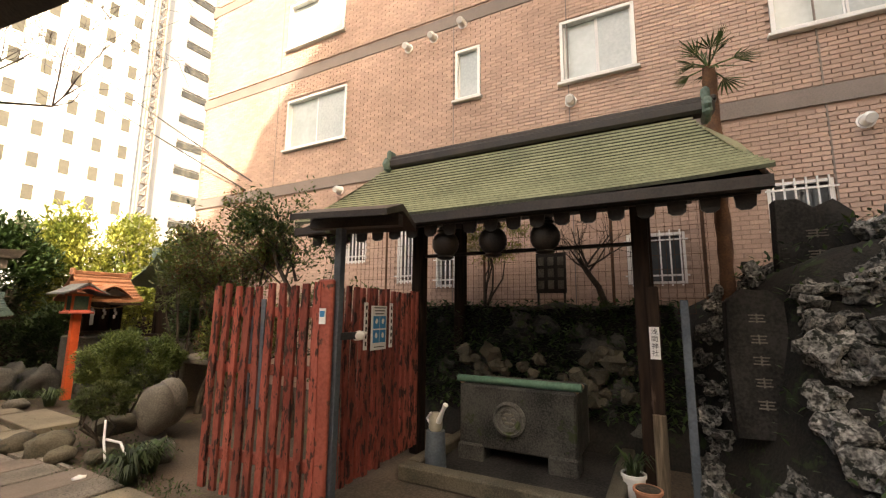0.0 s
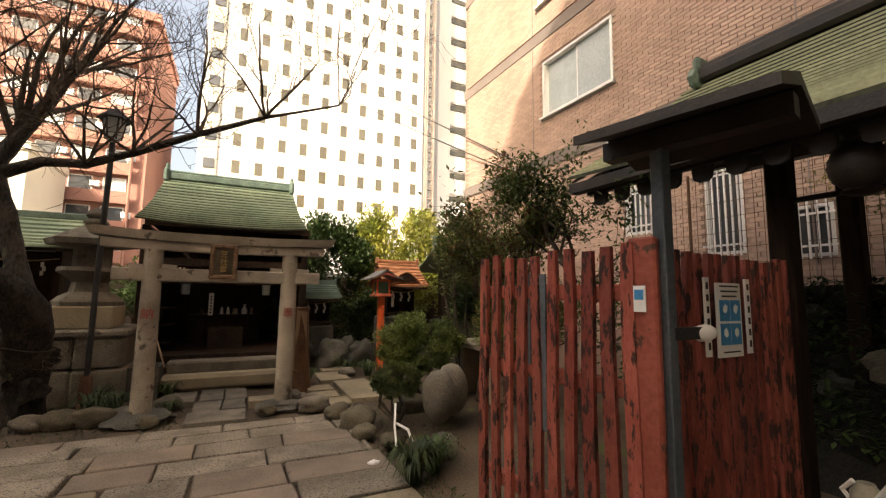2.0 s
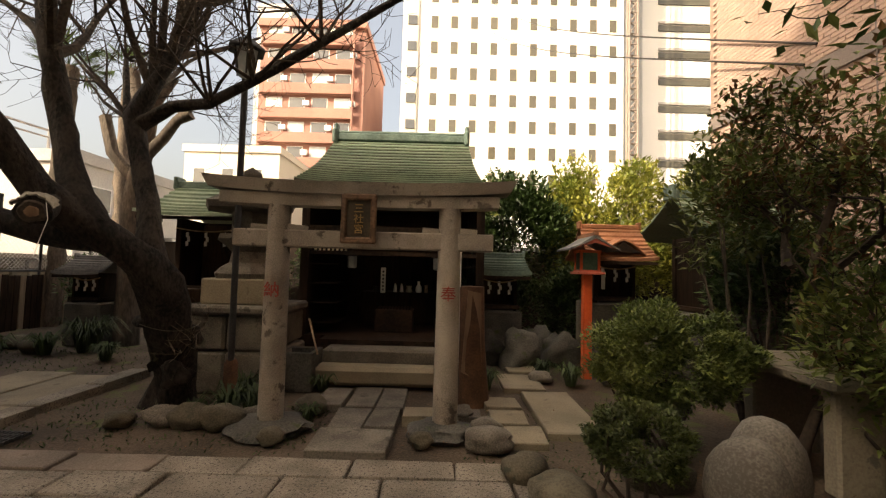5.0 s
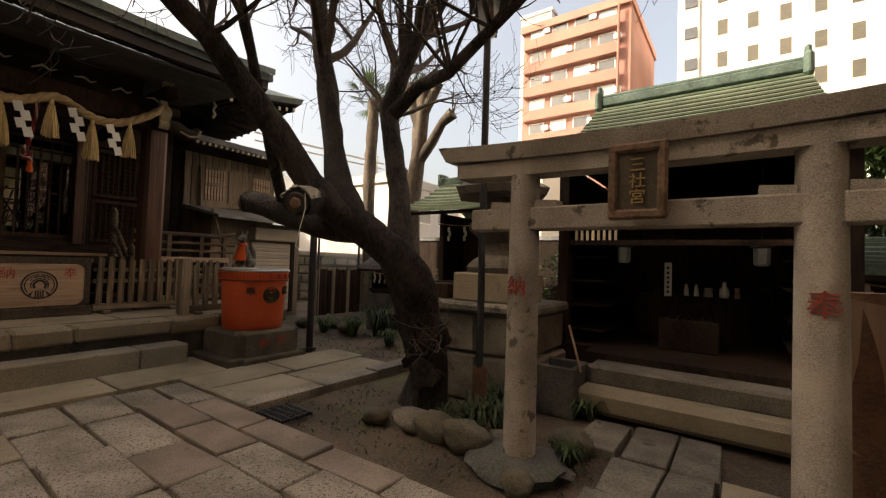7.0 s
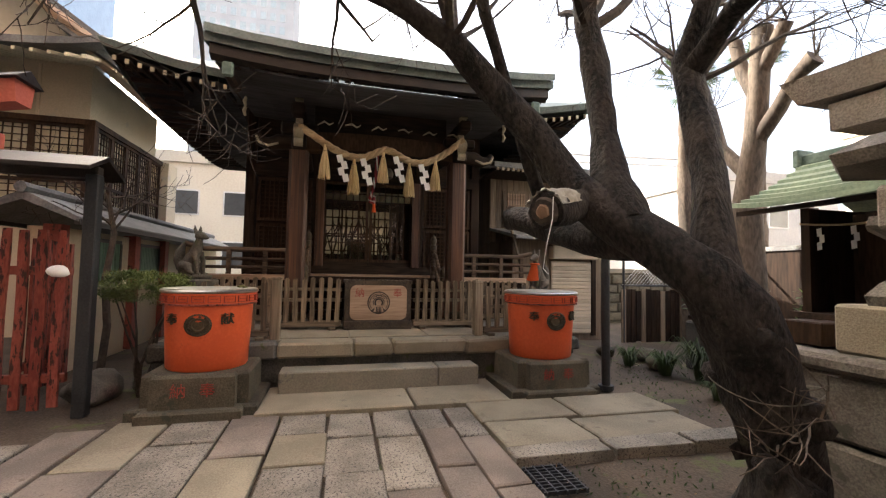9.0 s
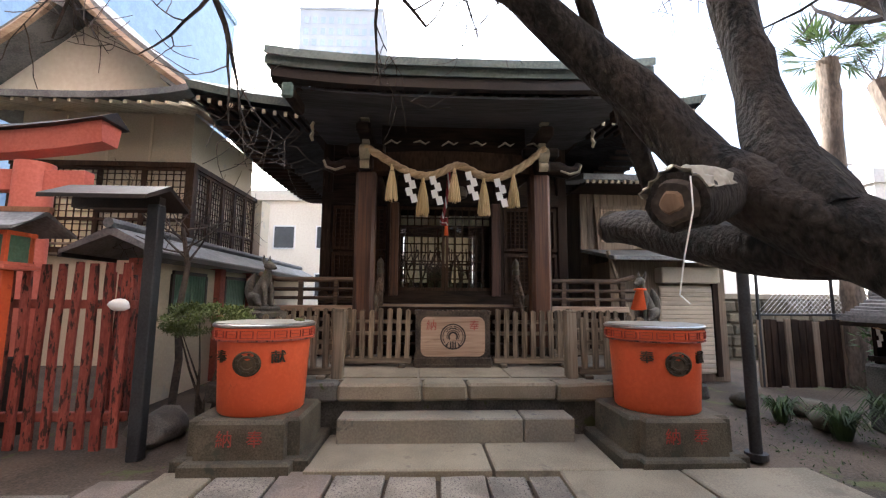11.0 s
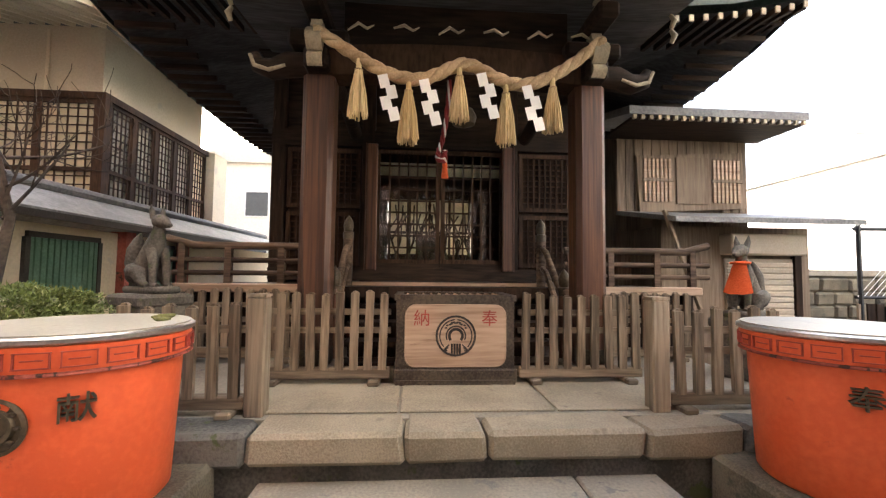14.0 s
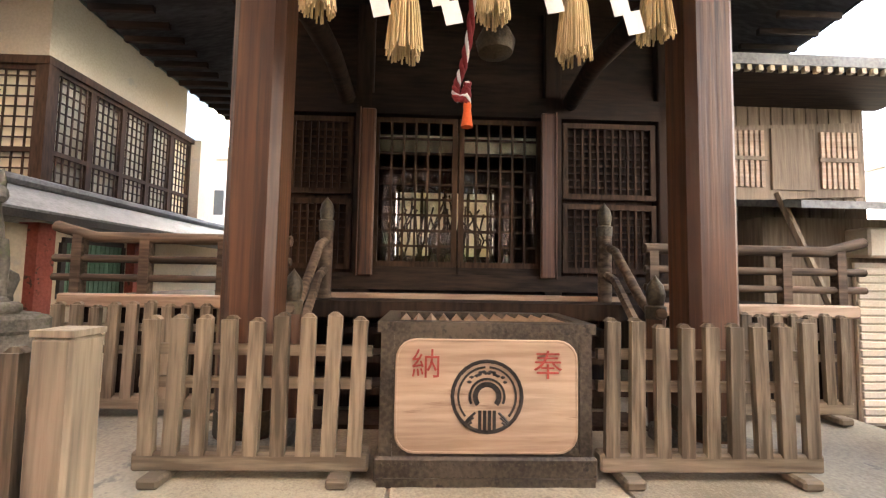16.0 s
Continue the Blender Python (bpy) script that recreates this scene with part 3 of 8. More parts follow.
apt = thing("pink_apartment_block", (-11, 50, 0), "salmon-pink apartment block with stacked balconies", "building")
part("wall", span((-18.5, 46.6, -0.05), (-7.4, 60, 27.0)), PINKWALL, apt)
part("parapet", span((-18.7, 46.2, 27.0), (-7.2, 60.2, 27.8)), PINKWALL, apt)
for j in range(10):
    z = 1.4 + 2.62 * j
    part("balcony", Geo().box((-13.3, 46.0, z + 0.5), (9.8, 0.12, 1.0)).box((-13.3, 46.4, z), (9.8, 0.9, 0.14)), PINKWALL, apt)
    for i in range(4):
        w = part("window", B((-16.8 + 2.4 * i, 46.58, z + 1.55), (1.7, 0.08, 1.5)), ALU, apt)
        part("pane", B((-16.8 + 2.4 * i, 46.53, z + 1.55), (1.5, 0.03, 1.3)), DARKPANE if (i + j) % 3 else PANE, w)
        if (i + j) % 2:
            part("air_conditioner", B((-15.7 + 2.4 * i, 46.2, z + 1.55), (0.7, 0.3, 0.55), bev=0.03), ALU, apt)
part("drain_pipe", Geo().tube([(-8.4, 45.95, 0), (-8.4, 45.95, 27)], 0.12, 6), PINKWALL, apt)
block("striped_office", 27.5, 52, 58, 75, 50, WHITEPAINT, "cream office block with dark ribbon windows")
so = bpy.data.objects["striped_office"]
for j in range(12):
    part("ribbon_window", B((37.6, 57.95, 9 + 3.7 * j), (16.0, 0.2, 0.8)), HWIN, so)
    part("ribbon_rail", B((37.6, 57.85, 9.75 + 3.7 * j), (16.0, 0.2, 0.3)), GREYWALL, so)
block("beige_house", -20.5, -12.5, 38.0, 45, 11.0, CREAMWALL, "beige three-storey house behind the garden", (-19.2, 2.4, 3, 0.9, 3.2, 2.9, 3, 1.2), DARKPANE, ALU, 'y', 38.0)
block("grey_slab_tower", -30, -24.5, 70, 80, 44, GREYWALL, "pale grey slab tower in the distance", (-29, 1.5, 4, 0.9, 5, 3, 12, 1.6), PANE, ALU, 'y', 70)
block("round_tower", -96, -86, -24, -6, 64, GREYWALL, "pale high-rise tower far behind the shrine hall", (-22.5, 1.8, 9, 1.0, 20, 2.6, 17, 1.5), PANE, GREYWALL, 'x', -86)
gt = block("glass_tower", -37, -15.5, -34, -13.2, 26.6, BLUEPANE, "blue glass office block with white mullions")
for i in range(18):
    part("mullion", B((-15.4, -14.0 - 1.1 * i, 13.3), (0.2, 0.10, 26.5)), ALU, gt)
for j in range(8):
    part("transom", B((-15.42, -23.6, 1.6 + 3.1 * j), (0.14, 20.6, 0.25)), ALU, gt)
block("cream_house", -30, -24, -7, 2.6, 7.0, CREAMWALL, "sunlit cream house beyond the shrine wall", (-5.5, 2.4, 4, 1.1, 2.2, 2.7, 2, 1.2), DARKPANE, ALU, 'x', -24)
# unseen plain block added behind the walker, its height set to cut sky light
block("unseen_rear_block", -9, 6.6, -16, -7.2, 21.0, CREAMWALL, "unseen plain block added behind the walker to hold back sky light")
# added dark wall that hides the bright ground behind the small shrines
gwall = thing("screen_wall", (0, 14.6, 0), "dark wall added to screen off the bright ground beyond", "wall", kind="structure")
part("panel", span((-7.3, 14.6, -0.05), (WX + 3, 14.75, 2.1)), DARKWOOD, gwall)
part("coping", span((-7.3, 14.56, 2.1), (WX + 3, 14.79, 2.2)), TILEGREY, gwall)
block("street_house", -27, -17, 24, 32, 6.5, GREYWALL, "low grey house beyond the shed", (25.5, 2.2, 3, 1.2, 2.0, 2.8, 2, 1.2), DARKPANE, ALU, 'x', -17)
br = thing("railway_viaduct", (-34, 30, 0), "pale railway viaduct with a green painted wave", "viaduct")
part("deck", span((-36, 6, 5.2), (-31, 90, 6.6)), CONCRETE, br)
part("parapet", span((-31, 6, 6.6), (-30.7, 90, 8.4)), WHITEPAINT, br)
for j in range(8):
    part("pier", span((-35, 9 + 10 * j, -0.05), (-32, 10.6 + 10 * j, 5.2)), CONCRETE, br)
for j in range(4):
    part("painted_wave", Geo().tube([(-30.62, 30 + 3 * j + 0.5 * k, 7.2 + 0.5 * math.sin(k * 0.9)) for k in range(9)], [0.05, 0.14, 0.2, 0.24, 0.25, 0.22, 0.16, 0.1, 0.04], 6), GREENBOARD, br)
pm = thing("railway_gantry", (-34, 27, 0), "thin steel lattice gantry over the railway", "gantry")
for y in (27.0, 39.0):
    part("mast", Geo().tube([(-33, y, 6.6), (-33, y, 13.5)], 0.12, 6), GREYWALL, pm)
part("beam", Geo().tube([(-33, 24, 12.2), (-33, 40, 12.8)], 0.10, 6).tube([(-33, 24, 11.5), (-33, 40, 12.2)], 0.08, 6), GREYWALL, pm)


# ---- paving of the court ----
def slab(x0, x1, y0, y1, z1, mat, parent, t=0.12, name="paving_stone"):
    g = Geo()
    gap = 0.013
    j = [random.uniform(-0.016, 0.016) for _ in range(8)]
    pts = [(x0 + gap + j[0], y0 + gap + j[1]), (x1 - gap + j[2], y0 + gap + j[3]), (x1 - gap + j[4], y1 - gap + j[5]), (x0 + gap + j[6], y1 - gap + j[7])]
    z1 += random.uniform(-0.006, 0.006)
    c = (sum(p[0] for p in pts) / 4, sum(p[1] for p in pts) / 4)
    ins = [(p[0] + (c[0] - p[0]) * 0.035, p[1] + (c[1] - p[1]) * 0.035) for p in pts]
    g.ring([[(p[0], p[1], z1 - t) for p in pts], [(p[0], p[1], z1 - 0.010) for p in pts], [(p[0], p[1], z1) for p in ins]])
    return part(name, g, mat, parent)


paving = thing("pavement", (0, 4, 0), "court paved with worn granite and reddish flagstones", "pavement", kind="structure")
random.seed(4)
mats = [GRANITE, GRANITE, PINKSTONE, GRANITE, TANSTONE]
# approach to the hall: columns that run east
for y0, y1 in ((4.95, 5.38), (5.38, 5.78), (5.78, 6.12), (6.12, 6.42)):
    x = -3.92
    while x < 2.2:
        ln = random.uniform(0.55, 0.95)
        x1 = min(x + ln, 2.25)
        slab(x, x1, y0, y1, 0.0, random.choice([GRANITE, GRANITE, GRANITE, PINKSTONE]), paving)
        x = x1 + 1e-4
# the rest of the court: courses that run along x
y = 4.95
while y > -4.5:
    wd = random.uniform(0.40, 0.58)
    x = -4.1 + random.uniform(0, 0.4) if y > 2.6 else -3.6
    xe = 2.3 if y > 2.6 else 2.0
    while x < xe - 0.15:
        ln = random.uniform(0.6, 1.15)
        x1 = min(x + ln, xe)
        if xe - x1 < 0.25:
            x1 = xe
        slab(x, x1, y - wd, y, 0.0, random.choice(mats), paving)
        x = x1 + 1e-4
    y -= wd
# raised flags right of the approach and their kerb
for a in ((-4.0, -3.35, 6.42, 7.5), (-3.35, -2.72, 6.42, 7.35), (-4.0, -3.3, 7.5, 8.7), (-3.3, -2.72, 7.35, 8.6)):
    slab(*a[:2], *a[2:], 0.025, TANSTONE, paving, 0.14)
for y0, y1 in ((6.4, 7.3), (7.3, 8.1), (8.1, 8.9)):
    slab(-2.72, -2.46, y0, y1, 0.05, GRANITE, paving, 0.18, "kerb_stone")
# flag before the steps
for a in ((-4.92, -3.92, 4.2, 5.85), (-4.92, -3.92, 5.85, 7.0)):
    slab(*a, 0.035, TANSTONE, paving, 0.14)
# path to the small shrine
for a in ((0.5, 0.82, 7.55, 8.3), (0.82, 1.14, 7.55, 8.3), (0.45, 0.8, 6.95, 7.55), (0.8, 1.12, 7.0, 7.55), (0.42, 1.1, 6.45, 6.97), (1.12, 1.55, 7.3, 7.62), (1.62, 1.95, 7.3, 7.6), (0.12, 0.46, 7.6, 8.25)):
    slab(*a, 0.04, TANSTONE if a[1] - a[0] > 0.4 and a[0] > 1 else PEDSTONE, paving, 0.12)
for a in ((2.0, 2.42, 7.7, 8.1), (2.0, 2.42, 7.25, 7.68), (2.05, 2.5, 6.75, 7.2), (2.5, 3.1, 7.0, 8.4), (2.3, 2.9, 8.5, 9.3), (2.5, 3.0, 9.4, 10.2)):
    slab(*a, 0.02, TANSTONE, paving, 0.1)
dg_ = thing("drain_grate", (-2.2, 6.55, 0), "dark iron drain grate set beside the paving", "grate")
for i in range(9):
    part("bar", B((-2.38 + 0.045 * i, 6.58, 0.0), (0.012, 0.34, 0.03)), DARKMETAL, dg_)
for i in range(5):
    part("cross_bar", B((-2.2, 6.43 + 0.075 * i, 0.002), (0.4, 0.012, 0.03)), DARKMETAL, dg_)


# ---- main hall ----
mark = len(scene.collection.objects)
hall = thing("shrine_hall", (-9.5, 5.98, 0), "dark timber shrine hall with deep eaves and latticed doors", "shrine")
CY = 5.98
PZ = 0.57
part("platform", span((-14.5, 3.2, -0.05), (-5.02, 8.8, PZ - 0.004)), CONCRETE, hall)
random.seed(7)
y = 3.2
for y1 in (3.75, 4.62, 5.55, 6.05, 7.05, 7.7, 8.3, 8.8):
    part("kerb_block", Geo().box((-4.93, (y + y1) / 2, 0.475), (0.36, y1 - y - 0.014, 0.19), bev=0.028, jit=0.012), TANSTONE if 4.6 < y < 7.4 else DARKSTONE, hall)
    y = y1
part("kerb_footing", span((-5.02, 3.25, -0.05), (-4.86, 8.75, 0.375)), DARKSTONE, hall)
for a, b in ((4.68, 6.6), (6.6, 7.14)):
    part("step", Geo().box((-4.64, (a + b) / 2, 0.13), (0.34, b - a - 0.01, 0.30), bev=0.015), CONCRETE, hall)
for k, (a, b) in enumerate(((4.4, 5.5), (5.5, 6.6), (6.6, 7.6))):
    part("terrace_flag", span((-6.9, a + 0.008, PZ - 0.003), (-5.12, b - 0.008, PZ + 0.012), bev=0.006), TANSTONE, hall)


def pillar(x, y, z0, z1, w, mat):
    g = Geo()
    c = w * 0.16
    h = w / 2
    poly = [(-h + c, -h), (h - c, -h), (h, -h + c), (h, h - c), (h - c, h), (-h + c, h), (-h, h - c), (-h, -h + c)]
    g.prism([(x + p, y + q, z0) for p, q in poly], (0, 0, z1 - z0))
    return g


for y in (4.68, 7.28):
    p = part("porch_pillar", pillar(-6.2, y, PZ + 0.1, 3.35, 0.29, PILLARWOOD), PILLARWOOD, hall)
    part("pillar_base", B((-6.2, y, PZ + 0.05), (0.46, 0.46, 0.11), bev=0.02), PEDSTONE, p)
    part("gilt_band", pillar(-6.2, y, PZ + 0.12, PZ + 0.25, 0.30, GOLD), BRONZE, p)
    s = -1 if y < CY else 1
    # bracket arms with pale ends above the pillar
    part("bracket", Geo().box((-6.15, y, 3.45), (0.5, 0.22, 0.2), bev=0.03).box((-6.15, y, 3.68), (0.34, 0.55, 0.16), bev=0.03).box((-6.1, y, 3.88), (0.9, 0.2, 0.16), bev=0.03), DARKBEAM, p)
    for z0, z1, xx, hw, bulge in ((3.36, 3.49, -5.90, 0.065, 0.05), (3.49, 3.70, -5.88, 0.07, 0.08), (3.72, 3.86, -5.90, 0.05, -0.03), (3.86, 4.02, -5.80, 0.045, 0.03), (4.03, 4.13, -5.76, 0.06, 0.0)):
        lo = []
        for i in range(9):
            u = i / 8
            zz, xq = z0 + (z1 - z0) * u, xx + bulge * math.sin(math.pi * u)
            lo.append([(xq - 0.12, y - hw, zz), (xq, y - hw, zz), (xq, y + hw, zz), (xq - 0.12, y + hw, zz)])
        part("bracket_face", Geo().ring(lo), CREAMBRASS, p, "pale worn bracket face", smooth=40)
    for i in range(2):
        part("side_scroll", Geo().tube([(-6.0, y + s * 0.78, 3.78 + 0.15 * i), (-5.96, y + s * 0.79, 3.84 + 0.15 * i), (-6.0, y + s * 0.78, 3.91 + 0.15 * i)], [0.02, 0.03, 0.02], 8), CREAMBRASS, p, smooth=50)
    # carved nose beam to the side
    pts = [(-6.15, y + s * 0.12, 3.48), (-6.15, y + s * 0.3, 3.47), (-6.15, y + s * 0.45, 3.42), (-6.15, y + s * 0.58, 3.46), (-6.15, y + s * 0.62, 3.56)]
    part("carved_nose", Geo().tube(pts, [0.11, 0.12, 0.1, 0.08, 0.05], 10), DARKBEAM, p, smooth=50)
    part("nose_edge", Geo().tube([(-6.05, q[1], q[2] - 0.05) for q in pts[1:]], [0.016, 0.02, 0.02, 0.018], 8), CREAMBRASS, p, smooth=50)
    # tie beam back to the hall
    part("tie_beam", Geo().tube([(-6.3, y, 3.4), (-7.0, y, 3.62), (-7.8, y, 3.7), (-8.6, y, 3.6)], 0.1, 8), DARKBEAM, hall, smooth=50)
# rainbow beam between the pillars
g = Geo()
n = 12
lo = []
for i in range(n + 1):
    y = 4.7 + (7.26 - 4.7) * i / n
    zc = 3.50 + 0.06 * math.sin(math.pi * i / n)
    lo.append([(-6.32, y, zc - 0.15), (-6.06, y, zc - 0.15), (-6.04, y, zc), (-6.08, y, zc + 0.14), (-6.3, y, zc + 0.14)])
g.ring(lo)
part("rainbow_beam", g, LATTICE, hall, smooth=40)
random.seed(11)
for i in range(6):
    y = 4.95 + 0.42 * i
    part("cloud_carving", Geo().tube([(-5.98, y, 3.74 + 0.04 * (i % 2)), (-5.96, y + 0.1, 3.80), (-5.97, y + 0.18, 3.76), (-5.98, y + 0.24, 3.80)], [0.008, 0.016, 0.012, 0.006], 6), CREAMBRASS, hall, smooth=50)
part("frieze", span((-6.26, 4.9, 3.66), (-6.1, 7.06, 4.15)), DARKBEAM, hall)

# porch roof and main roof: thick stacked edges over rafters
def strip(x0, z0, x1, z1, th, ya, yb, n=10):
    """A thick sheet between two edges, its ends swept up a little."""
    g = Geo()
    lo = []
    for i in range(n + 1):
        y = ya + (yb - ya) * i / n
        up = 0.10 * abs((y - CY) / ((yb - ya) / 2)) ** 3
        lo.append([(x0, y, z0 + up), (x1, y, z1 + up * 0.5), (x1, y, z1 + th + up * 0.5), (x0, y, z0 + th + up)])
    return g.ring(lo)


part("porch_roof", strip(-4.62, 4.20, -7.4, 5.35, 0.10, 3.68, 8.30), ROOFGREY, hall, "grey-green sheet roof over the porch")
part("porch_roof_edge", strip(-4.70, 4.12, -4.95, 4.2, 0.11, 3.66, 8.32), ROOFGREY, hall)
part("porch_fascia", strip(-4.74, 3.99, -4.84, 3.99, 0.13, 3.72, 8.26), BLACK, hall)
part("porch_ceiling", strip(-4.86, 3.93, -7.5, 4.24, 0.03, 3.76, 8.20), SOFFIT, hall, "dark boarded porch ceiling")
part("porch_soffit", strip(-4.84, 4.06, -7.4, 5.2, 0.05, 3.75, 8.22), DARKBEAM, hall)
for i in range(26):
    y = 3.85 + 4.25 * i / 25
    part("rafter", Geo().prism([(-4.86, y - 0.03, 3.97), (-4.86, y + 0.03, 3.97), (-4.86, y + 0.03, 4.05), (-4.86, y - 0.03, 4.05)], (-2.5, 0, 1.10)), DARKBEAM, hall)
for y in (3.95, 8.02):
    part("gable_nose", Geo().box((-4.95, y, 3.88), (0.5, 0.12, 0.16), bev=0.03), DARKBEAM, hall)
    part("nose_tip", B((-4.68, y, 3.88), (0.06, 0.13, 0.18), bev=0.02), GREENMETAL, hall)

# main roof body
E0, E1 = 1.75, 10.22


def roofring(x0, x1, y0, y1, z, lift):
    out = []
    n = 8
    for (ax, ay), (bx, by) in zip([(x1, y0), (x1, y1), (x0, y1), (x0, y0)], [(x1, y1), (x0, y1), (x0, y0), (x1, y0)]):
        for i in range(n):
            u = i / n
            out.append((ax + (bx - ax) * u, ay + (by - ay) * u, z + lift * abs(2 * u - 1) ** 3))
    return out


g = Geo()
loops = [roofring(-14.2, -6.55, E0, E1, 4.45, 0.38), roofring(-14.25, -6.5, E0 - 0.05, E1 + 0.05, 4.57, 0.38), roofring(-13.6, -7.4, 2.7, 9.3, 5.0, 0.2), roofring(-12.4, -8.5, 3.7, 8.3, 5.45, 0.05), roofring(-11.2, -9.6, 4.2, 7.8, 6.1, 0), roofring(-10.5, -10.2, 4.3, 7.7, 6.6, 0)]
g.ring(loops, caps=False)
part("main_roof", g, ROOFGREY, hall, "grey-green hipped roof with upswept corners", smooth=35)
g = Geo()
g.ring([roofring(-14.1, -6.65, E0 + 0.1, E1 - 0.1, 4.40, 0.38), roofring(-12.7, -8.4, 3.4, 8.6, 4.75, 0.0)], caps=False)
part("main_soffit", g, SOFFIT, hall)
part("soffit_ceiling", span((-12.9, 3.3, 4.72), (-8.3, 8.7, 4.80)), DARKBEAM, hall)
for i in range(48):
    y = E0 + 0.15 + (E1 - E0 - 0.3) * i / 47
    u = abs((y - CY) / ((E1 - E0) / 2))
    z = 4.34 + 0.38 * u ** 3
    if 3.7 < y < 8.25:
        continue
    part("rafter_end", B((-6.95, y, z + 0.01), (0.7, 0.05, 0.07), (0, 4, 0)), DARKBEAM, hall)
    part("rafter_tip", B((-6.585, y, z - 0.005), (0.02, 0.052, 0.072)), CREAMBRASS, hall)
for y in (E0 + 0.14, E1 - 0.14):
    for i in range(26):
        x = -6.9 - 7.0 * i / 25
        u = abs((x + 10.4) / 3.8)
        part("rafter_end", B((x, y + (0.35 if y < CY else -0.35), 4.36 + 0.38 * min(1, u) ** 3), (0.05, 0.7, 0.07)), DARKBEAM, hall)
part("ridge", B((-10.35, CY, 6.72), (0.5, 3.8, 0.5), bev=0.08), ROOFGREY, hall)

# hall body
FX = -8.6
for y in (3.55, 4.88, 7.08, 8.42):
    part("hall_post", B((FX - 0.02, y, 2.95), (0.2, 0.2, 3.6), bev=0.015), DARKWOOD, hall)
part("side_wall", span((-13.0, 3.5, 1.2), (FX - 0.13, 3.6, 4.72)), DARKWOOD, hall)
part("side_wall", span((-13.0, 8.37, 1.2), (FX - 0.13, 8.47, 4.72)), DARKWOOD, hall)
part("rear_wall", Geo().box((-13.05, 4.2, 2.96), (0.1, 1.4, 3.52)).box((-13.05, 7.77, 2.96), (0.1, 1.4, 3.52)).box((-13.05, CY, 4.06), (0.1, 2.18, 1.3)).box((-13.05, CY, 1.45), (0.1, 2.18, 0.5)), DARKWOOD, hall)
# rear window with pale paper, added to imitate sky reflected in the doors
for k in range(5):
    part("rear_mullion", B((-13.02, 4.95 + 0.515 * k, 2.55), (0.08, 0.06, 1.72)), DARKWOOD, hall)
part("rear_mullion", B((-13.02, CY, 2.55), (0.06, 2.1, 0.06)), DARKWOOD, hall)
part("rear_paper", span((-13.08, 4.92, 1.7), (-13.07, 7.05, 3.42)), SHOJI, hall)
part("lintel", span((FX - 0.12, 3.45, 3.42), (FX + 0.08, 8.52, 3.66)), DARKBEAM, hall)
part("upper_wall", span((FX - 0.1, 3.5, 3.66), (FX, 8.47, 4.72)), DARKBEAM, hall)
part("threshold", span((FX - 0.12, 3.45, 1.40), (FX + 0.1, 8.52, 1.58)), DARKBEAM, hall)
part("hall_floor", span((-13.0, 3.45, 1.24), (-6.95, 8.52, 1.36)), DARKWOOD, hall)


def lattice(parent, y0, y1, z0, z1, x, ny, nz, bar=0.022, name="lattice_bar", mat=LATTICE, frame=0.06):
    part("lattice_frame", Geo().box((x, y0 + frame / 2, (z0 + z1) / 2), (0.05, frame, z1 - z0)).box((x, y1 - frame / 2, (z0 + z1) / 2), (0.05, frame, z1 - z0)).box((x, (y0 + y1) / 2, z0 + frame / 2), (0.05, y1 - y0 - 2 * frame, frame)).box((x, (y0 + y1) / 2, z1 - frame / 2), (0.05, y1 - y0 - 2 * frame, frame)), mat, parent)
    a, b, c, d = y0 + frame, y1 - frame, z0 + frame, z1 - frame
    for i in range(1, ny):
        part(name, B((x + 0.004, a + (b - a) * i / ny, (c + d) / 2), (0.026, bar, d - c)), mat, parent)
    for j in range(1, nz):
        part(name, B((x - 0.012, (a + b) / 2, c + (d - c) * j / nz), (0.02, b - a, bar)), mat, parent)


for y0, y1 in ((5.0, 5.97), (5.99, 6.96)):
    d = part("sliding_door", span((FX - 0.03, y0, 1.58), (FX + 0.02, y1, 1.72)), DARKBEAM, hall, "dark latticed sliding door with glass behind")
    lattice(d, y0, y1, 1.66, 3.40, FX, 6, 9, 0.026)
    gl = part("glass", span((FX - 0.045, y0 + 0.05, 1.74), (FX - 0.039, y1 - 0.05, 3.38)), CLEAR, d)
    gl.visible_shadow = False
    part("paper_pane", span((FX - 0.07, y0 + 0.05, 3.02), (FX - 0.06, y1 - 0.05, 3.22)), SHOJI, d)
for y0, y1 in ((3.68, 4.76), (7.2, 8.3)):
    d = part("side_panel", span((FX - 0.06, y0, 1.58), (FX - 0.04, y1, 3.42)), DARKWOOD, hall)
    lattice(d, y0, y1, 1.62, 2.42, FX + 0.03, 11, 8, 0.022, mat=LATTICE)
    lattice(d, y0, y1, 2.48, 3.38, FX + 0.03, 11, 9, 0.022, mat=LATTICE)
for y in (4.95, 7.0):
    part("carved_jamb", B((FX + 0.14, y, 2.5), (0.06, 0.16, 1.9), bev=0.015), PILLARWOOD, hall)
    part("jamb_edge", B((FX + 0.18, y - 0.09 if y < CY else y + 0.09, 2.5), (0.02, 0.012, 1.9)), PILLARWOOD, hall)
part("inner_altar", Geo().box((-11.8, CY, 1.65), (0.8, 2.4, 0.55)).box((-12.2, CY, 2.15), (0.4, 0.7, 0.5)), DARKWOOD, hall)
# made-up branches in vases imitate trees reflected in the door glass
alt = random.Random(3)
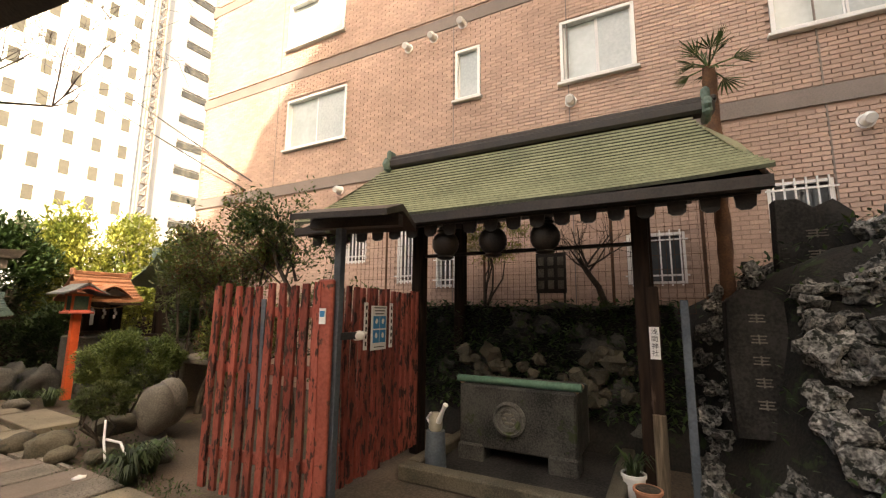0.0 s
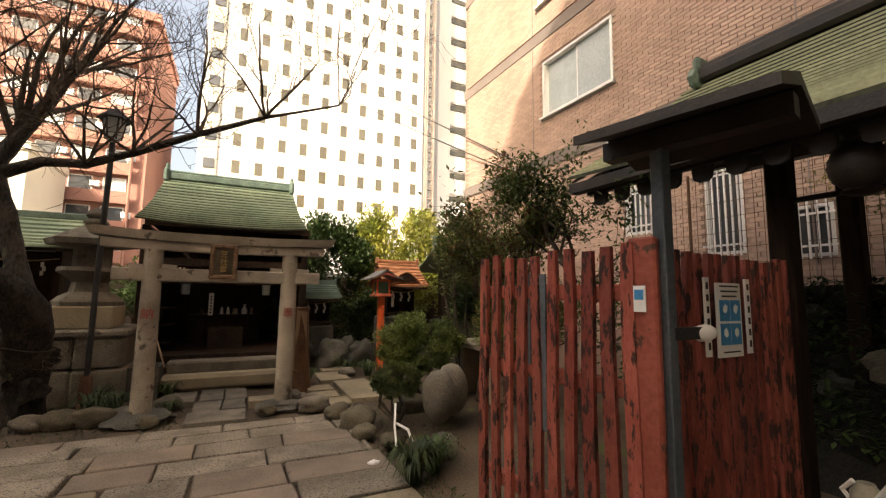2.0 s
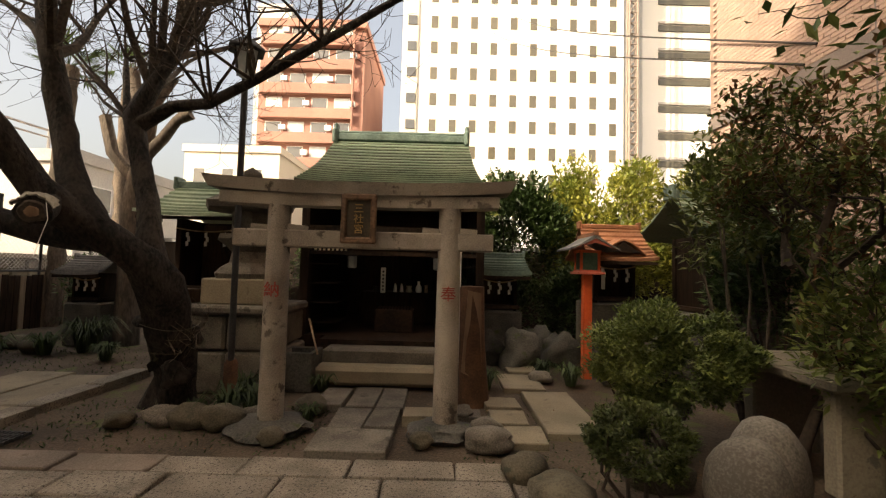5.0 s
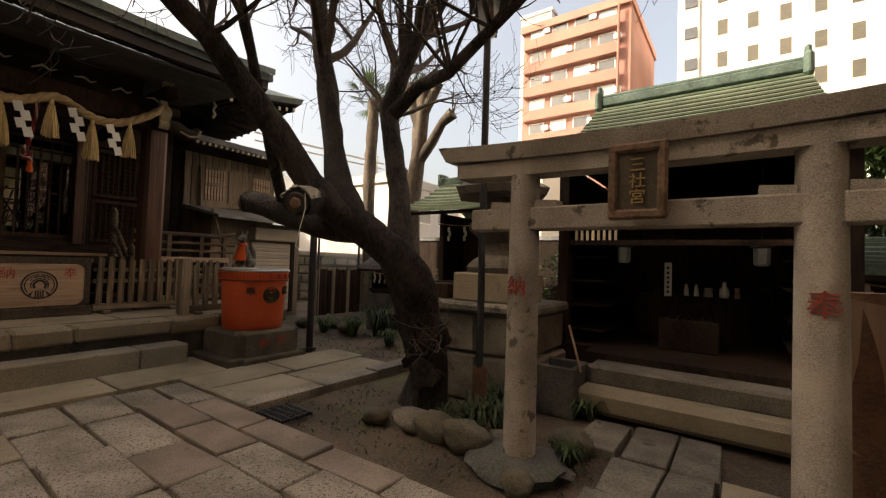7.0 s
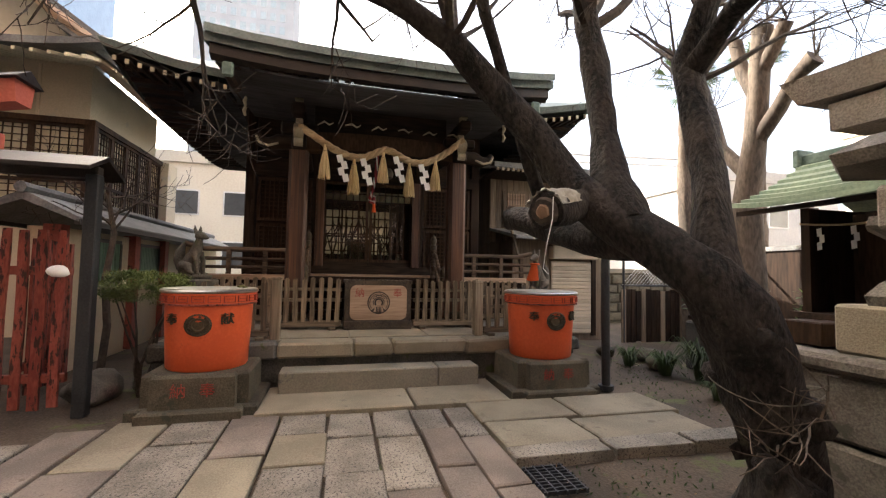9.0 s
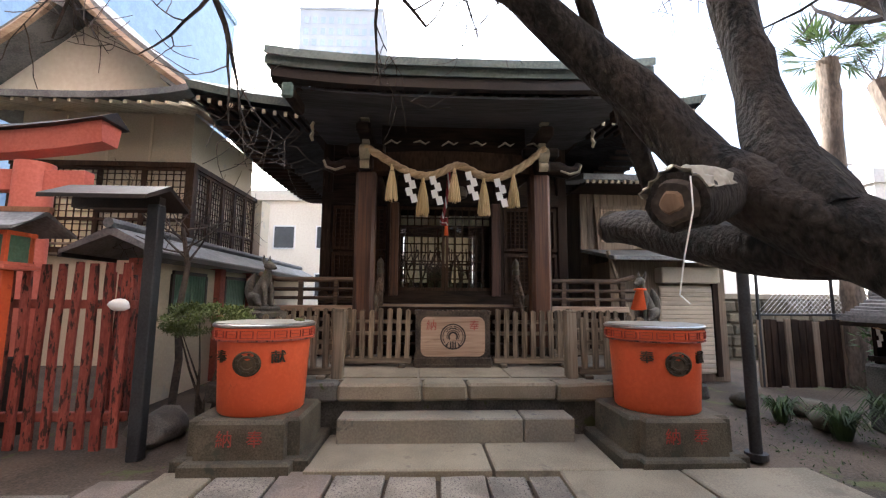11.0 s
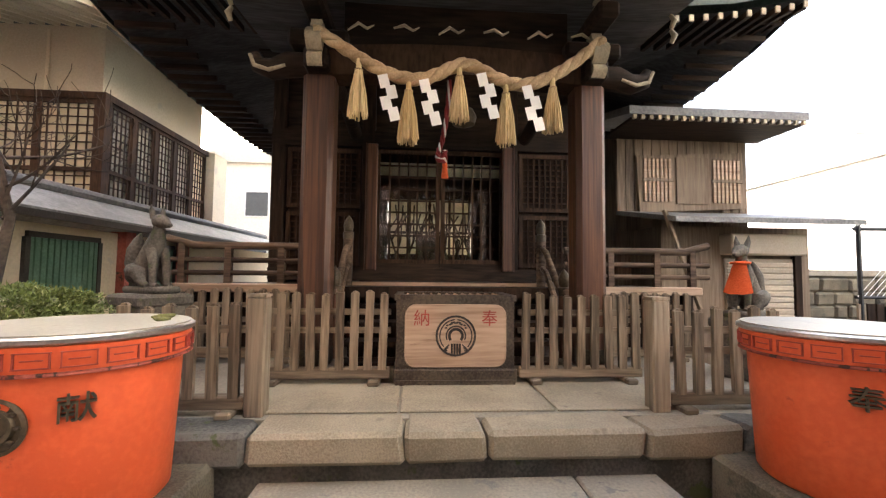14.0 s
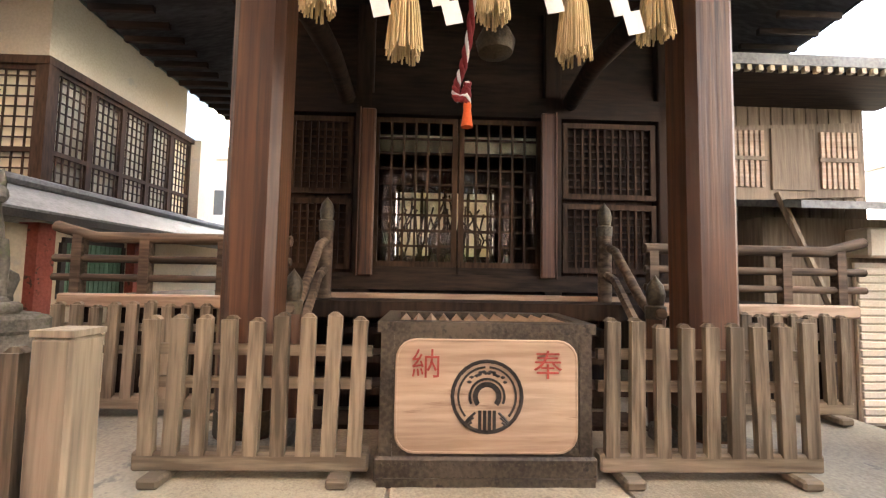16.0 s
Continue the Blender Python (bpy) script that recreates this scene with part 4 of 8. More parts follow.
for k in range(9):
    y = 4.95 + 0.26 * k
    g = Geo()
    for q in range(5):
        g.tube([(-11.2, y, 1.9), (-11.2 + alt.uniform(-0.1, 0.1), y + alt.uniform(-0.12, 0.12), 2.2), (-11.2, y + alt.uniform(-0.3, 0.3), 2.5 + alt.uniform(0, 0.5))], 0.018, 5)
    part("altar_branch", g, DARKWOOD, hall)
    part("altar_vase", Geo().lathe([(0.05, 0), (0.08, 0.1), (0.04, 0.22), (0.05, 0.25)], (-11.2, y, 1.7), 10), BRONZE, hall, smooth=50)
# veranda, rails and stair
part("under_floor_wall", span((-8.46, 3.05, PZ), (-8.40, 8.90, 1.24)), DARKWOOD, hall)
part("veranda", span((-8.5, 3.0, 1.30), (-6.95, 4.62, 1.36)), DARKWOOD, hall)
part("veranda", span((-8.5, 7.34, 1.30), (-6.95, 8.95, 1.36)), DARKWOOD, hall)
for a, b in ((3.0, 4.62), (7.34, 8.95)):
    part("veranda_edge", span((-6.97, a, 1.29), (-6.87, b, 1.385), bev=0.012), PANELWOOD, hall, "pale edge board")
    for k, y in enumerate((a + 0.1, (a + b) / 2, b - 0.1)):
        part("veranda_post", B((-7.05, y, 0.93), (0.12, 0.12, 0.73)), DARKWOOD, hall)
    part("under_screen", span((-7.35, a + 0.05, PZ), (-7.3, b - 0.05, 1.28)), DARKWOOD, hall)
    for z, r in ((1.50, 0.028), (1.64, 0.03), (1.80, 0.042)):
        ya, yb = (a - 0.12, b) if a < 5 else (a, b + 0.15)
        pts = [(-6.98, ya + (yb - ya) * i / 6, z + (0.08 if (i == 0 and a < 5 or i == 6 and a > 5) and z > 1.7 else 0)) for i in range(7)]
        part("hand_rail", Geo().tube(pts, r, 8), RAILWOOD, hall, smooth=50)
    for y in (a + 0.06, a + 0.55, b - 0.5, b - 0.06):
        part("rail_post", B((-6.98, y, 1.6), (0.07, 0.07, 0.46)), RAILWOOD, hall)
part("veranda_threshold", span((-7.46, 4.62, 1.33), (-7.36, 7.34, 1.405), bev=0.01), PANELWOOD, hall, "pale edge board")
part("centre_floor", span((-8.5, 4.62, 1.28), (-7.46, 7.34, 1.36)), DARKWOOD, hall)
for k in range(4):
    part("stair_tread", span((-7.4 + 0.2 * k, 4.86, 1.28 - 0.18 * (k + 1)), (-7.1 + 0.2 * k, 7.1, 1.33 - 0.18 * (k + 1))), DARKWOOD, hall)
    part("stair_riser", span((-7.4 + 0.2 * k, 4.86, PZ + 0.01), (-7.37 + 0.2 * k, 7.1, 1.28 - 0.18 * (k + 1))), DARKWOOD, hall)
for y in (4.80, 7.16):
    part("newel", Geo().lathe([(0.055, 0), (0.06, 0.55), (0.062, 0.56)], (-7.3, y, 1.36), 12), RAILWOOD, hall, smooth=40)
    part("newel_cap", Geo().lathe([(0.064, 0), (0.066, 0.08), (0.05, 0.09), (0.055, 0.12), (0.062, 0.16), (0.05, 0.22), (0.012, 0.27), (0.0, 0.29)], (-7.3, y, 1.92), 12), BRONZE, hall, "dark bronze onion finial", smooth=50)
    pts = [(-7.3, y, 1.84), (-7.1, y, 1.78), (-6.9, y, 1.6), (-6.7, y, 1.42), (-6.52, y, 1.32), (-6.42, y, 1.34)]
    part("stair_rail", Geo().tube(pts, 0.036, 8), RAILWOOD, hall, smooth=50)
    part("stair_stringer", Geo().tube([(p[0], p[1], p[2] - 0.24) for p in pts], 0.036, 6), RAILWOOD, hall)
    part("newel_low", Geo().lathe([(0.055, 0), (0.06, 0.72)], (-6.5, y, PZ + 0.01), 12), PILLARWOOD, hall, smooth=40)
    part("newel_cap", Geo().lathe([(0.064, 0), (0.066, 0.08), (0.05, 0.09), (0.055, 0.12), (0.062, 0.16), (0.05, 0.22), (0.012, 0.27), (0.0, 0.29)], (-6.5, y, PZ + 0.73), 12), BRONZE, hall, "dark bronze onion finial", smooth=50)


# ---- before the hall: offertory box, pickets, rope, tubs, foxes ----
def offertory_box(cx, cy, z):
    b = thing("offertory_box", (cx, cy, z), "black studded offertory box with a pale crest panel", "offertory box")
    w, d, h = 1.02, 0.62, 0.70
    x1 = cx
    part("body", span((x1 - d, cy - w / 2, z + 0.04), (x1, cy + w / 2, z + h), bev=0.012), BOXSHEET, b)
    part("plinth", span((x1 - d - 0.01, cy - w / 2 - 0.02, z), (x1 + 0.02, cy + w / 2 + 0.02, z + 0.12), bev=0.012), BOXSHEET, b)
    g = Geo()
    n = 24
    for i in range(n):
        y0, y1 = cy - w / 2 + w * i / n, cy - w / 2 + w * (i + 1) / n
        d0, d1 = (0.012 * abs(math.sin(3 * math.pi * q / n)) for q in (i, i + 1))
        g.prism([(x1 + 0.021, y0, z - 0.018 + d0), (x1 + 0.021, y1, z - 0.018 + d1), (x1 + 0.021, y1, z + 0.03), (x1 + 0.021, y0, z + 0.03)], (0.012, 0, 0))
    part("apron", g, BOXSHEET, b, "scalloped lower edge")
    for s_ in (-1, 1):
        part("corner_strap", span((x1 - 0.004, cy + s_ * (w / 2 - 0.035) - 0.03, z + 0.12), (x1 + 0.006, cy + s_ * (w / 2 - 0.035) + 0.03, z + h)), BOXSHEET, b)
    part("top_strap", span((x1 - 0.004, cy - w / 2 + 0.066, z + h - 0.05), (x1 + 0.006, cy + w / 2 - 0.066, z + h)), BOXSHEET, b)
    part("top_frame", Geo().box((x1 - 0.03, cy, z + h + 0.02), (0.08, w + 0.03, 0.05)).box((x1 - d + 0.03, cy, z + h + 0.02), (0.08, w + 0.03, 0.05)).box((x1 - d / 2, cy - w / 2 + 0.02, z + h + 0.02), (d - 0.14, 0.07, 0.05)).box((x1 - d / 2, cy + w / 2 - 0.02, z + h + 0.02), (d - 0.14, 0.07, 0.05)), BOXSHEET, b)
    for i in range(12):
        part("slat", Geo().prism([(x1 - 0.08, cy - 0.42 + 0.076 * i - 0.03, z + h + 0.005), (x1 - 0.08, cy - 0.42 + 0.076 * i + 0.03, z + h + 0.005), (x1 - 0.08, cy - 0.42 + 0.076 * i, z + h + 0.04)], (-d + 0.16, 0, 0)), PANELWOOD, b)
    # rounded panel
    pw, ph, r = 0.86, 0.52, 0.09
    zc = z + 0.40
    poly = []
    for sx, sz, a0 in ((1, 1, 0), (-1, 1, 90), (-1, -1, 180), (1, -1, 270)):
        for k in range(6):
            a = radians(a0 + 18 * k)
            poly.append((x1 - 0.005, cy + sx * (pw / 2 - r) + r * math.cos(a), zc + sz * (ph / 2 - r) + r * math.sin(a)))
    p = part("panel", Geo().prism(poly, (0.016, 0, 0)), PANELWOOD, b, "pale pine panel with red letters and a black crest")
    rim = [(x1 + 0.008, q[1], q[2]) for q in poly]
    part("panel_rim", Geo().tube(rim + rim[:1], 0.007, 6), PANELWOOD, p)
    fx = x1 + 0.012
    R = 0.165

    def arc(r, a0, a1, t):
        g = Geo()
        n = 28
        lo = []
        for i in range(n + 1):
            a = radians(a0 + (a1 - a0) * i / n)
            c, s = math.cos(a), math.sin(a)
            lo.append([(fx - 0.004, cy + c * (r - t / 2), zc + s * (r - t / 2)), (fx + 0.005, cy + c * (r - t / 2), zc + s * (r - t / 2)), (fx + 0.005, cy + c * (r + t / 2), zc + s * (r + t / 2)), (fx - 0.004, cy + c * (r + t / 2), zc + s * (r + t / 2))])
        return g.ring(lo)
    part("crest_ring", arc(R, -90, 270, 0.017), BLACK, p)
    part("crest_arc", arc(R - 0.028, -42, 86, 0.010), BLACK, p)
    part("crest_arc", arc(R - 0.028, 94, 222, 0.010), BLACK, p)
    part("crest_arc", arc(0.082, -24, 204, 0.011), BLACK, p)
    part("crest_arc", arc(0.056, -40, 220, 0.024), BLACK, p)
    for k in (-0.034, -0.011, 0.012, 0.035):
        part("crest_bar", B((fx, cy + k, zc - 0.115), (0.01, 0.015, 0.10)), BLACK, p)
    for s in (-1, 1):
        for q in range(3):
            part("crest_stalk", Geo().tube([(fx, cy + s * (0.055 + 0.008 * q), zc - 0.075 - 0.022 * q), (fx, cy + s * (0.085 + 0.006 * q), zc - 0.10 - 0.018 * q), (fx, cy + s * (0.105 - 0.004 * q), zc - 0.125 - 0.008 * q)], 0.006, 6), BLACK, p)
        for q in range(7):
            a = radians(38 + 12 * q) if s > 0 else radians(142 - 12 * q)
            rr = 0.108 + 0.008 * (q % 2)
            part("crest_grain", Geo().rock((fx, cy + math.cos(a) * rr, zc + math.sin(a) * rr), (0.004, 0.013, 0.008), q, 1, 0), BLACK, p)
    text("letter", "納", 0.145, facing(fx, cy - 0.29, zc + 0.14, 90), REDINK, p, 0.004)
    text("letter", "奉", 0.145, facing(fx, cy + 0.29, zc + 0.14, 90), REDINK, p, 0.004)
    stud = Geo().rock((0, 0, 0), (0.004, 0.006, 0.006), 1, 1, 0).mesh("stud", BRONZE)
    for zz in (z + 0.165, z + 0.09, z + 0.66, z + 0.69, z + 0.03):
        for i in range(30):
            ob = new("stud", stud)
            ob.parent = b
            ob.matrix_parent_inverse = b.matrix_basis.inverted()
            ob.matrix_basis = pose(x1 + (0.02 if zz < z + 0.12 else 0.002), cy - 0.49 + 0.98 * i / 29, zz)
    for i in range(10):
        for s in (-1, 1):
            ob = new("stud", stud)
            ob.parent = b
            ob.matrix_parent_inverse = b.matrix_basis.inverted()
            ob.matrix_basis = pose(x1 + 0.002, cy + s * 0.478, z + 0.2 + 0.046 * i)
    return b


offertory_box(-5.80, 5.955, PZ + 0.02)


def picket_fence(a, b, z, n, hgt, label, rail_lift=0.0, name="picket_fence"):
    a, b = Vector(a), Vector(b)
    d = (b - a).normalized()
    ang = math.degrees(math.atan2(d.y, d.x))
    f = thing(name, (*((a + b) / 2), z), label, "fence", "pickets before the hall")
    mid = (a + b) / 2
    L = (b - a).length
    part("sill_beam", Geo().box((mid.x, mid.y, z + 0.09), (L, 0.09, 0.09), (0, 0, ang), bev=0.01), GREYRAIL, f)
    for t in (0.12, 0.88):
        q = a + (b - a) * t
        part("foot", Geo().box((q.x, q.y, z + 0.025), (0.1, 0.26, 0.05), (0, 0, ang), bev=0.012), GREYRAIL, f)
    for zz in (0.46, 0.62):
        part("rail", Geo().box((mid.x, mid.y, z + zz * hgt / 0.78), (L, 0.035, 0.05), (0, 0, ang)), GREYRAIL, f)
    nv = Vector((-d.y, d.x))
    for i in range(n):
        q = a + (b - a) * ((i + 0.5) / n) - nv * 0.035
        top = z + hgt + random.uniform(-0.022, 0.018)
        g = Geo().box((q.x, q.y, (z + 0.12 + top) / 2), (0.068, 0.036, top - z - 0.12), (0, random.uniform(-1.4, 1.4), ang))
        g.prism([(q.x - d.x * 0.033, q.y - d.y * 0.033, top), (q.x + d.x * 0.033, q.y + d.y * 0.033, top), (q.x + d.x * 0.012, q.y + d.y * 0.012, top + 0.018), (q.x - d.x * 0.012, q.y - d.y * 0.012, top + 0.018)], (nv.x * 0.03, nv.y * 0.03, 0))
        part("picket", g, GREYWOOD, f)
    return f


random.seed(21)
picket_fence((-5.86, 4.30), (-5.86, 5.40), PZ + 0.01, 9, 0.76, "silvered wooden picket fence beside the offertory box")
picket_fence((-5.86, 6.51), (-5.86, 7.62), PZ + 0.01, 9, 0.76, "silvered wooden picket fence beside the offertory box")
picket_fence((-5.14, 3.62), (-5.14, 4.48), PZ - 0.01, 6, 0.72, "silvered wooden picket panel beside a square post")
picket_fence((-5.14, 7.42), (-5.14, 8.28), PZ - 0.01, 6, 0.72, "silvered wooden picket panel beside a square post")
picket_fence((-6.75, 3.1), (-6.75, 4.45), PZ + 0.01, 11, 0.74, "weathered pickets under the veranda")
picket_fence((-6.75, 7.5), (-6.75, 8.7), PZ + 0.01, 10, 0.74, "weathered pickets under the veranda")
for y in (4.55, 7.34):
    g = Geo().box((-5.13, y, PZ + 0.385), (0.13, 0.13, 0.79), bev=0.012)
    g.prism([(-5.195, y - 0.065, PZ + 0.78), (-5.065, y - 0.065, PZ + 0.78), (-5.065, y + 0.065, PZ + 0.78), (-5.195, y + 0.065, PZ + 0.78)], (0, 0, 0.02))
    solid("square_post", g, POSTWOOD, "thick silvered timber post at the head of the steps", "post", group="posts at the steps")


def shimenawa():
    r = thing("straw_rope", (-5.85, CY, 3.4), "thick twisted straw rope with tassels and white paper streamers", "rope")
    key = [(4.68, 3.66), (4.85, 3.56), (5.1, 3.40), (5.36, 3.27), (5.6, 3.23), (5.8, 3.30), (5.96, 3.41), (6.1, 3.40), (6.3, 3.28), (6.5, 3.22), (6.72, 3.27), (6.95, 3.40), (7.15, 3.56), (7.3, 3.70)]
    ys_ = np.linspace(4.68, 7.3, 60)
    zs_ = np.interp(ys_, [k[0] for k in key], [k[1] for k in key])
    zs_ = np.convolve(np.pad(zs_, 2, mode="edge"), np.ones(5) / 5, "valid")
    for s in range(3):
        pts = []
        for i, (y, z) in enumerate(zip(ys_, zs_)):
            a = i * 0.75 + s * 2 * math.pi / 3
            pts.append((-5.85 + 0.028 * math.cos(a), y, z + 0.028 * math.sin(a)))
        part("strand", Geo().tube(pts, 0.036, 8), ROPE, r, smooth=60)
    top = lambda y: float(np.interp(y, ys_, zs_))
    for k, y in enumerate((5.08, 5.52, 5.97, 6.39, 6.82)):
        z = top(y) - 0.02
        ln = (0.52, 0.56, 0.50, 0.56, 0.5)[k]
        g = Geo().tube([(-5.83, y, z + 0.02), (-5.83, y, z - 0.1), (-5.83, y, z - 0.16)], [0.02, 0.026, 0.03], 10)
        for q in range(80):
            a, rr = random.uniform(0, 6.28), random.uniform(0.35, 1) ** 0.5
            x0, y0 = 0.028 * rr * math.cos(a), 0.028 * rr * math.sin(a)
            e = ln * random.uniform(0.93, 1.03)
            g.tube([(-5.83 + x0, y + y0, z - 0.1), (-5.83 + x0 * 2.5, y + y0 * 2.5, z - 0.3), (-5.83 + x0 * 3.3, y + y0 * 3.4, z - e)], [0.006, 0.006, 0.005], 4)
        part("tassel", g, STRAW, r, "golden straw tassel")
        part("tassel_knot", Geo().tube([(-5.83 + 0.032 * math.cos(a), y + 0.032 * math.sin(a), z - 0.1) for a in [q * math.pi / 6 for q in range(13)]], 0.008, 5), ROPE, r)
    for y in (5.33, 5.69, 6.20, 6.61):
        z = top(y) - 0.03
        g = Geo()
        for q in range(4):
            dy = 0.028 * (1 if q % 2 else -1) + 0.012 * q
            z0 = z - 0.10 * q
            g.prism([(-5.80 + 0.008 * q, y + dy - 0.055, z0 - 0.02), (-5.80 + 0.008 * q, y + dy + 0.03, z0), (-5.80 + 0.008 * q, y + dy + 0.06, z0 - 0.115), (-5.80 + 0.008 * q, y + dy - 0.025, z0 - 0.135)], (0.004, 0, 0))
        part("paper_streamer", g, WHITE, r, "white folded paper streamer")
    return r


shimenawa()
br_ = thing("bell_rope", (-6.6, 5.93, 2.6), "red and white braided bell rope hanging under the eave", "rope")
BPTS = [(5.99, 3.9), (5.975, 3.5), (5.95, 3.25), (5.92, 3.08), (5.885, 2.97), (5.87, 2.90), (5.895, 2.86), (5.93, 2.90), (5.945, 2.97), (5.94, 2.93), (5.945, 2.84)]
bq = np.linspace(0, len(BPTS) - 1, 64)
by_, bz_ = np.interp(bq, range(len(BPTS)), [p[0] - 0.07 for p in BPTS]), np.interp(bq, range(len(BPTS)), [p[1] - 0.26 for p in BPTS])
for s, m in ((0, CRIMSON), (1, WHITE), (2, CRIMSON)):
    part("strand", Geo().tube([(-6.2 + 0.014 * math.cos(i * 0.7 + s * 2.1), by_[i] + 0.013 * math.sin(i * 0.7 + s * 2.1), bz_[i]) for i in range(64)], 0.015 if s != 1 else 0.011, 7), m, br_, smooth=60)
part("tassel", Geo().lathe([(0.016, 0), (0.026, -0.03), (0.022, -0.05), (0.036, -0.16), (0.0, -0.16)], (-6.2, 5.875, 2.60), 12), ORANGE, br_, smooth=50)
part("bell", Geo().lathe([(0.0, 0.1), (0.1, 0.08), (0.14, 0), (0.12, -0.08), (0.0, -0.12)], (-6.6, 6.1, 3.2), 16), BRONZE, br_, smooth=50)


def tub(cx, cy):
    t = thing("vermilion_tub", (cx, cy, 0.36), "vermilion lacquered offering tub with a steel lid and dark crest", "tub", "tubs beside the steps")
    z = 0.36
    part("body", Geo().lathe([(0.385, 0), (0.40, 0.02), (0.43, 0.70), (0.43, 0.78)], (cx, cy, z), 48), VERMILION, t, smooth=40)
    part("band", Geo().lathe([(0.435, 0.76), (0.462, 0.77), (0.468, 0.90), (0.44, 0.91)], (cx, cy, z), 48), VERMILION, t, smooth=40)
    part("band_line", Geo().lathe([(0.463, 0.765), (0.475, 0.77), (0.475, 0.78), (0.463, 0.785)], (cx, cy, z), 48), REDPAINT, t, smooth=40)
    part("lid", Geo().lathe([(0.0, 0.905), (0.47, 0.905), (0.482, 0.915), (0.482, 0.935), (0.47, 0.945), (0.0, 0.947)], (cx, cy, z), 48), STEEL, t, "dull steel lid rim", smooth=40)
    part("lid_plate", Geo().lathe([(0.0, 0.945), (0.462, 0.945), (0.462, 0.953), (0.0, 0.953)], (cx, cy, z), 48), LIDPLATE, t, "dull beige lid plate", smooth=40)
    for i in range(20):
        a = 2 * math.pi * i / 20
        m = pose(cx, cy, z, 0, 0, math.degrees(a))
        g = Geo()
        for dy, dz, sy, sz in ((0, 0.876, 0.12, 0.005), (0, 0.806, 0.12, 0.005), (-0.056, 0.84, 0.005, 0.066), (0.056, 0.84, 0.005, 0.066), (0, 0.842, 0.07, 0.005)):
            g.add(*((lambda q: (q.v, q.f))(Geo().box((0.468, dy, dz), (0.012, sy, sz)))), m)
        part("fret", g, REDINK, t)
    m = pose(cx, cy, z, 0, 0, 0)
    g = Geo().lathe([(0.0, 0.0), (0.125, 0.0), (0.13, 0.012), (0.115, 0.02), (0.108, 0.008), (0.085, 0.008), (0.078, 0.02), (0.06, 0.02), (0.052, 0.008), (0.0, 0.012)], (cx + 0.415, cy, z + 0.545), 28, pose(0, 0, 0, 0, 90, 0))
    c = part("crest", g, BRONZE, t, "dark bronze crest roundel", smooth=40)
    for q in range(9):
        a = q * 2 * math.pi / 9
        part("crest_petal", Geo().rock((cx + 0.432, cy + 0.095 * math.cos(a), z + 0.545 + 0.095 * math.sin(a)), (0.01, 0.018, 0.012), q, 1, 0.1), BRONZE, c)
    for ang, ch in ((-37, "奉"), (36, "献")):
        a = radians(ang)
        r = 0.435
        text("letter_plaque", ch, 0.14, pose(cx + r * math.cos(a), cy + r * math.sin(a), z + 0.60, 90, 0, 90 + ang), BRONZE, t, 0.014, "dark bronze raised letter")
    t.matrix_basis = pose(cx, cy, 0.422) @ Matrix.Diagonal((1, 1, 0.88, 1))
    return t


def pedestal(cx, cy):
    p = thing("stone_pedestal", (cx, cy, 0), "notched two-tier stone pedestal with red carved letters", "pedestal", "tub pedestals")

    def cross(h, n):
        return [(-h + n, -h), (h - n, -h), (h - n, -h + n), (h, -h + n), (h, h - n), (h - n, h - n), (h - n, h), (-h + n, h), (-h + n, h - n), (-h, h - n), (-h, -h + n), (-h + n, -h + n)]
    part("lower_tier", Geo().ring([[(cx + a, cy + b, z) for a, b in cross(h, 0.13)] for h, z in ((0.595, -0.04), (0.595, 0.075), (0.575, 0.095))]), PEDDARK, p)
    part("upper_tier", Geo().ring([[(cx + a, cy + b, z) for a, b in cross(h, 0.11)] for h, z in ((0.495, 0.095), (0.49, 0.39), (0.465, 0.42))]), PEDDARK, p)
    text("letter", "奉", 0.15, facing(cx + 0.496, cy + 0.13, 0.26, 90), REDINK, p, 0.003)
    text("letter", "納", 0.15, facing(cx + 0.496, cy - 0.13, 0.26, 90), REDINK, p, 0.003)
    return p


for c in ((-4.40, 3.96), (-4.38, 7.96)):
    pedestal(*c)
    tub(*c)


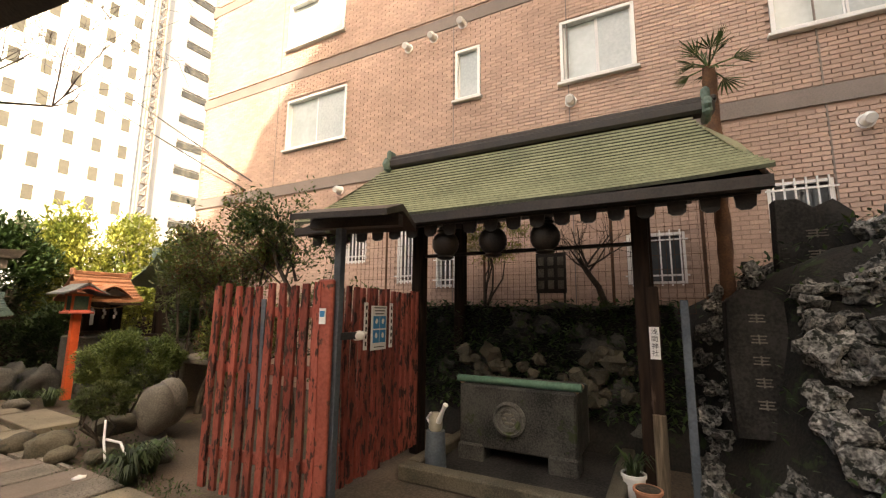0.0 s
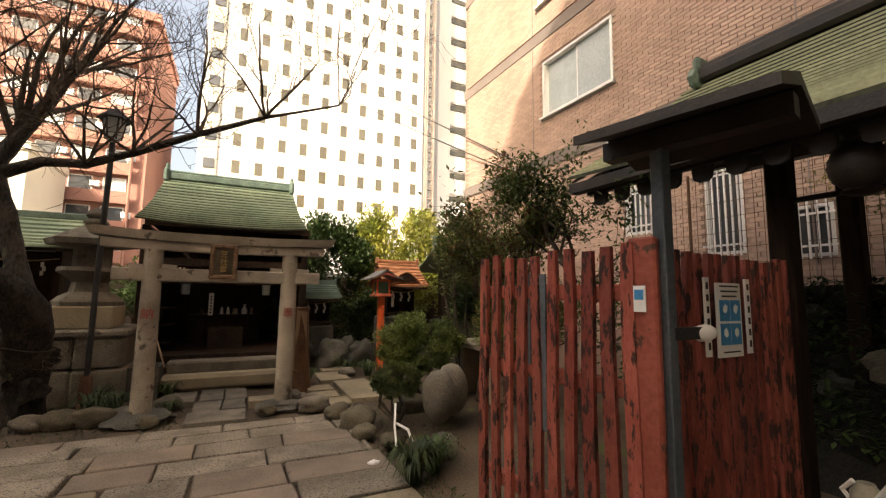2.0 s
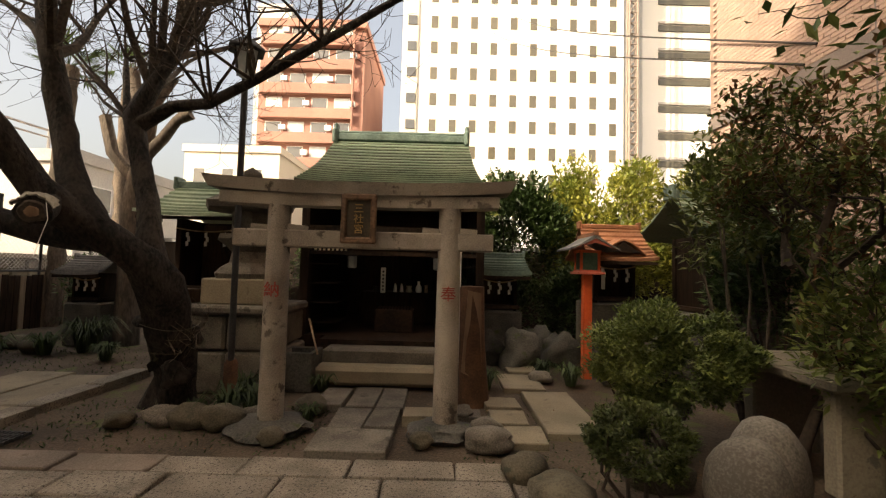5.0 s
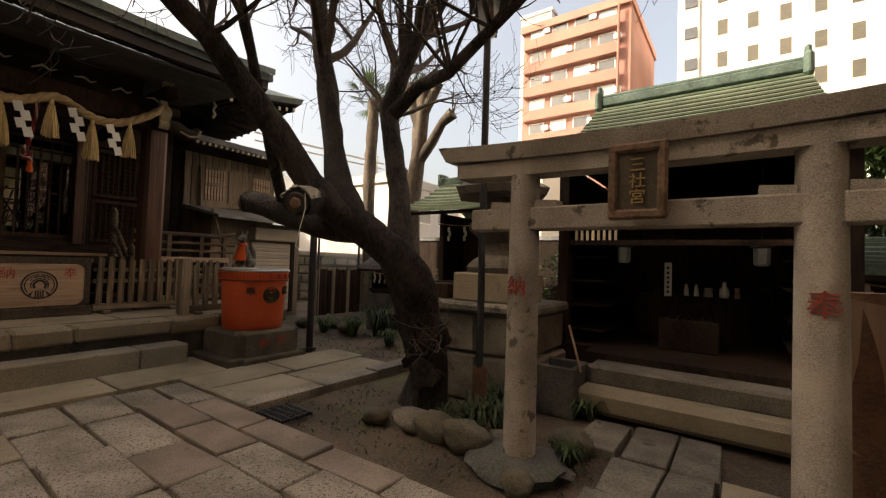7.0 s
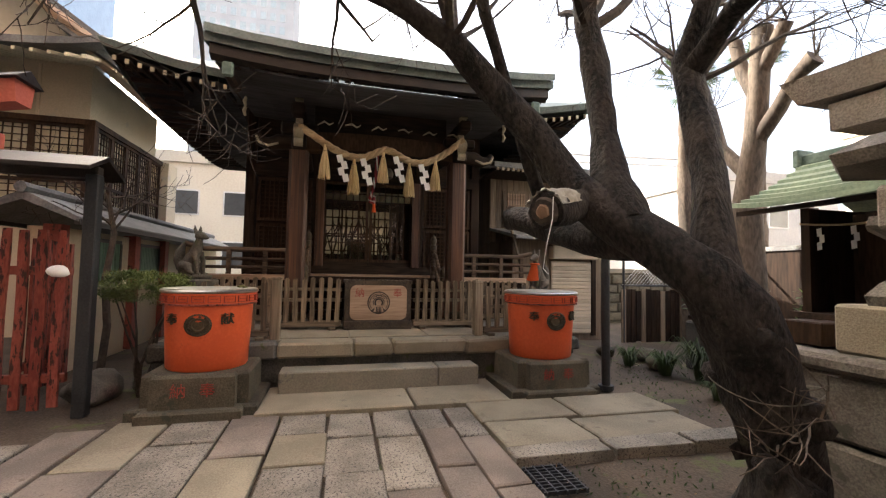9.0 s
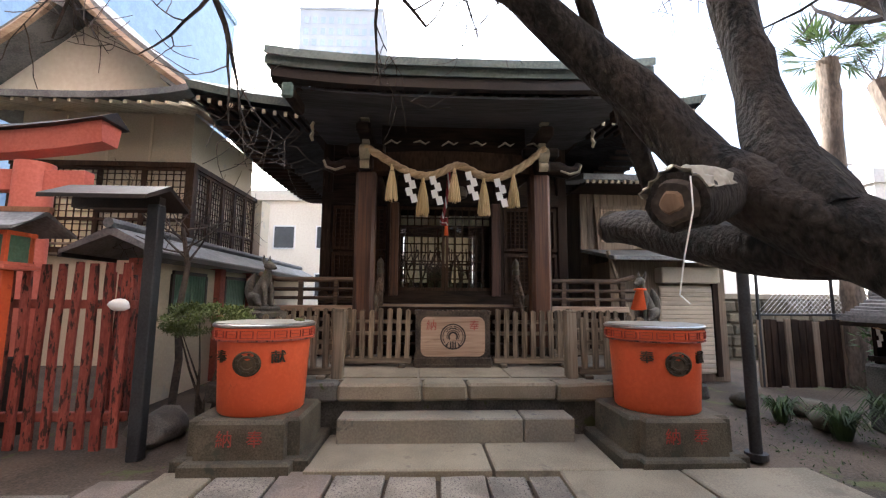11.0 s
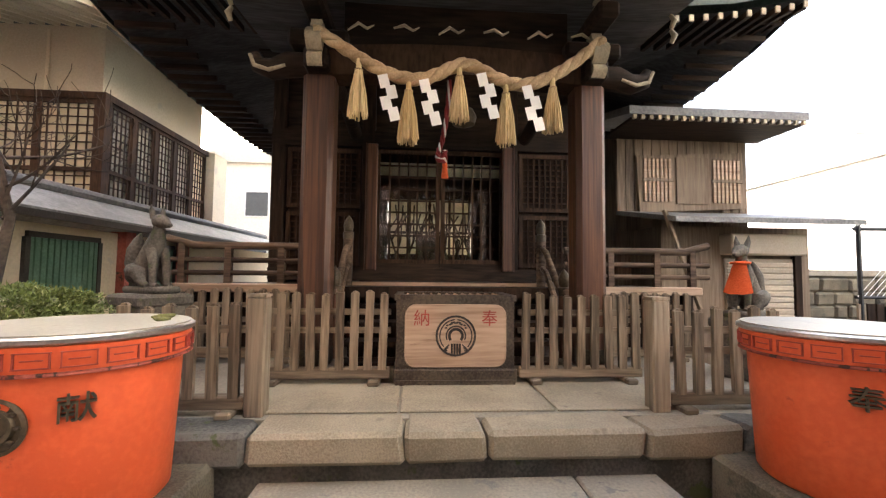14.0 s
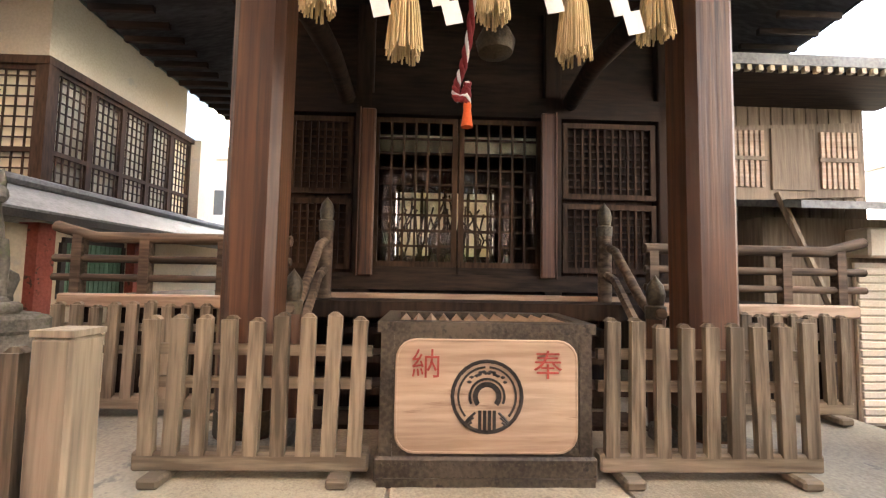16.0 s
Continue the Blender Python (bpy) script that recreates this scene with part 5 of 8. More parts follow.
def fox(cx, cy, z, bib, turn):
    """Seated stone fox on a block; one plain mesh."""
    m = pose(cx, cy, z, 0, 0, turn)
    g = Geo()

    def T(pts):
        return [tuple(m @ Vector(p)) for p in pts]
    g.box((cx, cy, z + 0.03), (0.44, 0.24, 0.06), (0, 0, turn), bev=0.015)
    g.tube(T([(-0.16, 0, 0.05), (-0.13, 0, 0.14), (-0.07, 0, 0.25), (0.0, 0, 0.36), (0.045, 0, 0.46), (0.065, 0, 0.54), (0.075, 0, 0.60)]), [0.085, 0.112, 0.10, 0.092, 0.072, 0.05, 0.045], 14)
    g.tube(T([(0.02, 0, 0.60), (0.06, 0, 0.625), (0.11, 0, 0.62), (0.155, 0, 0.605), (0.20, 0, 0.59), (0.225, 0, 0.585)]), [0.035, 0.068, 0.062, 0.042, 0.026, 0.014], 12)
    for s in (-1, 1):
        g.tube(T([(0.045, s * 0.035, 0.655), (0.035, s * 0.048, 0.71), (0.03, s * 0.055, 0.775)]), [0.030, 0.024, 0.003], 7)
        g.tube(T([(0.05, s * 0.05, 0.38), (0.095, s * 0.056, 0.26), (0.105, s * 0.056, 0.12), (0.11, s * 0.056, 0.07), (0.165, s * 0.056, 0.062)]), [0.045, 0.036, 0.028, 0.030, 0.024], 9)
        g.tube(T([(-0.15, s * 0.075, 0.12), (-0.09, s * 0.10, 0.19), (-0.01, s * 0.105, 0.17), (0.03, s * 0.10, 0.09), (0.09, s * 0.095, 0.065)]), [0.05, 0.075, 0.068, 0.035, 0.024], 9)
    g.tube(T([(-0.17, 0, 0.08), (-0.24, 0, 0.14), (-0.275, 0, 0.26), (-0.26, 0, 0.38), (-0.215, 0, 0.47), (-0.19, 0, 0.53)]), [0.035, 0.052, 0.070, 0.066, 0.040, 0.006], 10)
    solid("fox_statue", g, FOXSTONE, "seated grey stone fox guarding the hall" + (" in an orange bib" if bib else ""), "statue", smooth=60, group="guardian foxes")
    p = thing("fox_plinth", (cx, cy, PZ), "square mossy stone plinth under a fox", "plinth", "fox plinths")
    part("block", Geo().box((cx, cy, (PZ + z) / 2), (0.44, 0.44, z - PZ), (0, 0, turn), bev=0.025), FOXSTONE, p)
    part("cap", Geo().box((cx, cy, z - 0.06), (0.48, 0.48, 0.1), (0, 0, turn), bev=0.02), FOXSTONE, p)
    if bib:
        g = Geo()
        lo = []
        for i in range(5):
            u = i / 4
            w = 0.05 + 0.075 * u
            lo.append([tuple(m @ Vector((0.10 + 0.055 * u, -w, 0.53 - 0.30 * u))), tuple(m @ Vector((0.125 + 0.065 * u, -w * 0.5, 0.525 - 0.31 * u))), tuple(m @ Vector((0.13 + 0.065 * u, w * 0.5, 0.525 - 0.31 * u))), tuple(m @ Vector((0.10 + 0.055 * u, w, 0.53 - 0.30 * u))), tuple(m @ Vector((0.09 + 0.05 * u, 0, 0.525 - 0.3 * u)))])
        g.ring(lo)
        g.tube([tuple(m @ Vector((0.09 + 0.075 * math.cos(a), 0.075 * math.sin(a), 0.51))) for a in [q * math.pi / 7 for q in range(15)]], 0.014, 6)
        solid("bib", g, ORANGE, "bright orange cloth bib tied round the fox", "bib", smooth=50)


fox(-6.05, 3.30, 1.32, False, 62)
fox(-6.02, 8.76, 1.14, True, -60)

# ---- house with lattice windows, low wall and gate at the south-west ----
lh = thing("lattice_house", (-11.5, -1.8, 0), "cream plastered shrine house with dark lattice windows under a gable roof", "house")
part("wall", span((-13.5, -4.0, -0.05), (-10.0, -0.05, 5.9)), PLASTER, lh)
for x0, x1, y0, y1, zz in ((-9.99, -9.8, -4.0, 0.15, 2.42), (-9.99, -9.8, -4.0, 0.15, 4.5)):
    part("frame_beam", span((-10.02, -4.0, zz), (-9.78, 0.17, zz + 0.12)), LATTICE, lh)
    part("frame_beam", span((-13.5, -0.07, zz), (-10.02, 0.17, zz + 0.12)), LATTICE, lh)
part("corner_post", B((-9.88, 0.07, 3.5), (0.18, 0.18, 2.2)), LATTICE, lh)


def lattice_panel(parent, u0, u1, z0, z1, along, at, paper):
    nu, nz = 6, 6

    def bx(u, z, su, sz, off, th):
        return B((at + off, u, z), (th, su, sz)) if along == 'y' else B((u, at + off, z), (su, th, sz))
    d = part("lattice_screen", bx((u0 + u1) / 2, (z0 + z1) / 2, u1 - u0 - 0.04, z1 - z0 - 0.04, -0.06, 0.01), paper, parent)
    for z in (z0 + 0.03, z0 + 0.72, z1 - 0.03):
        part("rail", bx((u0 + u1) / 2, z, u1 - u0, 0.07, 0, 0.05), LATTICE, d)
    for u in (u0 + 0.025, u1 - 0.025):
        part("stile", bx(u, (z0 + z1) / 2, 0.06, z1 - z0, 0.002, 0.05), LATTICE, d)
    for i in range(1, nu):
        part("bar", bx(u0 + (u1 - u0) * i / nu, (z0 + z1) / 2, 0.020, z1 - z0 - 0.08, 0.004, 0.022), LATTICE, d)
    for j in range(1, 13):
        part("bar", bx((u0 + u1) / 2, z0 + (z1 - z0) * j / 13, u1 - u0 - 0.06, 0.020, -0.012, 0.02), LATTICE, d)


for i in range(4):
    lattice_panel(lh, -4.0 + 1.0 * i, -3.0 + 1.0 * i, 2.54, 4.5, 'y', -9.86, SHOJI)
for i in range(5):
    lattice_panel(lh, -13.45 + 0.70 * i, -12.75 + 0.70 * i, 2.54, 4.5, 'x', 0.1, SHOJI)
part("white_column", span((-14.2, -0.3, -0.05), (-13.5, 0.32, 4.6)), PLASTER, lh)
for y in (-3.0, -2.0, -1.0):
    part("plaster_batten", B((-9.985, y, 5.2), (0.03, 0.05, 1.2)), PLASTER, lh)
# gable roof: ridge runs along x, gable looks east
for s in (-1, 1):
    a = [(-8.4, -1.9, 8.1), (-15, -1.9, 8.1), (-15, -1.9 + s * 2.75, 5.7), (-8.4, -1.9 + s * 2.75, 5.7)]
    g = Geo()
    lo = []
    for i in range(7):
        u = i / 6
        y = -1.9 + s * 2.75 * u
        z = 8.1 - 2.4 * (u ** 0.8)
        lo.append([(-8.4, y, z), (-15, y, z), (-15, y, z + 0.14), (-8.4, y, z + 0.14)])
    g.ring(lo)
    part("roof", g, TILEGREY, lh, smooth=40)
    part("barge_board", Geo().tube([(-8.42, -1.9 + s * 2.75 * i / 6, 8.02 - 2.4 * ((i / 6) ** 0.8)) for i in range(7)], 0.10, 6), PANELWOOD, lh)
part("gable_wall", Geo().prism([(-9.3, -4.2, 5.9), (-9.3, 0.4, 5.9), (-9.3, -1.9, 7.9)], (-0.2, 0, 0)), CREAMWALL, lh)
part("gable_ornament", Geo().rock((-8.3, -1.9, 7.75), (0.05, 0.3, 0.35), 3, 2, 0.3), TILEGREY, lh)
g = Geo()
lo = []
for i in range(13):
    y = -4.9 + 6.0 * i / 12
    up = 0.25 * abs(2 * i / 12 - 1) ** 3
    lo.append([(-7.9, y, 5.25 + up), (-9.9, y, 5.95), (-9.9, y, 6.1), (-7.9, y, 5.38 + up)])
g.ring(lo)
part("front_eave", g, TILEGREY, lh)
for i in range(22):
    part("eave_rafter", Geo().prism([(-7.98, -4.7 + 0.26 * i, 5.2), (-7.98, -4.64 + 0.26 * i, 5.2), (-7.98, -4.64 + 0.26 * i, 5.27), (-7.98, -4.7 + 0.26 * i, 5.27)], (-1.9, 0, 0.62)), PLASTER, lh)
g = Geo()
g.prism([(-8.4, 1.1, 5.3), (-8.4, 1.1, 5.42), (-8.4, 0.1, 6.1), (-8.4, 0.1, 5.95)], (-6.4, 0, 0))
part("side_eave", g, TILEGREY, lh)
for i in range(24):
    part("eave_rafter", Geo().prism([(-8.5 - 0.26 * i, 1.06, 5.22), (-8.56 - 0.26 * i, 1.06, 5.22), (-8.56 - 0.26 * i, 1.06, 5.28), (-8.5 - 0.26 * i, 1.06, 5.28)], (0, -0.95, 0.62)), PLASTER, lh)
part("balcony_rail", Geo().tube([(-9.3, -4, 2.62), (-9.3, 0.5, 2.62), (-13.6, 0.5, 2.62)], 0.03, 6).tube([(-9.3, -4, 2.4), (-9.3, 0.5, 2.4), (-13.6, 0.5, 2.4)], 0.025, 6), GREYRAIL, lh)

lw = thing("low_wall", (-9, 1.6, 0), "roofed cream boundary wall with green slatted windows", "wall", kind="structure")
part("plaster", span((-14, 1.3, -0.05), (-6.0, 1.62, 2.0)), PLASTER, lw)
for x in (-6.0, -8.2, -9.6):
    part("red_post", B((x, 1.63, 1.0), (0.2, 0.2, 2.05)), REDRAIL, lw)
for s in (-1, 1):
    part("wall_roof", Geo().prism([(-5.6, 1.46, 2.42), (-5.6, 1.46 + s * 0.62, 2.10), (-5.6, 1.46 + s * 0.62, 2.04), (-5.6, 1.46, 2.30)], (-8.5, 0, 0)), TILEGREY, lw)
    part("roof_edge", Geo().box((-9.85, 1.46 + s * 0.6, 2.04), (8.5, 0.06, 0.07)), BLACK, lw)
part("wall_ridge", Geo().tube([(-5.55, 1.46, 2.45), (-14.1, 1.46, 2.45)], 0.07, 8), TILEGREY, lw)
for a, b in ((-7.75, -6.75), (-9.4, -8.5)):
    w = part("slatted_window", Geo().box(((a + b) / 2, 1.635, 1.88), (b - a, 0.05, 0.06)).box(((a + b) / 2, 1.635, 1.2), (b - a, 0.05, 0.06)).box((a, 1.635, 1.54), (0.06, 0.05, 0.62)).box((b, 1.635, 1.54), (0.06, 0.05, 0.62)), BLACK, lw)
    for i in range(12):
        part("slat", B((a + 0.05 + (b - a - 0.1) * i / 11, 1.632, 1.54), (0.06, 0.03, 0.62)), GREENBOARD, w)


def red_fence(a, b, n, z, hgt, label, name="red_fence", wide=0.085, lean=1.0, rails=(0.35, 1.45), bulk=None, inside=1):
    a, b = Vector(a), Vector(b)
    d = (b - a).normalized()
    nv = Vector((-d.y, d.x)) * inside
    ang = math.degrees(math.atan2(d.y, d.x))
    f = thing(name, (*((a + b) / 2), z), label, "fence")
    mid, L = (a + b) / 2, (b - a).length
    for r in rails:
        part("rail", Geo().box((mid.x + nv.x * 0.05, mid.y + nv.y * 0.05, z + r), (L, 0.06, 0.09), (0, 0, ang), bev=0.008), REDRAIL, f)
    for i in range(n):
        q = a + (b - a) * ((i + 0.5) / n)
        w = wide * random.uniform(0.88, 1.1)
        top = z + hgt + random.uniform(-0.02, 0.02)
        bot = z + random.uniform(0.03, 0.07)
        g = Geo()
        ph = random.uniform(0, 6)
        lo = []
        for k in range(9):
            u = k / 8
            zz = bot + (top - bot) * u
            wob = 0.006 * math.sin(ph + 7 * u) + 0.010 * (u - 0.5) * lean * math.sin(ph)
            hw = w / 2 * (0.82 if k == 8 else 1)
            lo.append([(q.x + d.x * (wob - hw) - nv.x * 0.016, q.y + d.y * (wob - hw) - nv.y * 0.016, zz), (q.x + d.x * (wob + hw) - nv.x * 0.016, q.y + d.y * (wob + hw) - nv.y * 0.016, zz), (q.x + d.x * (wob + hw) + nv.x * 0.016, q.y + d.y * (wob + hw) + nv.y * 0.016, zz), (q.x + d.x * (wob - hw) + nv.x * 0.016, q.y + d.y * (wob - hw) + nv.y * 0.016, zz)])
        g.ring(lo)
        part("board", g, REDPAINT, f)
    return f


random.seed(31)
red_fence((-4.42, 2.62), (-4.42, -0.6), 20, -0.03, 1.86, "dark red board gate standing open beside the path", inside=-1)
red_fence((-5.0, 1.95), (-6.0, 1.85), 7, -0.03, 1.8, "dark red board fence before the cream wall")


def gate_post(x, y, h, roof_to, label):
    p = thing("gate_post", (x, y, 0), label, "post", "roofed gate posts")
    part("post", B((x, y, h / 2 - 0.02), (0.12, 0.12, h + 0.04), bev=0.01), DARKMETAL, p)
    dx, dy = roof_to
    L = math.hypot(dx, dy)
    ang = math.degrees(math.atan2(dy, dx))
    m = pose(x, y, h, 0, 0, ang)
    g = Geo()
    for s in (-1, 1):
        q = Geo().prism([(-0.12, 0, 0.20), (-0.12, s * 0.36, 0.03), (-0.12, s * 0.36, -0.01), (-0.12, 0, 0.15)], (L + 0.24, 0, 0))
        g.add(q.v, q.f, m)
    part("roof", g, BLACK, p)
    q = Geo().box((L / 2, 0, 0.02), (L + 0.1, 0.1, 0.12))
    part("beam", Geo().add(q.v, q.f, m), BLACK, p)
    return p


gp = gate_post(-4.31, 2.84, 2.42, (0.0, -0.75), "black roofed gate post beside the red gate")
lk = Geo().rock((-4.22, 2.62, 1.42), (0.07, 0.09, 0.06), 4, 2, 0.2)
solid("lock_cover", lk, WHITE, "white plastic-wrapped lock on the gate", "lock", smooth=60)

rt = thing("red_torii", (-5.2, -1.0, 0), "faded red wooden torii over the side path", "torii gate")
for y in (0.80, -2.6):
    part("pillar", Geo().lathe([(0.21, 0), (0.20, 0.9), (0.195, 3.15)], (-5.2, y, -0.05), 20), TORIIRED, rt, smooth=40)
    part("black_foot", Geo().lathe([(0.23, 0), (0.225, 0.85), (0.20, 0.87)], (-5.2, y, -0.05), 20), BLACK, rt, smooth=40)
part("tie_beam", B((-5.2, -0.9, 2.88), (0.16, 4.7, 0.26), bev=0.01), TORIIRED, rt)
g = Geo()
lo = []
for i in range(11):
    y = -3.5 + 5.15 * i / 10
    up = 0.22 * abs(2 * i / 10 - 1) ** 2.5
    lo.append([(-5.33, y, 3.14 + up), (-5.07, y, 3.14 + up), (-5.03, y, 3.40 + up), (-5.37, y, 3.40 + up)])
g.ring(lo)
part("lintel", g, TORIIRED, rt)
g = Geo()
lo = []
for i in range(11):
    y = -3.6 + 5.3 * i / 10
    up = 0.22 * abs(2 * i / 10 - 1) ** 2.5
    lo.append([(-5.45, y, 3.41 + up), (-4.95, y, 3.41 + up), (-5.2, y, 3.56 + up)])
g.ring(lo)
part("lintel_cap", g, BLACK, rt)


def red_lantern(x, y, h, label):
    l = thing("wooden_lantern", (x, y, 0), label, "lantern", "red post lanterns")
    part("post", B((x, y, h / 2 - 0.03), (0.13, 0.13, h + 0.06), bev=0.01), VERMILION, l)
    part("tray", Geo().box((x, y, h + 0.02), (0.40, 0.40, 0.04), bev=0.008).box((x, y, h + 0.055), (0.32, 0.32, 0.03)), TORIIRED, l)
    part("box", B((x, y, h + 0.20), (0.26, 0.26, 0.26)), GREENBOARD, l)
    for sx in (-1, 1):
        for sy in (-1, 1):
            part("corner", B((x + sx * 0.13, y + sy * 0.13, h + 0.20), (0.035, 0.035, 0.28)), VERMILION, l)
    part("head_rail", B((x, y, h + 0.345), (0.32, 0.32, 0.04)), VERMILION, l)
    for s in (-1, 1):
        part("roof", Geo().prism([(x, y - 0.38, h + 0.58), (x + s * 0.20, y - 0.36, h + 0.45), (x + s * 0.36, y - 0.36, h + 0.38), (x + s * 0.36, y - 0.36, h + 0.35), (x, y - 0.38, h + 0.53)], (0, 0.74, 0)), TILEGREY, l)
    part("ridge", B((x, y, h + 0.59), (0.06, 0.8, 0.05)), OLDTILE, l)
    part("gable_board", Geo().prism([(x - 0.3, y - 0.37, h + 0.37), (x, y - 0.37, h + 0.52), (x + 0.3, y - 0.37, h + 0.37), (x, y - 0.37, h + 0.46)], (0, 0.02, 0)), REDRAIL, l)
    return l


red_lantern(-4.23, 1.49, 1.75, "red post lantern with dark panes beside the red gate")

# ---- shed and fences at the north-west ----
sh = thing("storage_shed", (-10, 10.6, 0), "weathered board storehouse with a tilted slatted window and roller shutter", "shed")
part("wall", span((-13, 8.95, -0.05), (-8.95, 11.25, 3.95)), SHEDWOOD, sh)
for i in range(15):
    part("board", B((-8.935, 9.03 + 0.153 * i, 3.1), (0.03, 0.14, 1.7)), SHEDWOOD, sh)
part("roof", Geo().prism([(-8.0, 8.7, 3.88), (-8.0, 11.5, 3.88), (-8.0, 11.5, 4.0), (-8.0, 8.7, 4.0)], (-5.4, 0, 1.3)), TILEGREY, sh)
for i in range(22):
    part("rafter_tip", B((-8.02, 8.78 + 0.126 * i, 3.84), (0.05, 0.05, 0.06)), CREAMBRASS, sh)
part("soffit", span((-8.95, 8.75, 3.81), (-8.05, 11.45, 3.85)), DARKBEAM, sh)
wn = part("slatted_window", B((-8.86, 10.2, 3.08), (0.05, 1.85, 0.95), (3, 0, 0)), SHEDWOOD, sh, "weathered slatted wooden window frame")
for k, y in enumerate((9.6, 10.8)):
    for i in range(7):
        part("slat", B((-8.82, y - 0.21 + 0.07 * i, 3.1), (0.03, 0.045, 0.72)), PANELWOOD, wn)
    part("cross_rail", B((-8.80, y, 3.1), (0.02, 0.54, 0.05)), SHEDWOOD, wn)
part("centre_board", B((-8.82, 10.2, 3.1), (0.03, 0.55, 0.78)), SHEDWOOD, wn)
part("lean_roof", Geo().prism([(-7.35, 8.95, 2.22), (-7.35, 11.6, 2.22), (-7.35, 11.6, 2.29), (-7.35, 8.95, 2.29)], (-1.6, 0, 0.3)), TILEGREY, sh)
part("lean_wall", span((-8.95, 9.2, -0.05), (-8.10, 11.5, 2.25)), SHEDWOOD, sh)
shut = part("roller_shutter", span((-8.09, 10.15, 0.1), (-8.06, 11.2, 1.78)), SHUTTER, sh, "beige roller shutter")
for i in range(19):
    part("slat", B((-8.045, 10.675, 0.16 + 0.085 * i), (0.025, 1.03, 0.07), bev=0.008), SHUTTER, shut)
part("shutter_box", B((-8.0, 10.675, 1.98), (0.3, 1.15, 0.3), bev=0.02), SHUTTER, sh)
part("side_strip", B((-8.06, 11.26, 0.95), (0.08, 0.1, 1.8)), DARKWOOD, sh)
part("prop", Geo().tube([(-7.2, 9.15, 1.1), (-7.6, 8.95, 2.4)], 0.035, 6), GREYWOOD, sh)
pf = thing("plank_fence", (-7.4, 13, 0), "dark weathered plank fence with wire mesh above", "fence")
random.seed(5)
for i in range(34):
    part("plank", B((-7.6 + 0.01 * i, 11.75 + 0.125 * i, 0.55), (0.03, 0.115, 1.2 + random.uniform(-0.05, 0.05)), (0, 0, random.uniform(-2, 2))), SHEDWOOD if i % 4 == 0 else DARKWOOD, pf)
part("rail", Geo().tube([(-7.62, 11.7, 2.2), (-7.3, 16, 2.2)], 0.03, 6).tube([(-7.62, 11.7, 1.25), (-7.3, 16, 1.25)], 0.025, 6), DARKMETAL, pf)
for y in (11.75, 13.2, 14.6, 16.0):
    part("post", Geo().tube([(-7.6, y, -0.05), (-7.6, y, 2.25)], 0.03, 6), DARKMETAL, pf)
g = Geo()
for i in range(48):
    for s in (-1, 1):
        y0 = 11.7 + 0.09 * i
        y1 = y0 + s * 0.95
        if 11.6 < y1 < 16.1:
            g.tube([(-7.6, y0, 1.25), (-7.6, y1, 2.2)], 0.004, 3)
part("wire_mesh", g, ALU, pf)
ew = thing("embankment_wall", (-11, 16, 0), "rough brown rubble wall below the railway", "wall", kind="structure")
random.seed(6)
part("core", span((-11.4, 12.4, -0.05), (-10.9, 27, 1.55)), PEDDARK, ew)
for j in range(5):
    y = 12.4
    while y < 22:
        w = random.uniform(0.3, 0.7)
        part("rubble_stone", Geo().box((-10.88, y + w / 2, 0.15 + 0.3 * j), (0.12, w - 0.02, 0.28), bev=0.04, jit=0.02), PEDDARK, ew)
        y += w
part("coping", span((-11.45, 12.4, 1.55), (-10.82, 27, 1.68)), CONCRETE, ew)

settle(mark, WEST)


# ---- stone torii and the small shrine behind it ----
to = thing("stone_torii", (0.74, 7.06, 0), "weathered granite torii with red carved letters and a wooden name tablet", "torii gate")
for x in (-0.08, 1.56):
    s = 1 if x < 0.7 else -1
    part("pillar", Geo().lathe([(0.118, 0), (0.112, 1.0), (0.105, 2.10)], (x, 7.06, 0.06), 24), TORIISTONE, to, smooth=40)
    g = Geo().rock((x, 7.04, 0.0), (0.34, 0.30, 0.09), 3 + x, 3, 0.28)
    part("foot_stone", g, DARKSTONE, to, smooth=60)
part("tie_beam", Geo().box((0.74, 7.06, 1.765), (2.47, 0.15, 0.165), bev=0.012), TORIISTONE, to)
for x in (-0.25, 0.1, 1.38, 1.74):
    part("wedge", Geo().box((x, 7.06, 1.87), (0.16, 0.12, 0.05), (0, 4, 0)), TORIISTONE, to)


def swept(z0, z1, hw, x0, x1, up, yw0, yw1, slant=0.0):
    g = Geo()
    lo = []
    n = 16
    for i in range(n + 1):
        u = 2 * i / n - 1
        lift = up * abs(u) ** 2.6
        x = (x0 + x1) / 2 + u * (x1 - x0) / 2
        lo.append([(x - u * slant * 0, 7.06 - yw0, z0 + lift), (x, 7.06 + yw0, z0 + lift), (x + u * slant, 7.06 + yw1, z1 + lift), (x + u * slant, 7.06 - yw1, z1 + lift)])
    return g.ring(lo)


part("lintel", swept(2.075, 2.185, 0, -0.62, 2.02, 0.02, 0.10, 0.105), TORIISTONE, to, smooth=30)
part("lintel_cap", swept(2.187, 2.30, 0, -0.72, 2.12, 0.05, 0.13, 0.155, 0.06), TORIISTONE, to, smooth=30)
tb = part("name_tablet", B((0.72, 6.88, 1.95), (0.23, 0.03, 0.36)), BRONZE, to, "carved dark wooden name tablet")
part("tablet_frame", Geo().box((0.72, 6.862, 2.15), (0.33, 0.05, 0.06), bev=0.015).box((0.72, 6.862, 1.75), (0.33, 0.05, 0.06), bev=0.015).box((0.585, 6.862, 1.95), (0.055, 0.05, 0.40), bev=0.015).box((0.855, 6.862, 1.95), (0.055, 0.05, 0.40), bev=0.015), TABLETWOOD, tb)
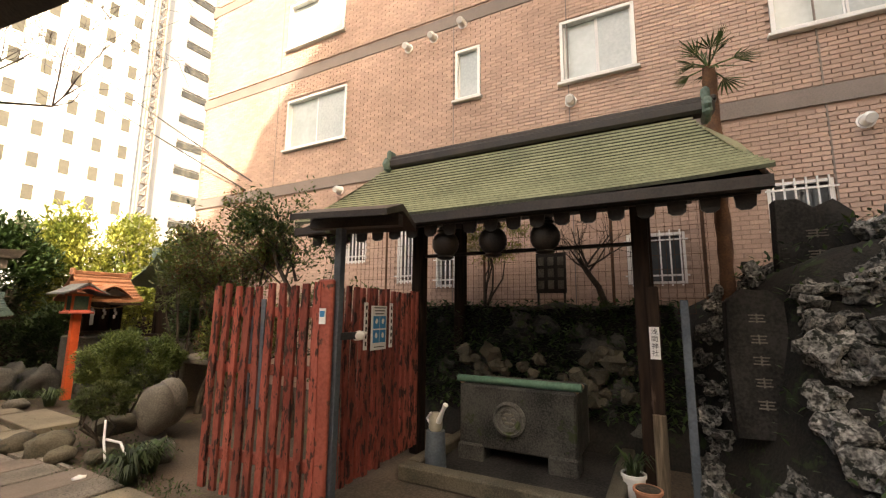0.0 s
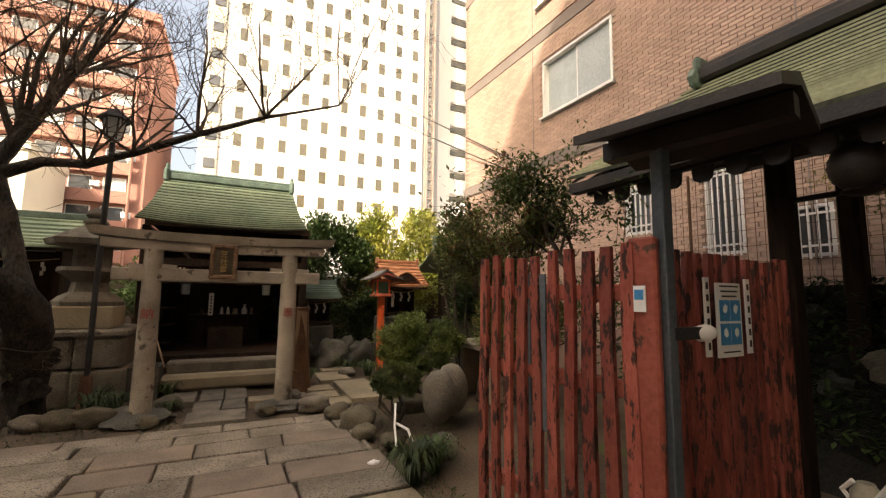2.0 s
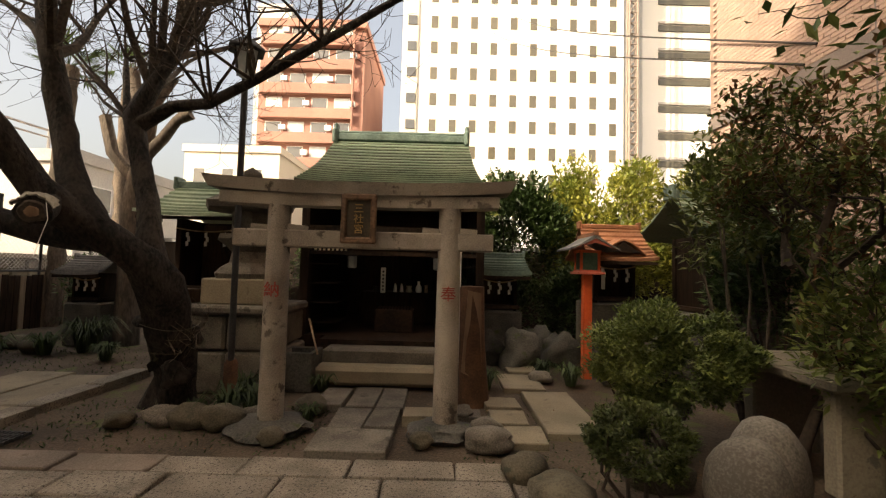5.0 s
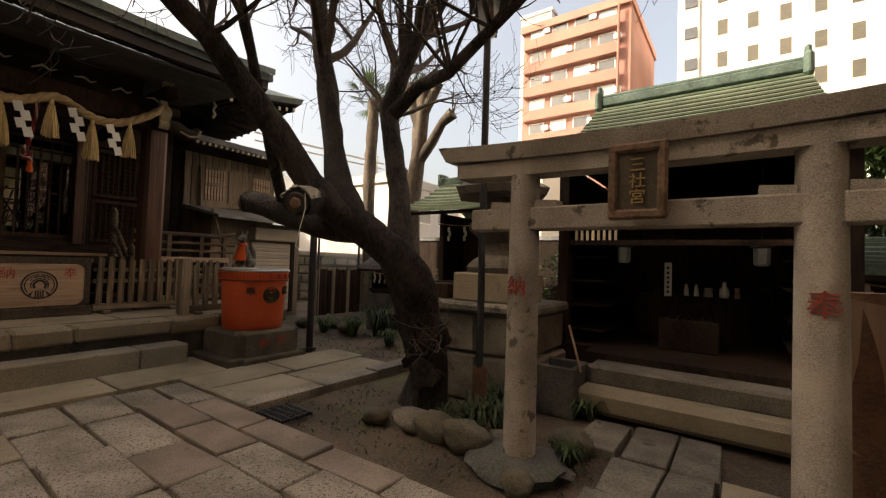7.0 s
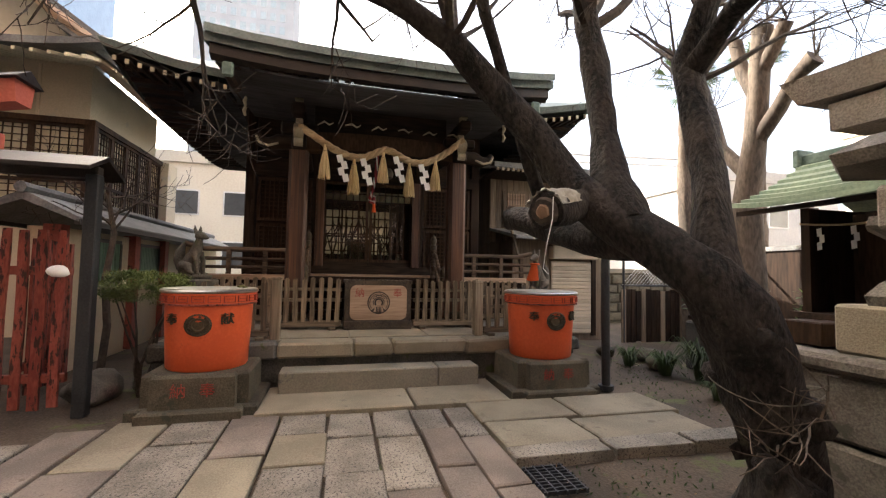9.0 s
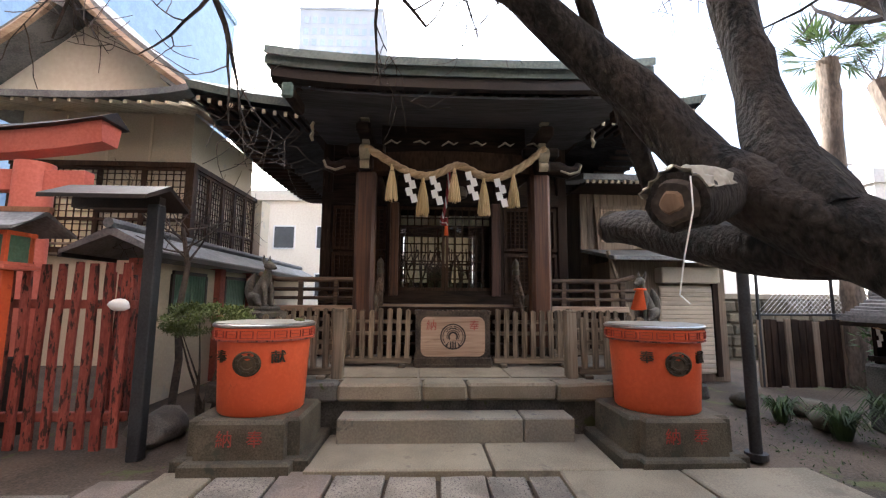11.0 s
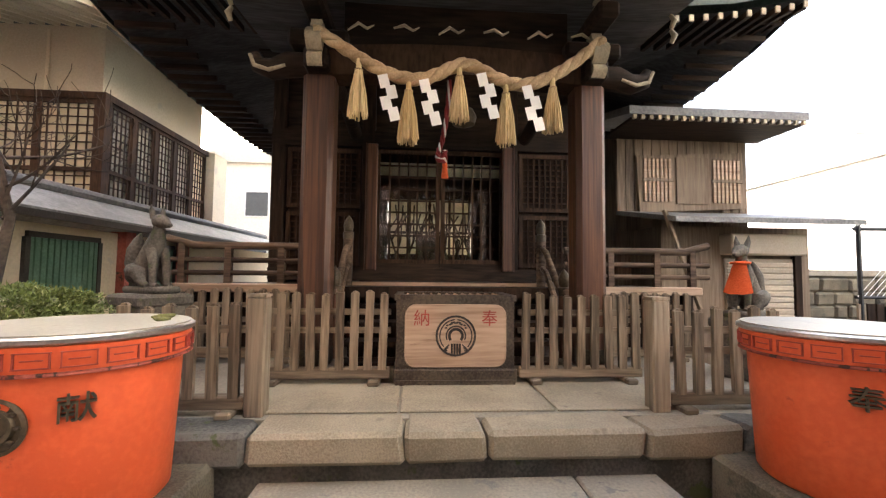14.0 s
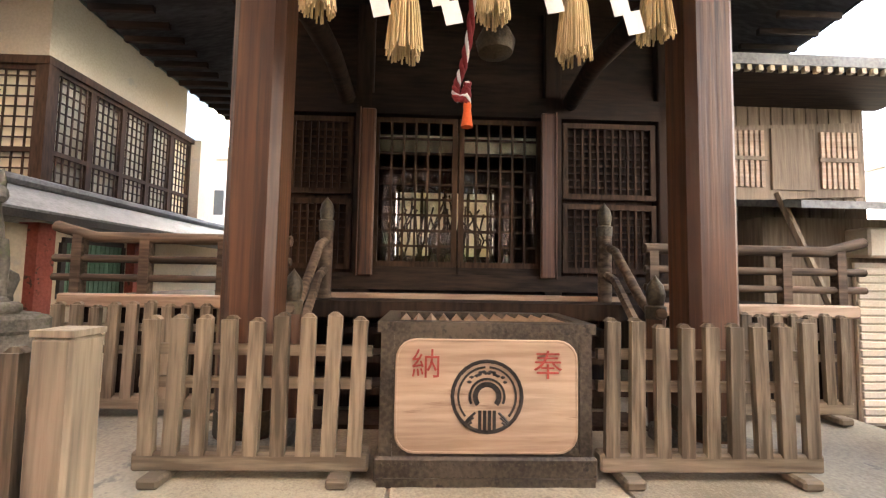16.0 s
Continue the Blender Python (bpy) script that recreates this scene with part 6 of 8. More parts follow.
text("tablet_letters", "三\n社\n宮", 0.095, pose(0.72, 6.858, 1.945, 90, 0, 0), GOLD, tb, 0.006)
text("letter", "納", 0.15, pose(-0.08, 6.948, 1.27, 90, 0, 0), REDINK, to, 0.006)
text("letter", "奉", 0.15, pose(1.56, 6.948, 1.27, 90, 0, 0), REDINK, to, 0.006)


def course_roof(parent, x0, x1, y0, z0, y1, z1, n, mat, hip=0.0, curve=0.0, lift=0.0, ax='x', lip_shade=0.0):
    """A slope laid in n overlapping courses between eave (y0,z0) and ridge (y1,z1); ax: the way the courses run."""
    for i in range(n):
        u0, u1 = i / n, (i + 1.12) / n
        lo = []
        for k in range(9):
            s = k / 8
            row = []
            for u, dz in ((u0, -0.004), (u1, 0.0), (u1, 0.008), (u0, 0.046)):
                a, b = x0 + hip * u, x1 - hip * u
                x = a + (b - a) * s
                y = y0 + (y1 - y0) * u
                z = z0 + (z1 - z0) * (u - curve * math.sin(math.pi * min(u, 1)) * 0.25) + dz + lift * abs(2 * s - 1) ** 3 * (1 - min(1, u))
                row.append((x, y, z) if ax == 'x' else (y, x, z))
            lo.append(row)
        part("roof_course", Geo().ring(lo), mat, parent)
        # thin dark strip added as the shadow under this course's lip
        if lip_shade:
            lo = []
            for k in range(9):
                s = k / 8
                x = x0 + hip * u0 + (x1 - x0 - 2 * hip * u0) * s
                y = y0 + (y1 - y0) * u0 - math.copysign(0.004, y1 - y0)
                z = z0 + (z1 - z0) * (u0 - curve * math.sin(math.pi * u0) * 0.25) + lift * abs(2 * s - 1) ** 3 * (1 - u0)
                row = [(x, y + dy, z + dz) for dy, dz in ((0, -0.004), (0.006, -0.004), (0.006, lip_shade), (0, lip_shade))]
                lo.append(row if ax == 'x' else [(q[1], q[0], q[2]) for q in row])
            part("course_seam", Geo().ring(lo), LIPSHADE, parent)


sm = thing("small_shrine", (0.74, 10.3, 0), "small dark timber shrine with a green copper roof behind the torii", "shrine")
course_roof(sm, -0.72, 2.06, 9.15, 2.72, 10.75, 3.86, 17, COPPER, hip=0.16, curve=0.35, lift=0.06, lip_shade=0.024)
course_roof(sm, -0.72, 2.06, 12.4, 2.72, 10.75, 3.86, 10, COPPER, hip=0.16, curve=0.35)
part("ridge", Geo().box((0.67, 10.75, 3.92), (2.4, 0.22, 0.14), bev=0.02).box((0.67, 10.75, 4.02), (2.5, 0.12, 0.06), bev=0.02), GREENMETAL, sm)
for x in (-0.54, 1.88):
    part("ridge_end", Geo().box((x, 10.75, 3.93), (0.10, 0.34, 0.30), bev=0.04).box((x, 10.75, 4.12), (0.07, 0.16, 0.14), bev=0.03), GREENMETAL, sm)
part("eave_board", span((-0.58, 9.18, 2.68), (2.12, 9.26, 2.78)), DARKBEAM, sm)
part("soffit", span((-0.5, 9.26, 2.70), (2.04, 12.7, 2.76)), DARKWOOD, sm)
part("gable_fill", span((-0.2, 10.55, 2.76), (1.75, 11.45, 3.2)), DARKWOOD, sm)
for x in (-0.58, 2.06):
    for y in (9.4, 11.6):
        part("post", B((x, y, 1.45), (0.12, 0.12, 2.5)), DARKWOOD, sm)
part("side_wall", span((-0.62, 9.46, 0.2), (-0.54, 12.2, 2.7)), DARKWOOD, sm)
part("side_wall", span((2.02, 9.46, 0.2), (2.10, 12.2, 2.7)), DARKWOOD, sm)
part("rear_wall", span((-0.62, 12.2, 0.2), (2.10, 12.28, 2.7)), DARKWOOD, sm)
part("head_beam", span((-0.64, 9.36, 2.02), (2.12, 9.48, 2.14)), DARKBEAM, sm)
for i in range(8):
    part("transom_slat", B((-0.44 + 0.066 * i, 9.42, 1.86), (0.03, 0.02, 0.24)), SHOJI, sm)
part("transom_rail", span((-0.56, 9.40, 1.70), (2.0, 9.46, 1.76)), DARKBEAM, sm)
for j in range(5):
    part("side_shelf", span((-0.52, 9.5, 0.65 + 0.3 * j), (-0.12, 10.3, 0.67 + 0.3 * j)), DARKWOOD, sm)
    part("side_shelf", span((1.62, 9.5, 0.65 + 0.3 * j), (2.0, 10.3, 0.67 + 0.3 * j)), DARKWOOD, sm)
part("floor", span((-0.52, 9.3, 0.3), (2.0, 12.2, 0.5)), DARKWOOD, sm)
part("altar", span((0.0, 10.8, 0.5), (1.35, 11.5, 1.08)), DARKWOOD, sm)
part("coin_box", span((0.44, 9.75, 0.5), (1.04, 10.15, 0.86), bev=0.01), DARKBEAM, sm)
part("step", Geo().box((0.78, 8.78, 0.34), (1.66, 0.34, 0.20), bev=0.03), PEDSTONE, sm)
part("step", Geo().box((0.78, 8.52, 0.14), (1.75, 0.32, 0.24), bev=0.05), TANSTONE, sm)
part("floor_edge", span((-0.2, 8.96, 0.4), (1.8, 9.3, 0.50)), DARKBEAM, sm)
for x, h, w in ((0.62, 0.16, 0.035), (0.74, 0.16, 0.035)):
    solid("small_fox_figure", Geo().tube([(x, 10.95, 1.08), (x, 10.95, 1.08 + h * 0.6), (x, 10.93, 1.08 + h)], [w, w * 0.8, w * 0.35], 8), WHITE, "small white ceramic fox figure on the altar", "figurine", smooth=60, group="altar foxes")
solid("sake_flask", Geo().lathe([(0.05, 0), (0.06, 0.04), (0.055, 0.11), (0.025, 0.15), (0.022, 0.2), (0.03, 0.21)], (1.06, 10.92, 1.08), 14), WHITE, "white ceramic sake flask on the altar", "flask", smooth=50)
for i in range(11):
    part("coin_slat", B((0.49 + 0.05 * i, 9.95, 0.875), (0.018, 0.36, 0.03)), LATTICE, sm)
for x in (0.02, 1.42):
    hl = thing("hanging_lantern", (x, 9.9, 1.9), "small hexagonal hanging lantern in the dark shrine porch", "lantern", "lanterns in the small shrine")
    part("cage", Geo().lathe([(0.05, 0), (0.075, 0.02), (0.08, 0.19), (0.05, 0.2)], (x, 9.9, 1.50), 6), FROST, hl)
    part("cap", Geo().lathe([(0.115, 0), (0.10, 0.02), (0.03, 0.07), (0.01, 0.09)], (x, 9.9, 1.70), 6), BRONZE, hl)
    part("chain", Geo().tube([(x, 9.9, 1.79), (x, 9.9, 2.71)], 0.006, 5), DARKMETAL, hl)
for k, (x, w, h) in enumerate(((0.25, 0.07, 0.10), (0.88, 0.10, 0.12), (1.2, 0.06, 0.14))):
    solid("offering_dish", Geo().lathe([(w * 0.5, 0), (w * 0.6, h * 0.3), (w * 0.4, h * 0.6), (w * 0.55, h)], (x, 10.92, 1.08), 12), (BRONZE, LIDPLATE, PANELWOOD)[k], "small offering vessel on the shrine altar", "vessel", smooth=50, group="altar vessels")
nt = thing("name_slip", (0.42, 10.7, 1.08), "white paper slip with black lettering on the altar", "paper slip")
part("slip", B((0.42, 10.72, 1.30), (0.09, 0.012, 0.46)), WHITE, nt)
for k in range(6):
    part("lettering", B((0.42, 10.711, 1.13 + 0.065 * k), (0.03, 0.004, 0.035)), BLACK, nt)


# ---- trees ----
def grow(g, p, d, r, ln, depth, rng, curl=0.35, up=0.12, minr=0.004, spread=0.75, tips=None):
    """A branch that wanders, tapers and forks into twigs."""
    p, d = Vector(p), Vector(d).normalized()
    pts, rad = [p.copy()], [r]
    n = 5
    for i in range(n):
        d = (d + Vector((rng.uniform(-1, 1), rng.uniform(-1, 1), rng.uniform(-0.7, 1))) * curl * 0.5 + Vector((0, 0, up * 0.3))).normalized()
        p = p + d * ln / n
        pts.append(p.copy())
        rad.append(max(minr * 0.7, r * (1 - 0.62 * (i + 1) / n)))
        if tips is not None and depth <= 1:
            tips.append(p.copy())
        if depth > 0 and i >= 1:
            side = d.cross(Vector((rng.uniform(-1, 1), rng.uniform(-1, 1), rng.uniform(-0.4, 1)))).normalized()
            nd = (d * (1 - spread * 0.5) + side * spread).normalized()
            if rng.random() < 0.85:
                grow(g, p, nd, max(minr, rad[-1] * 0.62), ln * rng.uniform(0.5, 0.72), depth - 1, rng, curl, up, minr, spread, tips)
    g.tube(pts, rad, 6 if r > 0.03 else 4 if r > 0.01 else 3)


rng = random.Random(8)
tree = thing("cherry_tree", (-1.4, 7.7, 0), "old leaning cherry tree with dark knotted bark and bare branches", "tree")
g = Geo()
g.tube([(-1.42, 7.74, -0.12), (-1.40, 7.70, 0.05), (-1.38, 7.66, 0.3), (-1.33, 7.55, 0.6), (-1.30, 7.44, 0.82), (-1.27, 7.30, 1.05), (-1.30, 7.18, 1.28), (-1.38, 7.08, 1.48), (-1.52, 6.95, 1.66), (-1.70, 6.80, 1.82), (-1.88, 6.66, 2.0)],
       [0.31, 0.235, 0.195, 0.19, 0.21, 0.20, 0.185, 0.172, 0.162, 0.152, 0.14], 24, wob=0.5)
for k, q in enumerate(((-1.1, 7.55, 0.75), (-1.55, 7.35, 0.95), (-1.12, 7.2, 1.15), (-1.5, 7.6, 0.5), (-1.15, 7.5, 0.35), (-1.45, 7.15, 1.25))):
    g.rock((q[0] * 0.6 - 1.3 * 0.4, q[1] * 0.6 + 7.38 * 0.4, q[2]), (0.12, 0.12, 0.13), k + 2, 3, 0.6)
part("trunk", g, BARK, tree, smooth=70)
limbs = {
    "A": ([(-1.80, 6.72, 1.92), (-1.98, 6.6, 2.12), (-2.08, 6.42, 2.4), (-2.16, 6.1, 2.78), (-2.2, 5.75, 3.15), (-2.22, 5.3, 3.42), (-2.2, 4.7, 3.52), (-2.15, 4.0, 3.5), (-2.1, 3.2, 3.35), (-2.0, 2.4, 3.3)], [0.165, 0.145, 0.13, 0.12, 0.105, 0.085, 0.065, 0.05, 0.035, 0.02]),
    "B": ([(-1.66, 6.82, 1.8), (-1.82, 6.80, 2.1), (-2.0, 6.86, 2.5), (-2.12, 6.88, 2.95), (-2.2, 6.85, 3.4), (-2.3, 6.85, 4.0), (-2.5, 6.95, 4.8)], [0.165, 0.14, 0.125, 0.115, 0.105, 0.09, 0.06]),
    "C": ([(-1.35, 7.14, 1.45), (-1.40, 7.2, 1.75), (-1.52, 7.28, 2.15), (-1.68, 7.34, 2.6), (-1.80, 7.38, 3.02), (-1.66, 7.42, 3.35), (-1.5, 7.46, 3.7), (-1.3, 7.6, 4.4)], [0.17, 0.14, 0.12, 0.11, 0.105, 0.095, 0.075, 0.05]),
    "C2": ([(-1.72, 7.38, 2.95), (-1.35, 7.3, 3.12), (-0.9, 7.2, 3.12), (-0.4, 7.05, 3.3), (0.3, 6.9, 3.62), (1.1, 6.6, 3.9), (2.0, 6.2, 4.1)], [0.09, 0.075, 0.065, 0.055, 0.045, 0.03, 0.015]),
    "stub": ([(-1.62, 6.92, 1.70), (-1.95, 6.78, 1.73), (-2.3, 6.66, 1.82), (-2.6, 6.56, 1.93), (-2.84, 6.49, 1.98)], [0.15, 0.135, 0.125, 0.115, 0.115]),
    "D": ([(-2.42, 6.62, 1.95), (-2.3, 6.42, 2.3), (-2.2, 6.22, 2.75), (-2.05, 5.95, 3.3), (-1.95, 5.75, 3.9)], [0.06, 0.055, 0.05, 0.045, 0.03]),
    "cut": ([(-1.9, 6.62, 2.0), (-1.78, 6.42, 1.92), (-1.62, 6.2, 1.86)], [0.13, 0.125, 0.12]),
    "left": ([(-1.5, 7.3, 2.0), (-2.0, 7.8, 2.7), (-2.5, 8.2, 3.3), (-2.8, 8.5, 4.2)], [0.08, 0.07, 0.055, 0.03]),
}
for k, (pts, rad) in limbs.items():
    fine_pts = [Vector(pts[0])]
    fine_rad = [rad[0]]
    for p, q, r0, r1 in zip(pts, pts[1:], rad, rad[1:]):
        for u in (0.33, 0.67, 1.0):
            fine_pts.append(Vector(p).lerp(Vector(q), u))
            fine_rad.append((r0 + (r1 - r0) * u) * (1 + 0.10 * noise.noise(fine_pts[-1] * 5.0)))
    part("limb", Geo().tube(fine_pts, [q * 0.87 for q in fine_rad], 14, wob=0.35), BARK, tree, smooth=70)
part("cut_face", Geo().tube([(-1.618, 6.196, 1.859), (-1.604, 6.174, 1.854)], [0.085, 0.072], 18, wob=0.3), TWIG, tree, "dark ringed sawn end")
part("heartwood", Geo().tube([(-1.605, 6.176, 1.855), (-1.600, 6.168, 1.853)], [0.045, 0.034], 14, wob=0.4), PINE, tree, "pale heartwood")
part("cut_face", Geo().tube([(-2.84, 6.49, 1.98), (-2.852, 6.486, 1.983)], [0.11, 0.105], 14), PALEBARK, tree, "pale sawn end")
tw = Geo()
for k, starts, rr, ln, dep in (("A", (4, 5, 6, 7, 8, 9), 0.03, 1.3, 3), ("B", (4, 5, 6), 0.05, 1.8, 3), ("C", (5, 6, 7), 0.045, 1.6, 3), ("C2", (2, 3, 4, 5, 6), 0.022, 1.2, 3), ("D", (3, 4), 0.02, 1.0, 3), ("left", (2, 3), 0.03, 1.4, 3)):
    pts = [Vector(p) for p in limbs[k][0]]
    for i in starts:
        for s in range(5):
            base = (pts[i] - pts[i - 1]).normalized()
            d = base * 0.6 + Vector((rng.uniform(-1, 1), rng.uniform(-1, 1), rng.uniform(-0.2, 1.0)))
            grow(tw, pts[i], d, min(rr, limbs[k][1][i] * 0.7), ln * rng.uniform(0.7, 1.1), dep, rng)
part("twig_spray", tw, TWIG, tree, "fine bare twigs", kind="stuff")
wr = thing("plastic_wrap", (-1.6, 6.2, 1.9), "torn white plastic and cord tied round the sawn limb", "wrap")
axis0, axis1 = Vector((-1.80, 6.45, 1.93)), Vector((-1.60, 6.17, 1.855))
along = (axis1 - axis0).normalized()
side = along.cross(Vector((0, 0, 1))).normalized()
rise = side.cross(along)
lo = []
for i in range(15):
    u = i / 14
    row = []
    for lift in (0.0, 0.006):
        for j in range(19) if not lift else range(18, -1, -1):
            a = radians(-75 + 150 * j / 18)
            r = 0.118 + lift + 0.030 * noise.noise((u * 6.0, a * 3.0, 1.0)) + 0.012 * noise.noise((u * 15.0, a * 9.0, 4.0))
            fray = 0.05 * noise.noise((a * 4.0, 2.0, 0.0))
            row.append(axis0.lerp(axis1, u * 0.8 + 0.1 + fray) + side * (math.sin(a) * r) + rise * (math.cos(a) * r))
    lo.append(row)
part("sheet", Geo().ring(lo), LIDPLATE, wr, "torn crumpled plastic sheet", smooth=50)
part("cord", Geo().tube([(-1.52, 6.2, 1.93), (-1.47, 6.17, 1.8), (-1.5, 6.15, 1.65), (-1.54, 6.15, 1.52), (-1.5, 6.16, 1.49)], 0.0028, 5), WHITE, wr, smooth=60)
tc = thing("tied_cord", (-1.3, 7.4, 0.9), "thin grey cord looped round the trunk", "cord")
part("loop", Geo().tube([(-1.30 + 0.27 * math.cos(a), 7.42 + 0.27 * math.sin(a), 0.86 + 0.03 * math.sin(2 * a)) for a in [q * math.pi / 14 for q in range(29)]], 0.004, 5), PEDSTONE, tc, smooth=60)
tw2 = Geo()
for q in range(7):
    grow(tw2, (-1.1 + 0.05 * q, 7.2, 0.6 + 0.05 * q), (0.5, -0.6, rng.uniform(-0.5, 0.8)), 0.007, 0.35, 1, rng)
part("sprig_spray", tw2, PALEBARK, tc, kind="stuff")

mark = len(scene.collection.objects)
sp = thing("prop_pole", (-4.17, 8.82, 0), "black painted iron pole propping the garden wire", "pole")
part("pole", Geo().tube([(-4.17, 8.82, -0.05), (-4.15, 8.80, 1.2), (-4.12, 8.78, 2.35)], 0.055, 12), DARKMETAL, sp, smooth=50)
part("foot", Geo().tube([(-4.17, 8.82, -0.03), (-4.17, 8.82, 0.03)], 0.1, 10), DARKMETAL, sp)

settle(mark, WEST)

pt = thing("pruned_tree", (-4.3, 11, 0), "pale pollarded tree with knobbed cut limbs", "tree")
part("trunk", Geo().tube([(-4.4, 11.0, -0.05), (-4.42, 11, 1.5), (-4.45, 11, 2.6), (-4.3, 11, 3.6), (-4.22, 11, 4.5), (-4.15, 11, 5.2)], [0.22, 0.2, 0.19, 0.16, 0.14, 0.13], 12, wob=0.2), PALEBARK, pt, smooth=60)
for pts in ([(-4.3, 11, 3.5), (-3.95, 11, 3.9), (-3.7, 11, 4.25), (-3.45, 11.0, 4.4)], [(-4.22, 11, 4.5), (-4.0, 11, 4.8), (-3.8, 11, 5.1)], [(-4.25, 11, 4.2), (-4.5, 11, 4.7), (-4.6, 11, 5.2)], [(-4.4, 11, 3.0), (-4.9, 11, 3.6), (-5.1, 11, 4.3)]):
    part("limb", Geo().tube(pts, [0.12, 0.1, 0.10, 0.13][:len(pts)], 10, wob=0.3), PALEBARK, pt, smooth=60)
tw = Geo()
for q in ((-3.45, 11, 4.42), (-3.8, 11, 5.12), (-4.15, 11, 5.22), (-4.6, 11, 5.2), (-5.1, 11, 4.3)):
    for s in range(7):
        grow(tw, q, (rng.uniform(-1, 1), rng.uniform(-1, 1), rng.uniform(0, 1)), 0.012, rng.uniform(0.3, 0.7), 1, rng)
part("twig_spray", tw, TWIG, pt, kind="stuff")


def palm(x, y, z0, z1, r, label, fr=0.75, nf=22):
    p = thing("fan_palm", (x, y, z0), label, "palm tree")
    g = Geo()
    n = 26
    g.tube([(x + 0.04 * math.sin(i * 0.3), y, z0 + (z1 - z0) * i / n) for i in range(n + 1)], [r * (1.0 + 0.12 * (i % 2)) for i in range(n + 1)], 12, wob=0.25)
    part("trunk", g, PALEBARK if r > 0.13 else RUST, p, smooth=70)
    for i in range(nf):
        a = 2 * math.pi * i / nf * 2.4
        el = rng.uniform(-0.5, 1.2)
        d = Vector((math.cos(a) * math.cos(el), math.sin(a) * math.cos(el), math.sin(el)))
        L = fr * rng.uniform(0.8, 1.1)
        g = Geo().tube([(x, y, z1), Vector((x, y, z1)) + d * L * 0.55], 0.01, 4)
        c = Vector((x, y, z1)) + d * L * 0.5
        side = d.cross(Vector((0, 0, 1))).normalized()
        for k in range(9):
            b = (k - 4) * 0.24
            dd = d * math.cos(b) + side * math.sin(b)
            g.leaf(c, dd + Vector((0, 0, -0.15)), (0, 0, 1), L * 0.6, L * 0.055)
        part("frond", g, GRASSLEAF, p)
    return p


palm(6.05, -1.0, -0.05, 4.7, 0.075, "slim fan palm against the brick wall", 0.5, 14)
palm(-7.7, 13.0, -0.05, 6.2, 0.16, "fan palm behind the bare cherry tree", 0.9, 22)
palm(-11.2, 19.4, -0.05, 9.2, 0.22, "tall palm beside the railway", 1.1, 22)


def bush(x, y, z, rx, ry, rz, n, mat, label, name="bush", leaf=0.06, trunk=None, seed=1, group="", shell=0.55, clumps=44, clump=(0.22, 0.42)):
    """Stems and a crown of many single leaves in uneven clumps."""
    r = random.Random(seed)
    b = thing(name, (x, y, 0), label, "bush", group)
    heads = []
    for i in range(clumps):
        v = Vector((r.gauss(0, 1), r.gauss(0, 1), r.gauss(0.15, 0.9))).normalized()
        k = r.uniform(shell, 0.95)
        heads.append((Vector((x + v.x * rx * k, y + v.y * ry * k, z + v.z * rz * k)), r.uniform(*clump)))
    g = Geo()
    for i in range(n):
        c, cr = r.choice(heads)
        v = Vector((r.gauss(0, 1), r.gauss(0, 1), r.gauss(0, 1))).normalized() * (r.random() ** 0.4)
        p = c + Vector((v.x * rx * cr, v.y * ry * cr, v.z * rz * cr))
        out = (p - Vector((x, y, z - rz * 0.4)))
        d = out.normalized() * 0.6 + Vector((r.uniform(-1, 1), r.uniform(-1, 1), r.uniform(-0.6, 0.8)))
        g.leaf(p, d, (r.uniform(-0.5, 0.5), r.uniform(-0.5, 0.5), 1), leaf * r.uniform(0.7, 1.35), leaf * r.uniform(0.32, 0.5))
    part("crown", g, mat, b)
    base = Vector(trunk or (x, y, -0.05))
    for i in range(6):
        c = heads[i][0]
        m1 = base + (c - base) * 0.55 + Vector((r.uniform(-0.12, 0.12), r.uniform(-0.12, 0.12), 0.0))
        m0 = base + (m1 - base) * 0.5 + Vector((r.uniform(-0.06, 0.06), r.uniform(-0.06, 0.06), 0.0))
        part("stem", Geo().tube([base, m0, m1, c], [0.02, 0.017, 0.012, 0.005], 5), TWIG, b)
    return b


bush(3.45, 6.67, 0.82, 0.66, 0.62, 0.44, 26000, LEAFMID, "rounded evergreen azalea bush with olive leaves", leaf=0.05, seed=3, shell=0.72, clumps=110, clump=(0.14, 0.26))
bush(2.72, 5.62, 0.50, 0.31, 0.31, 0.22, 9000, LEAFMID, "small clipped round shrub on thin stems", leaf=0.036, seed=4, shell=0.72, clumps=90, clump=(0.14, 0.26))
bush(-5.0, 2.80, 1.24, 0.50, 0.48, 0.20, 12000, LEAFMID, "flat clipped cloud-pruned shrub on a twisting trunk", leaf=0.036, seed=5, trunk=(-5.05, 2.75, -0.05), shell=0.7, clumps=110, clump=(0.14, 0.26))
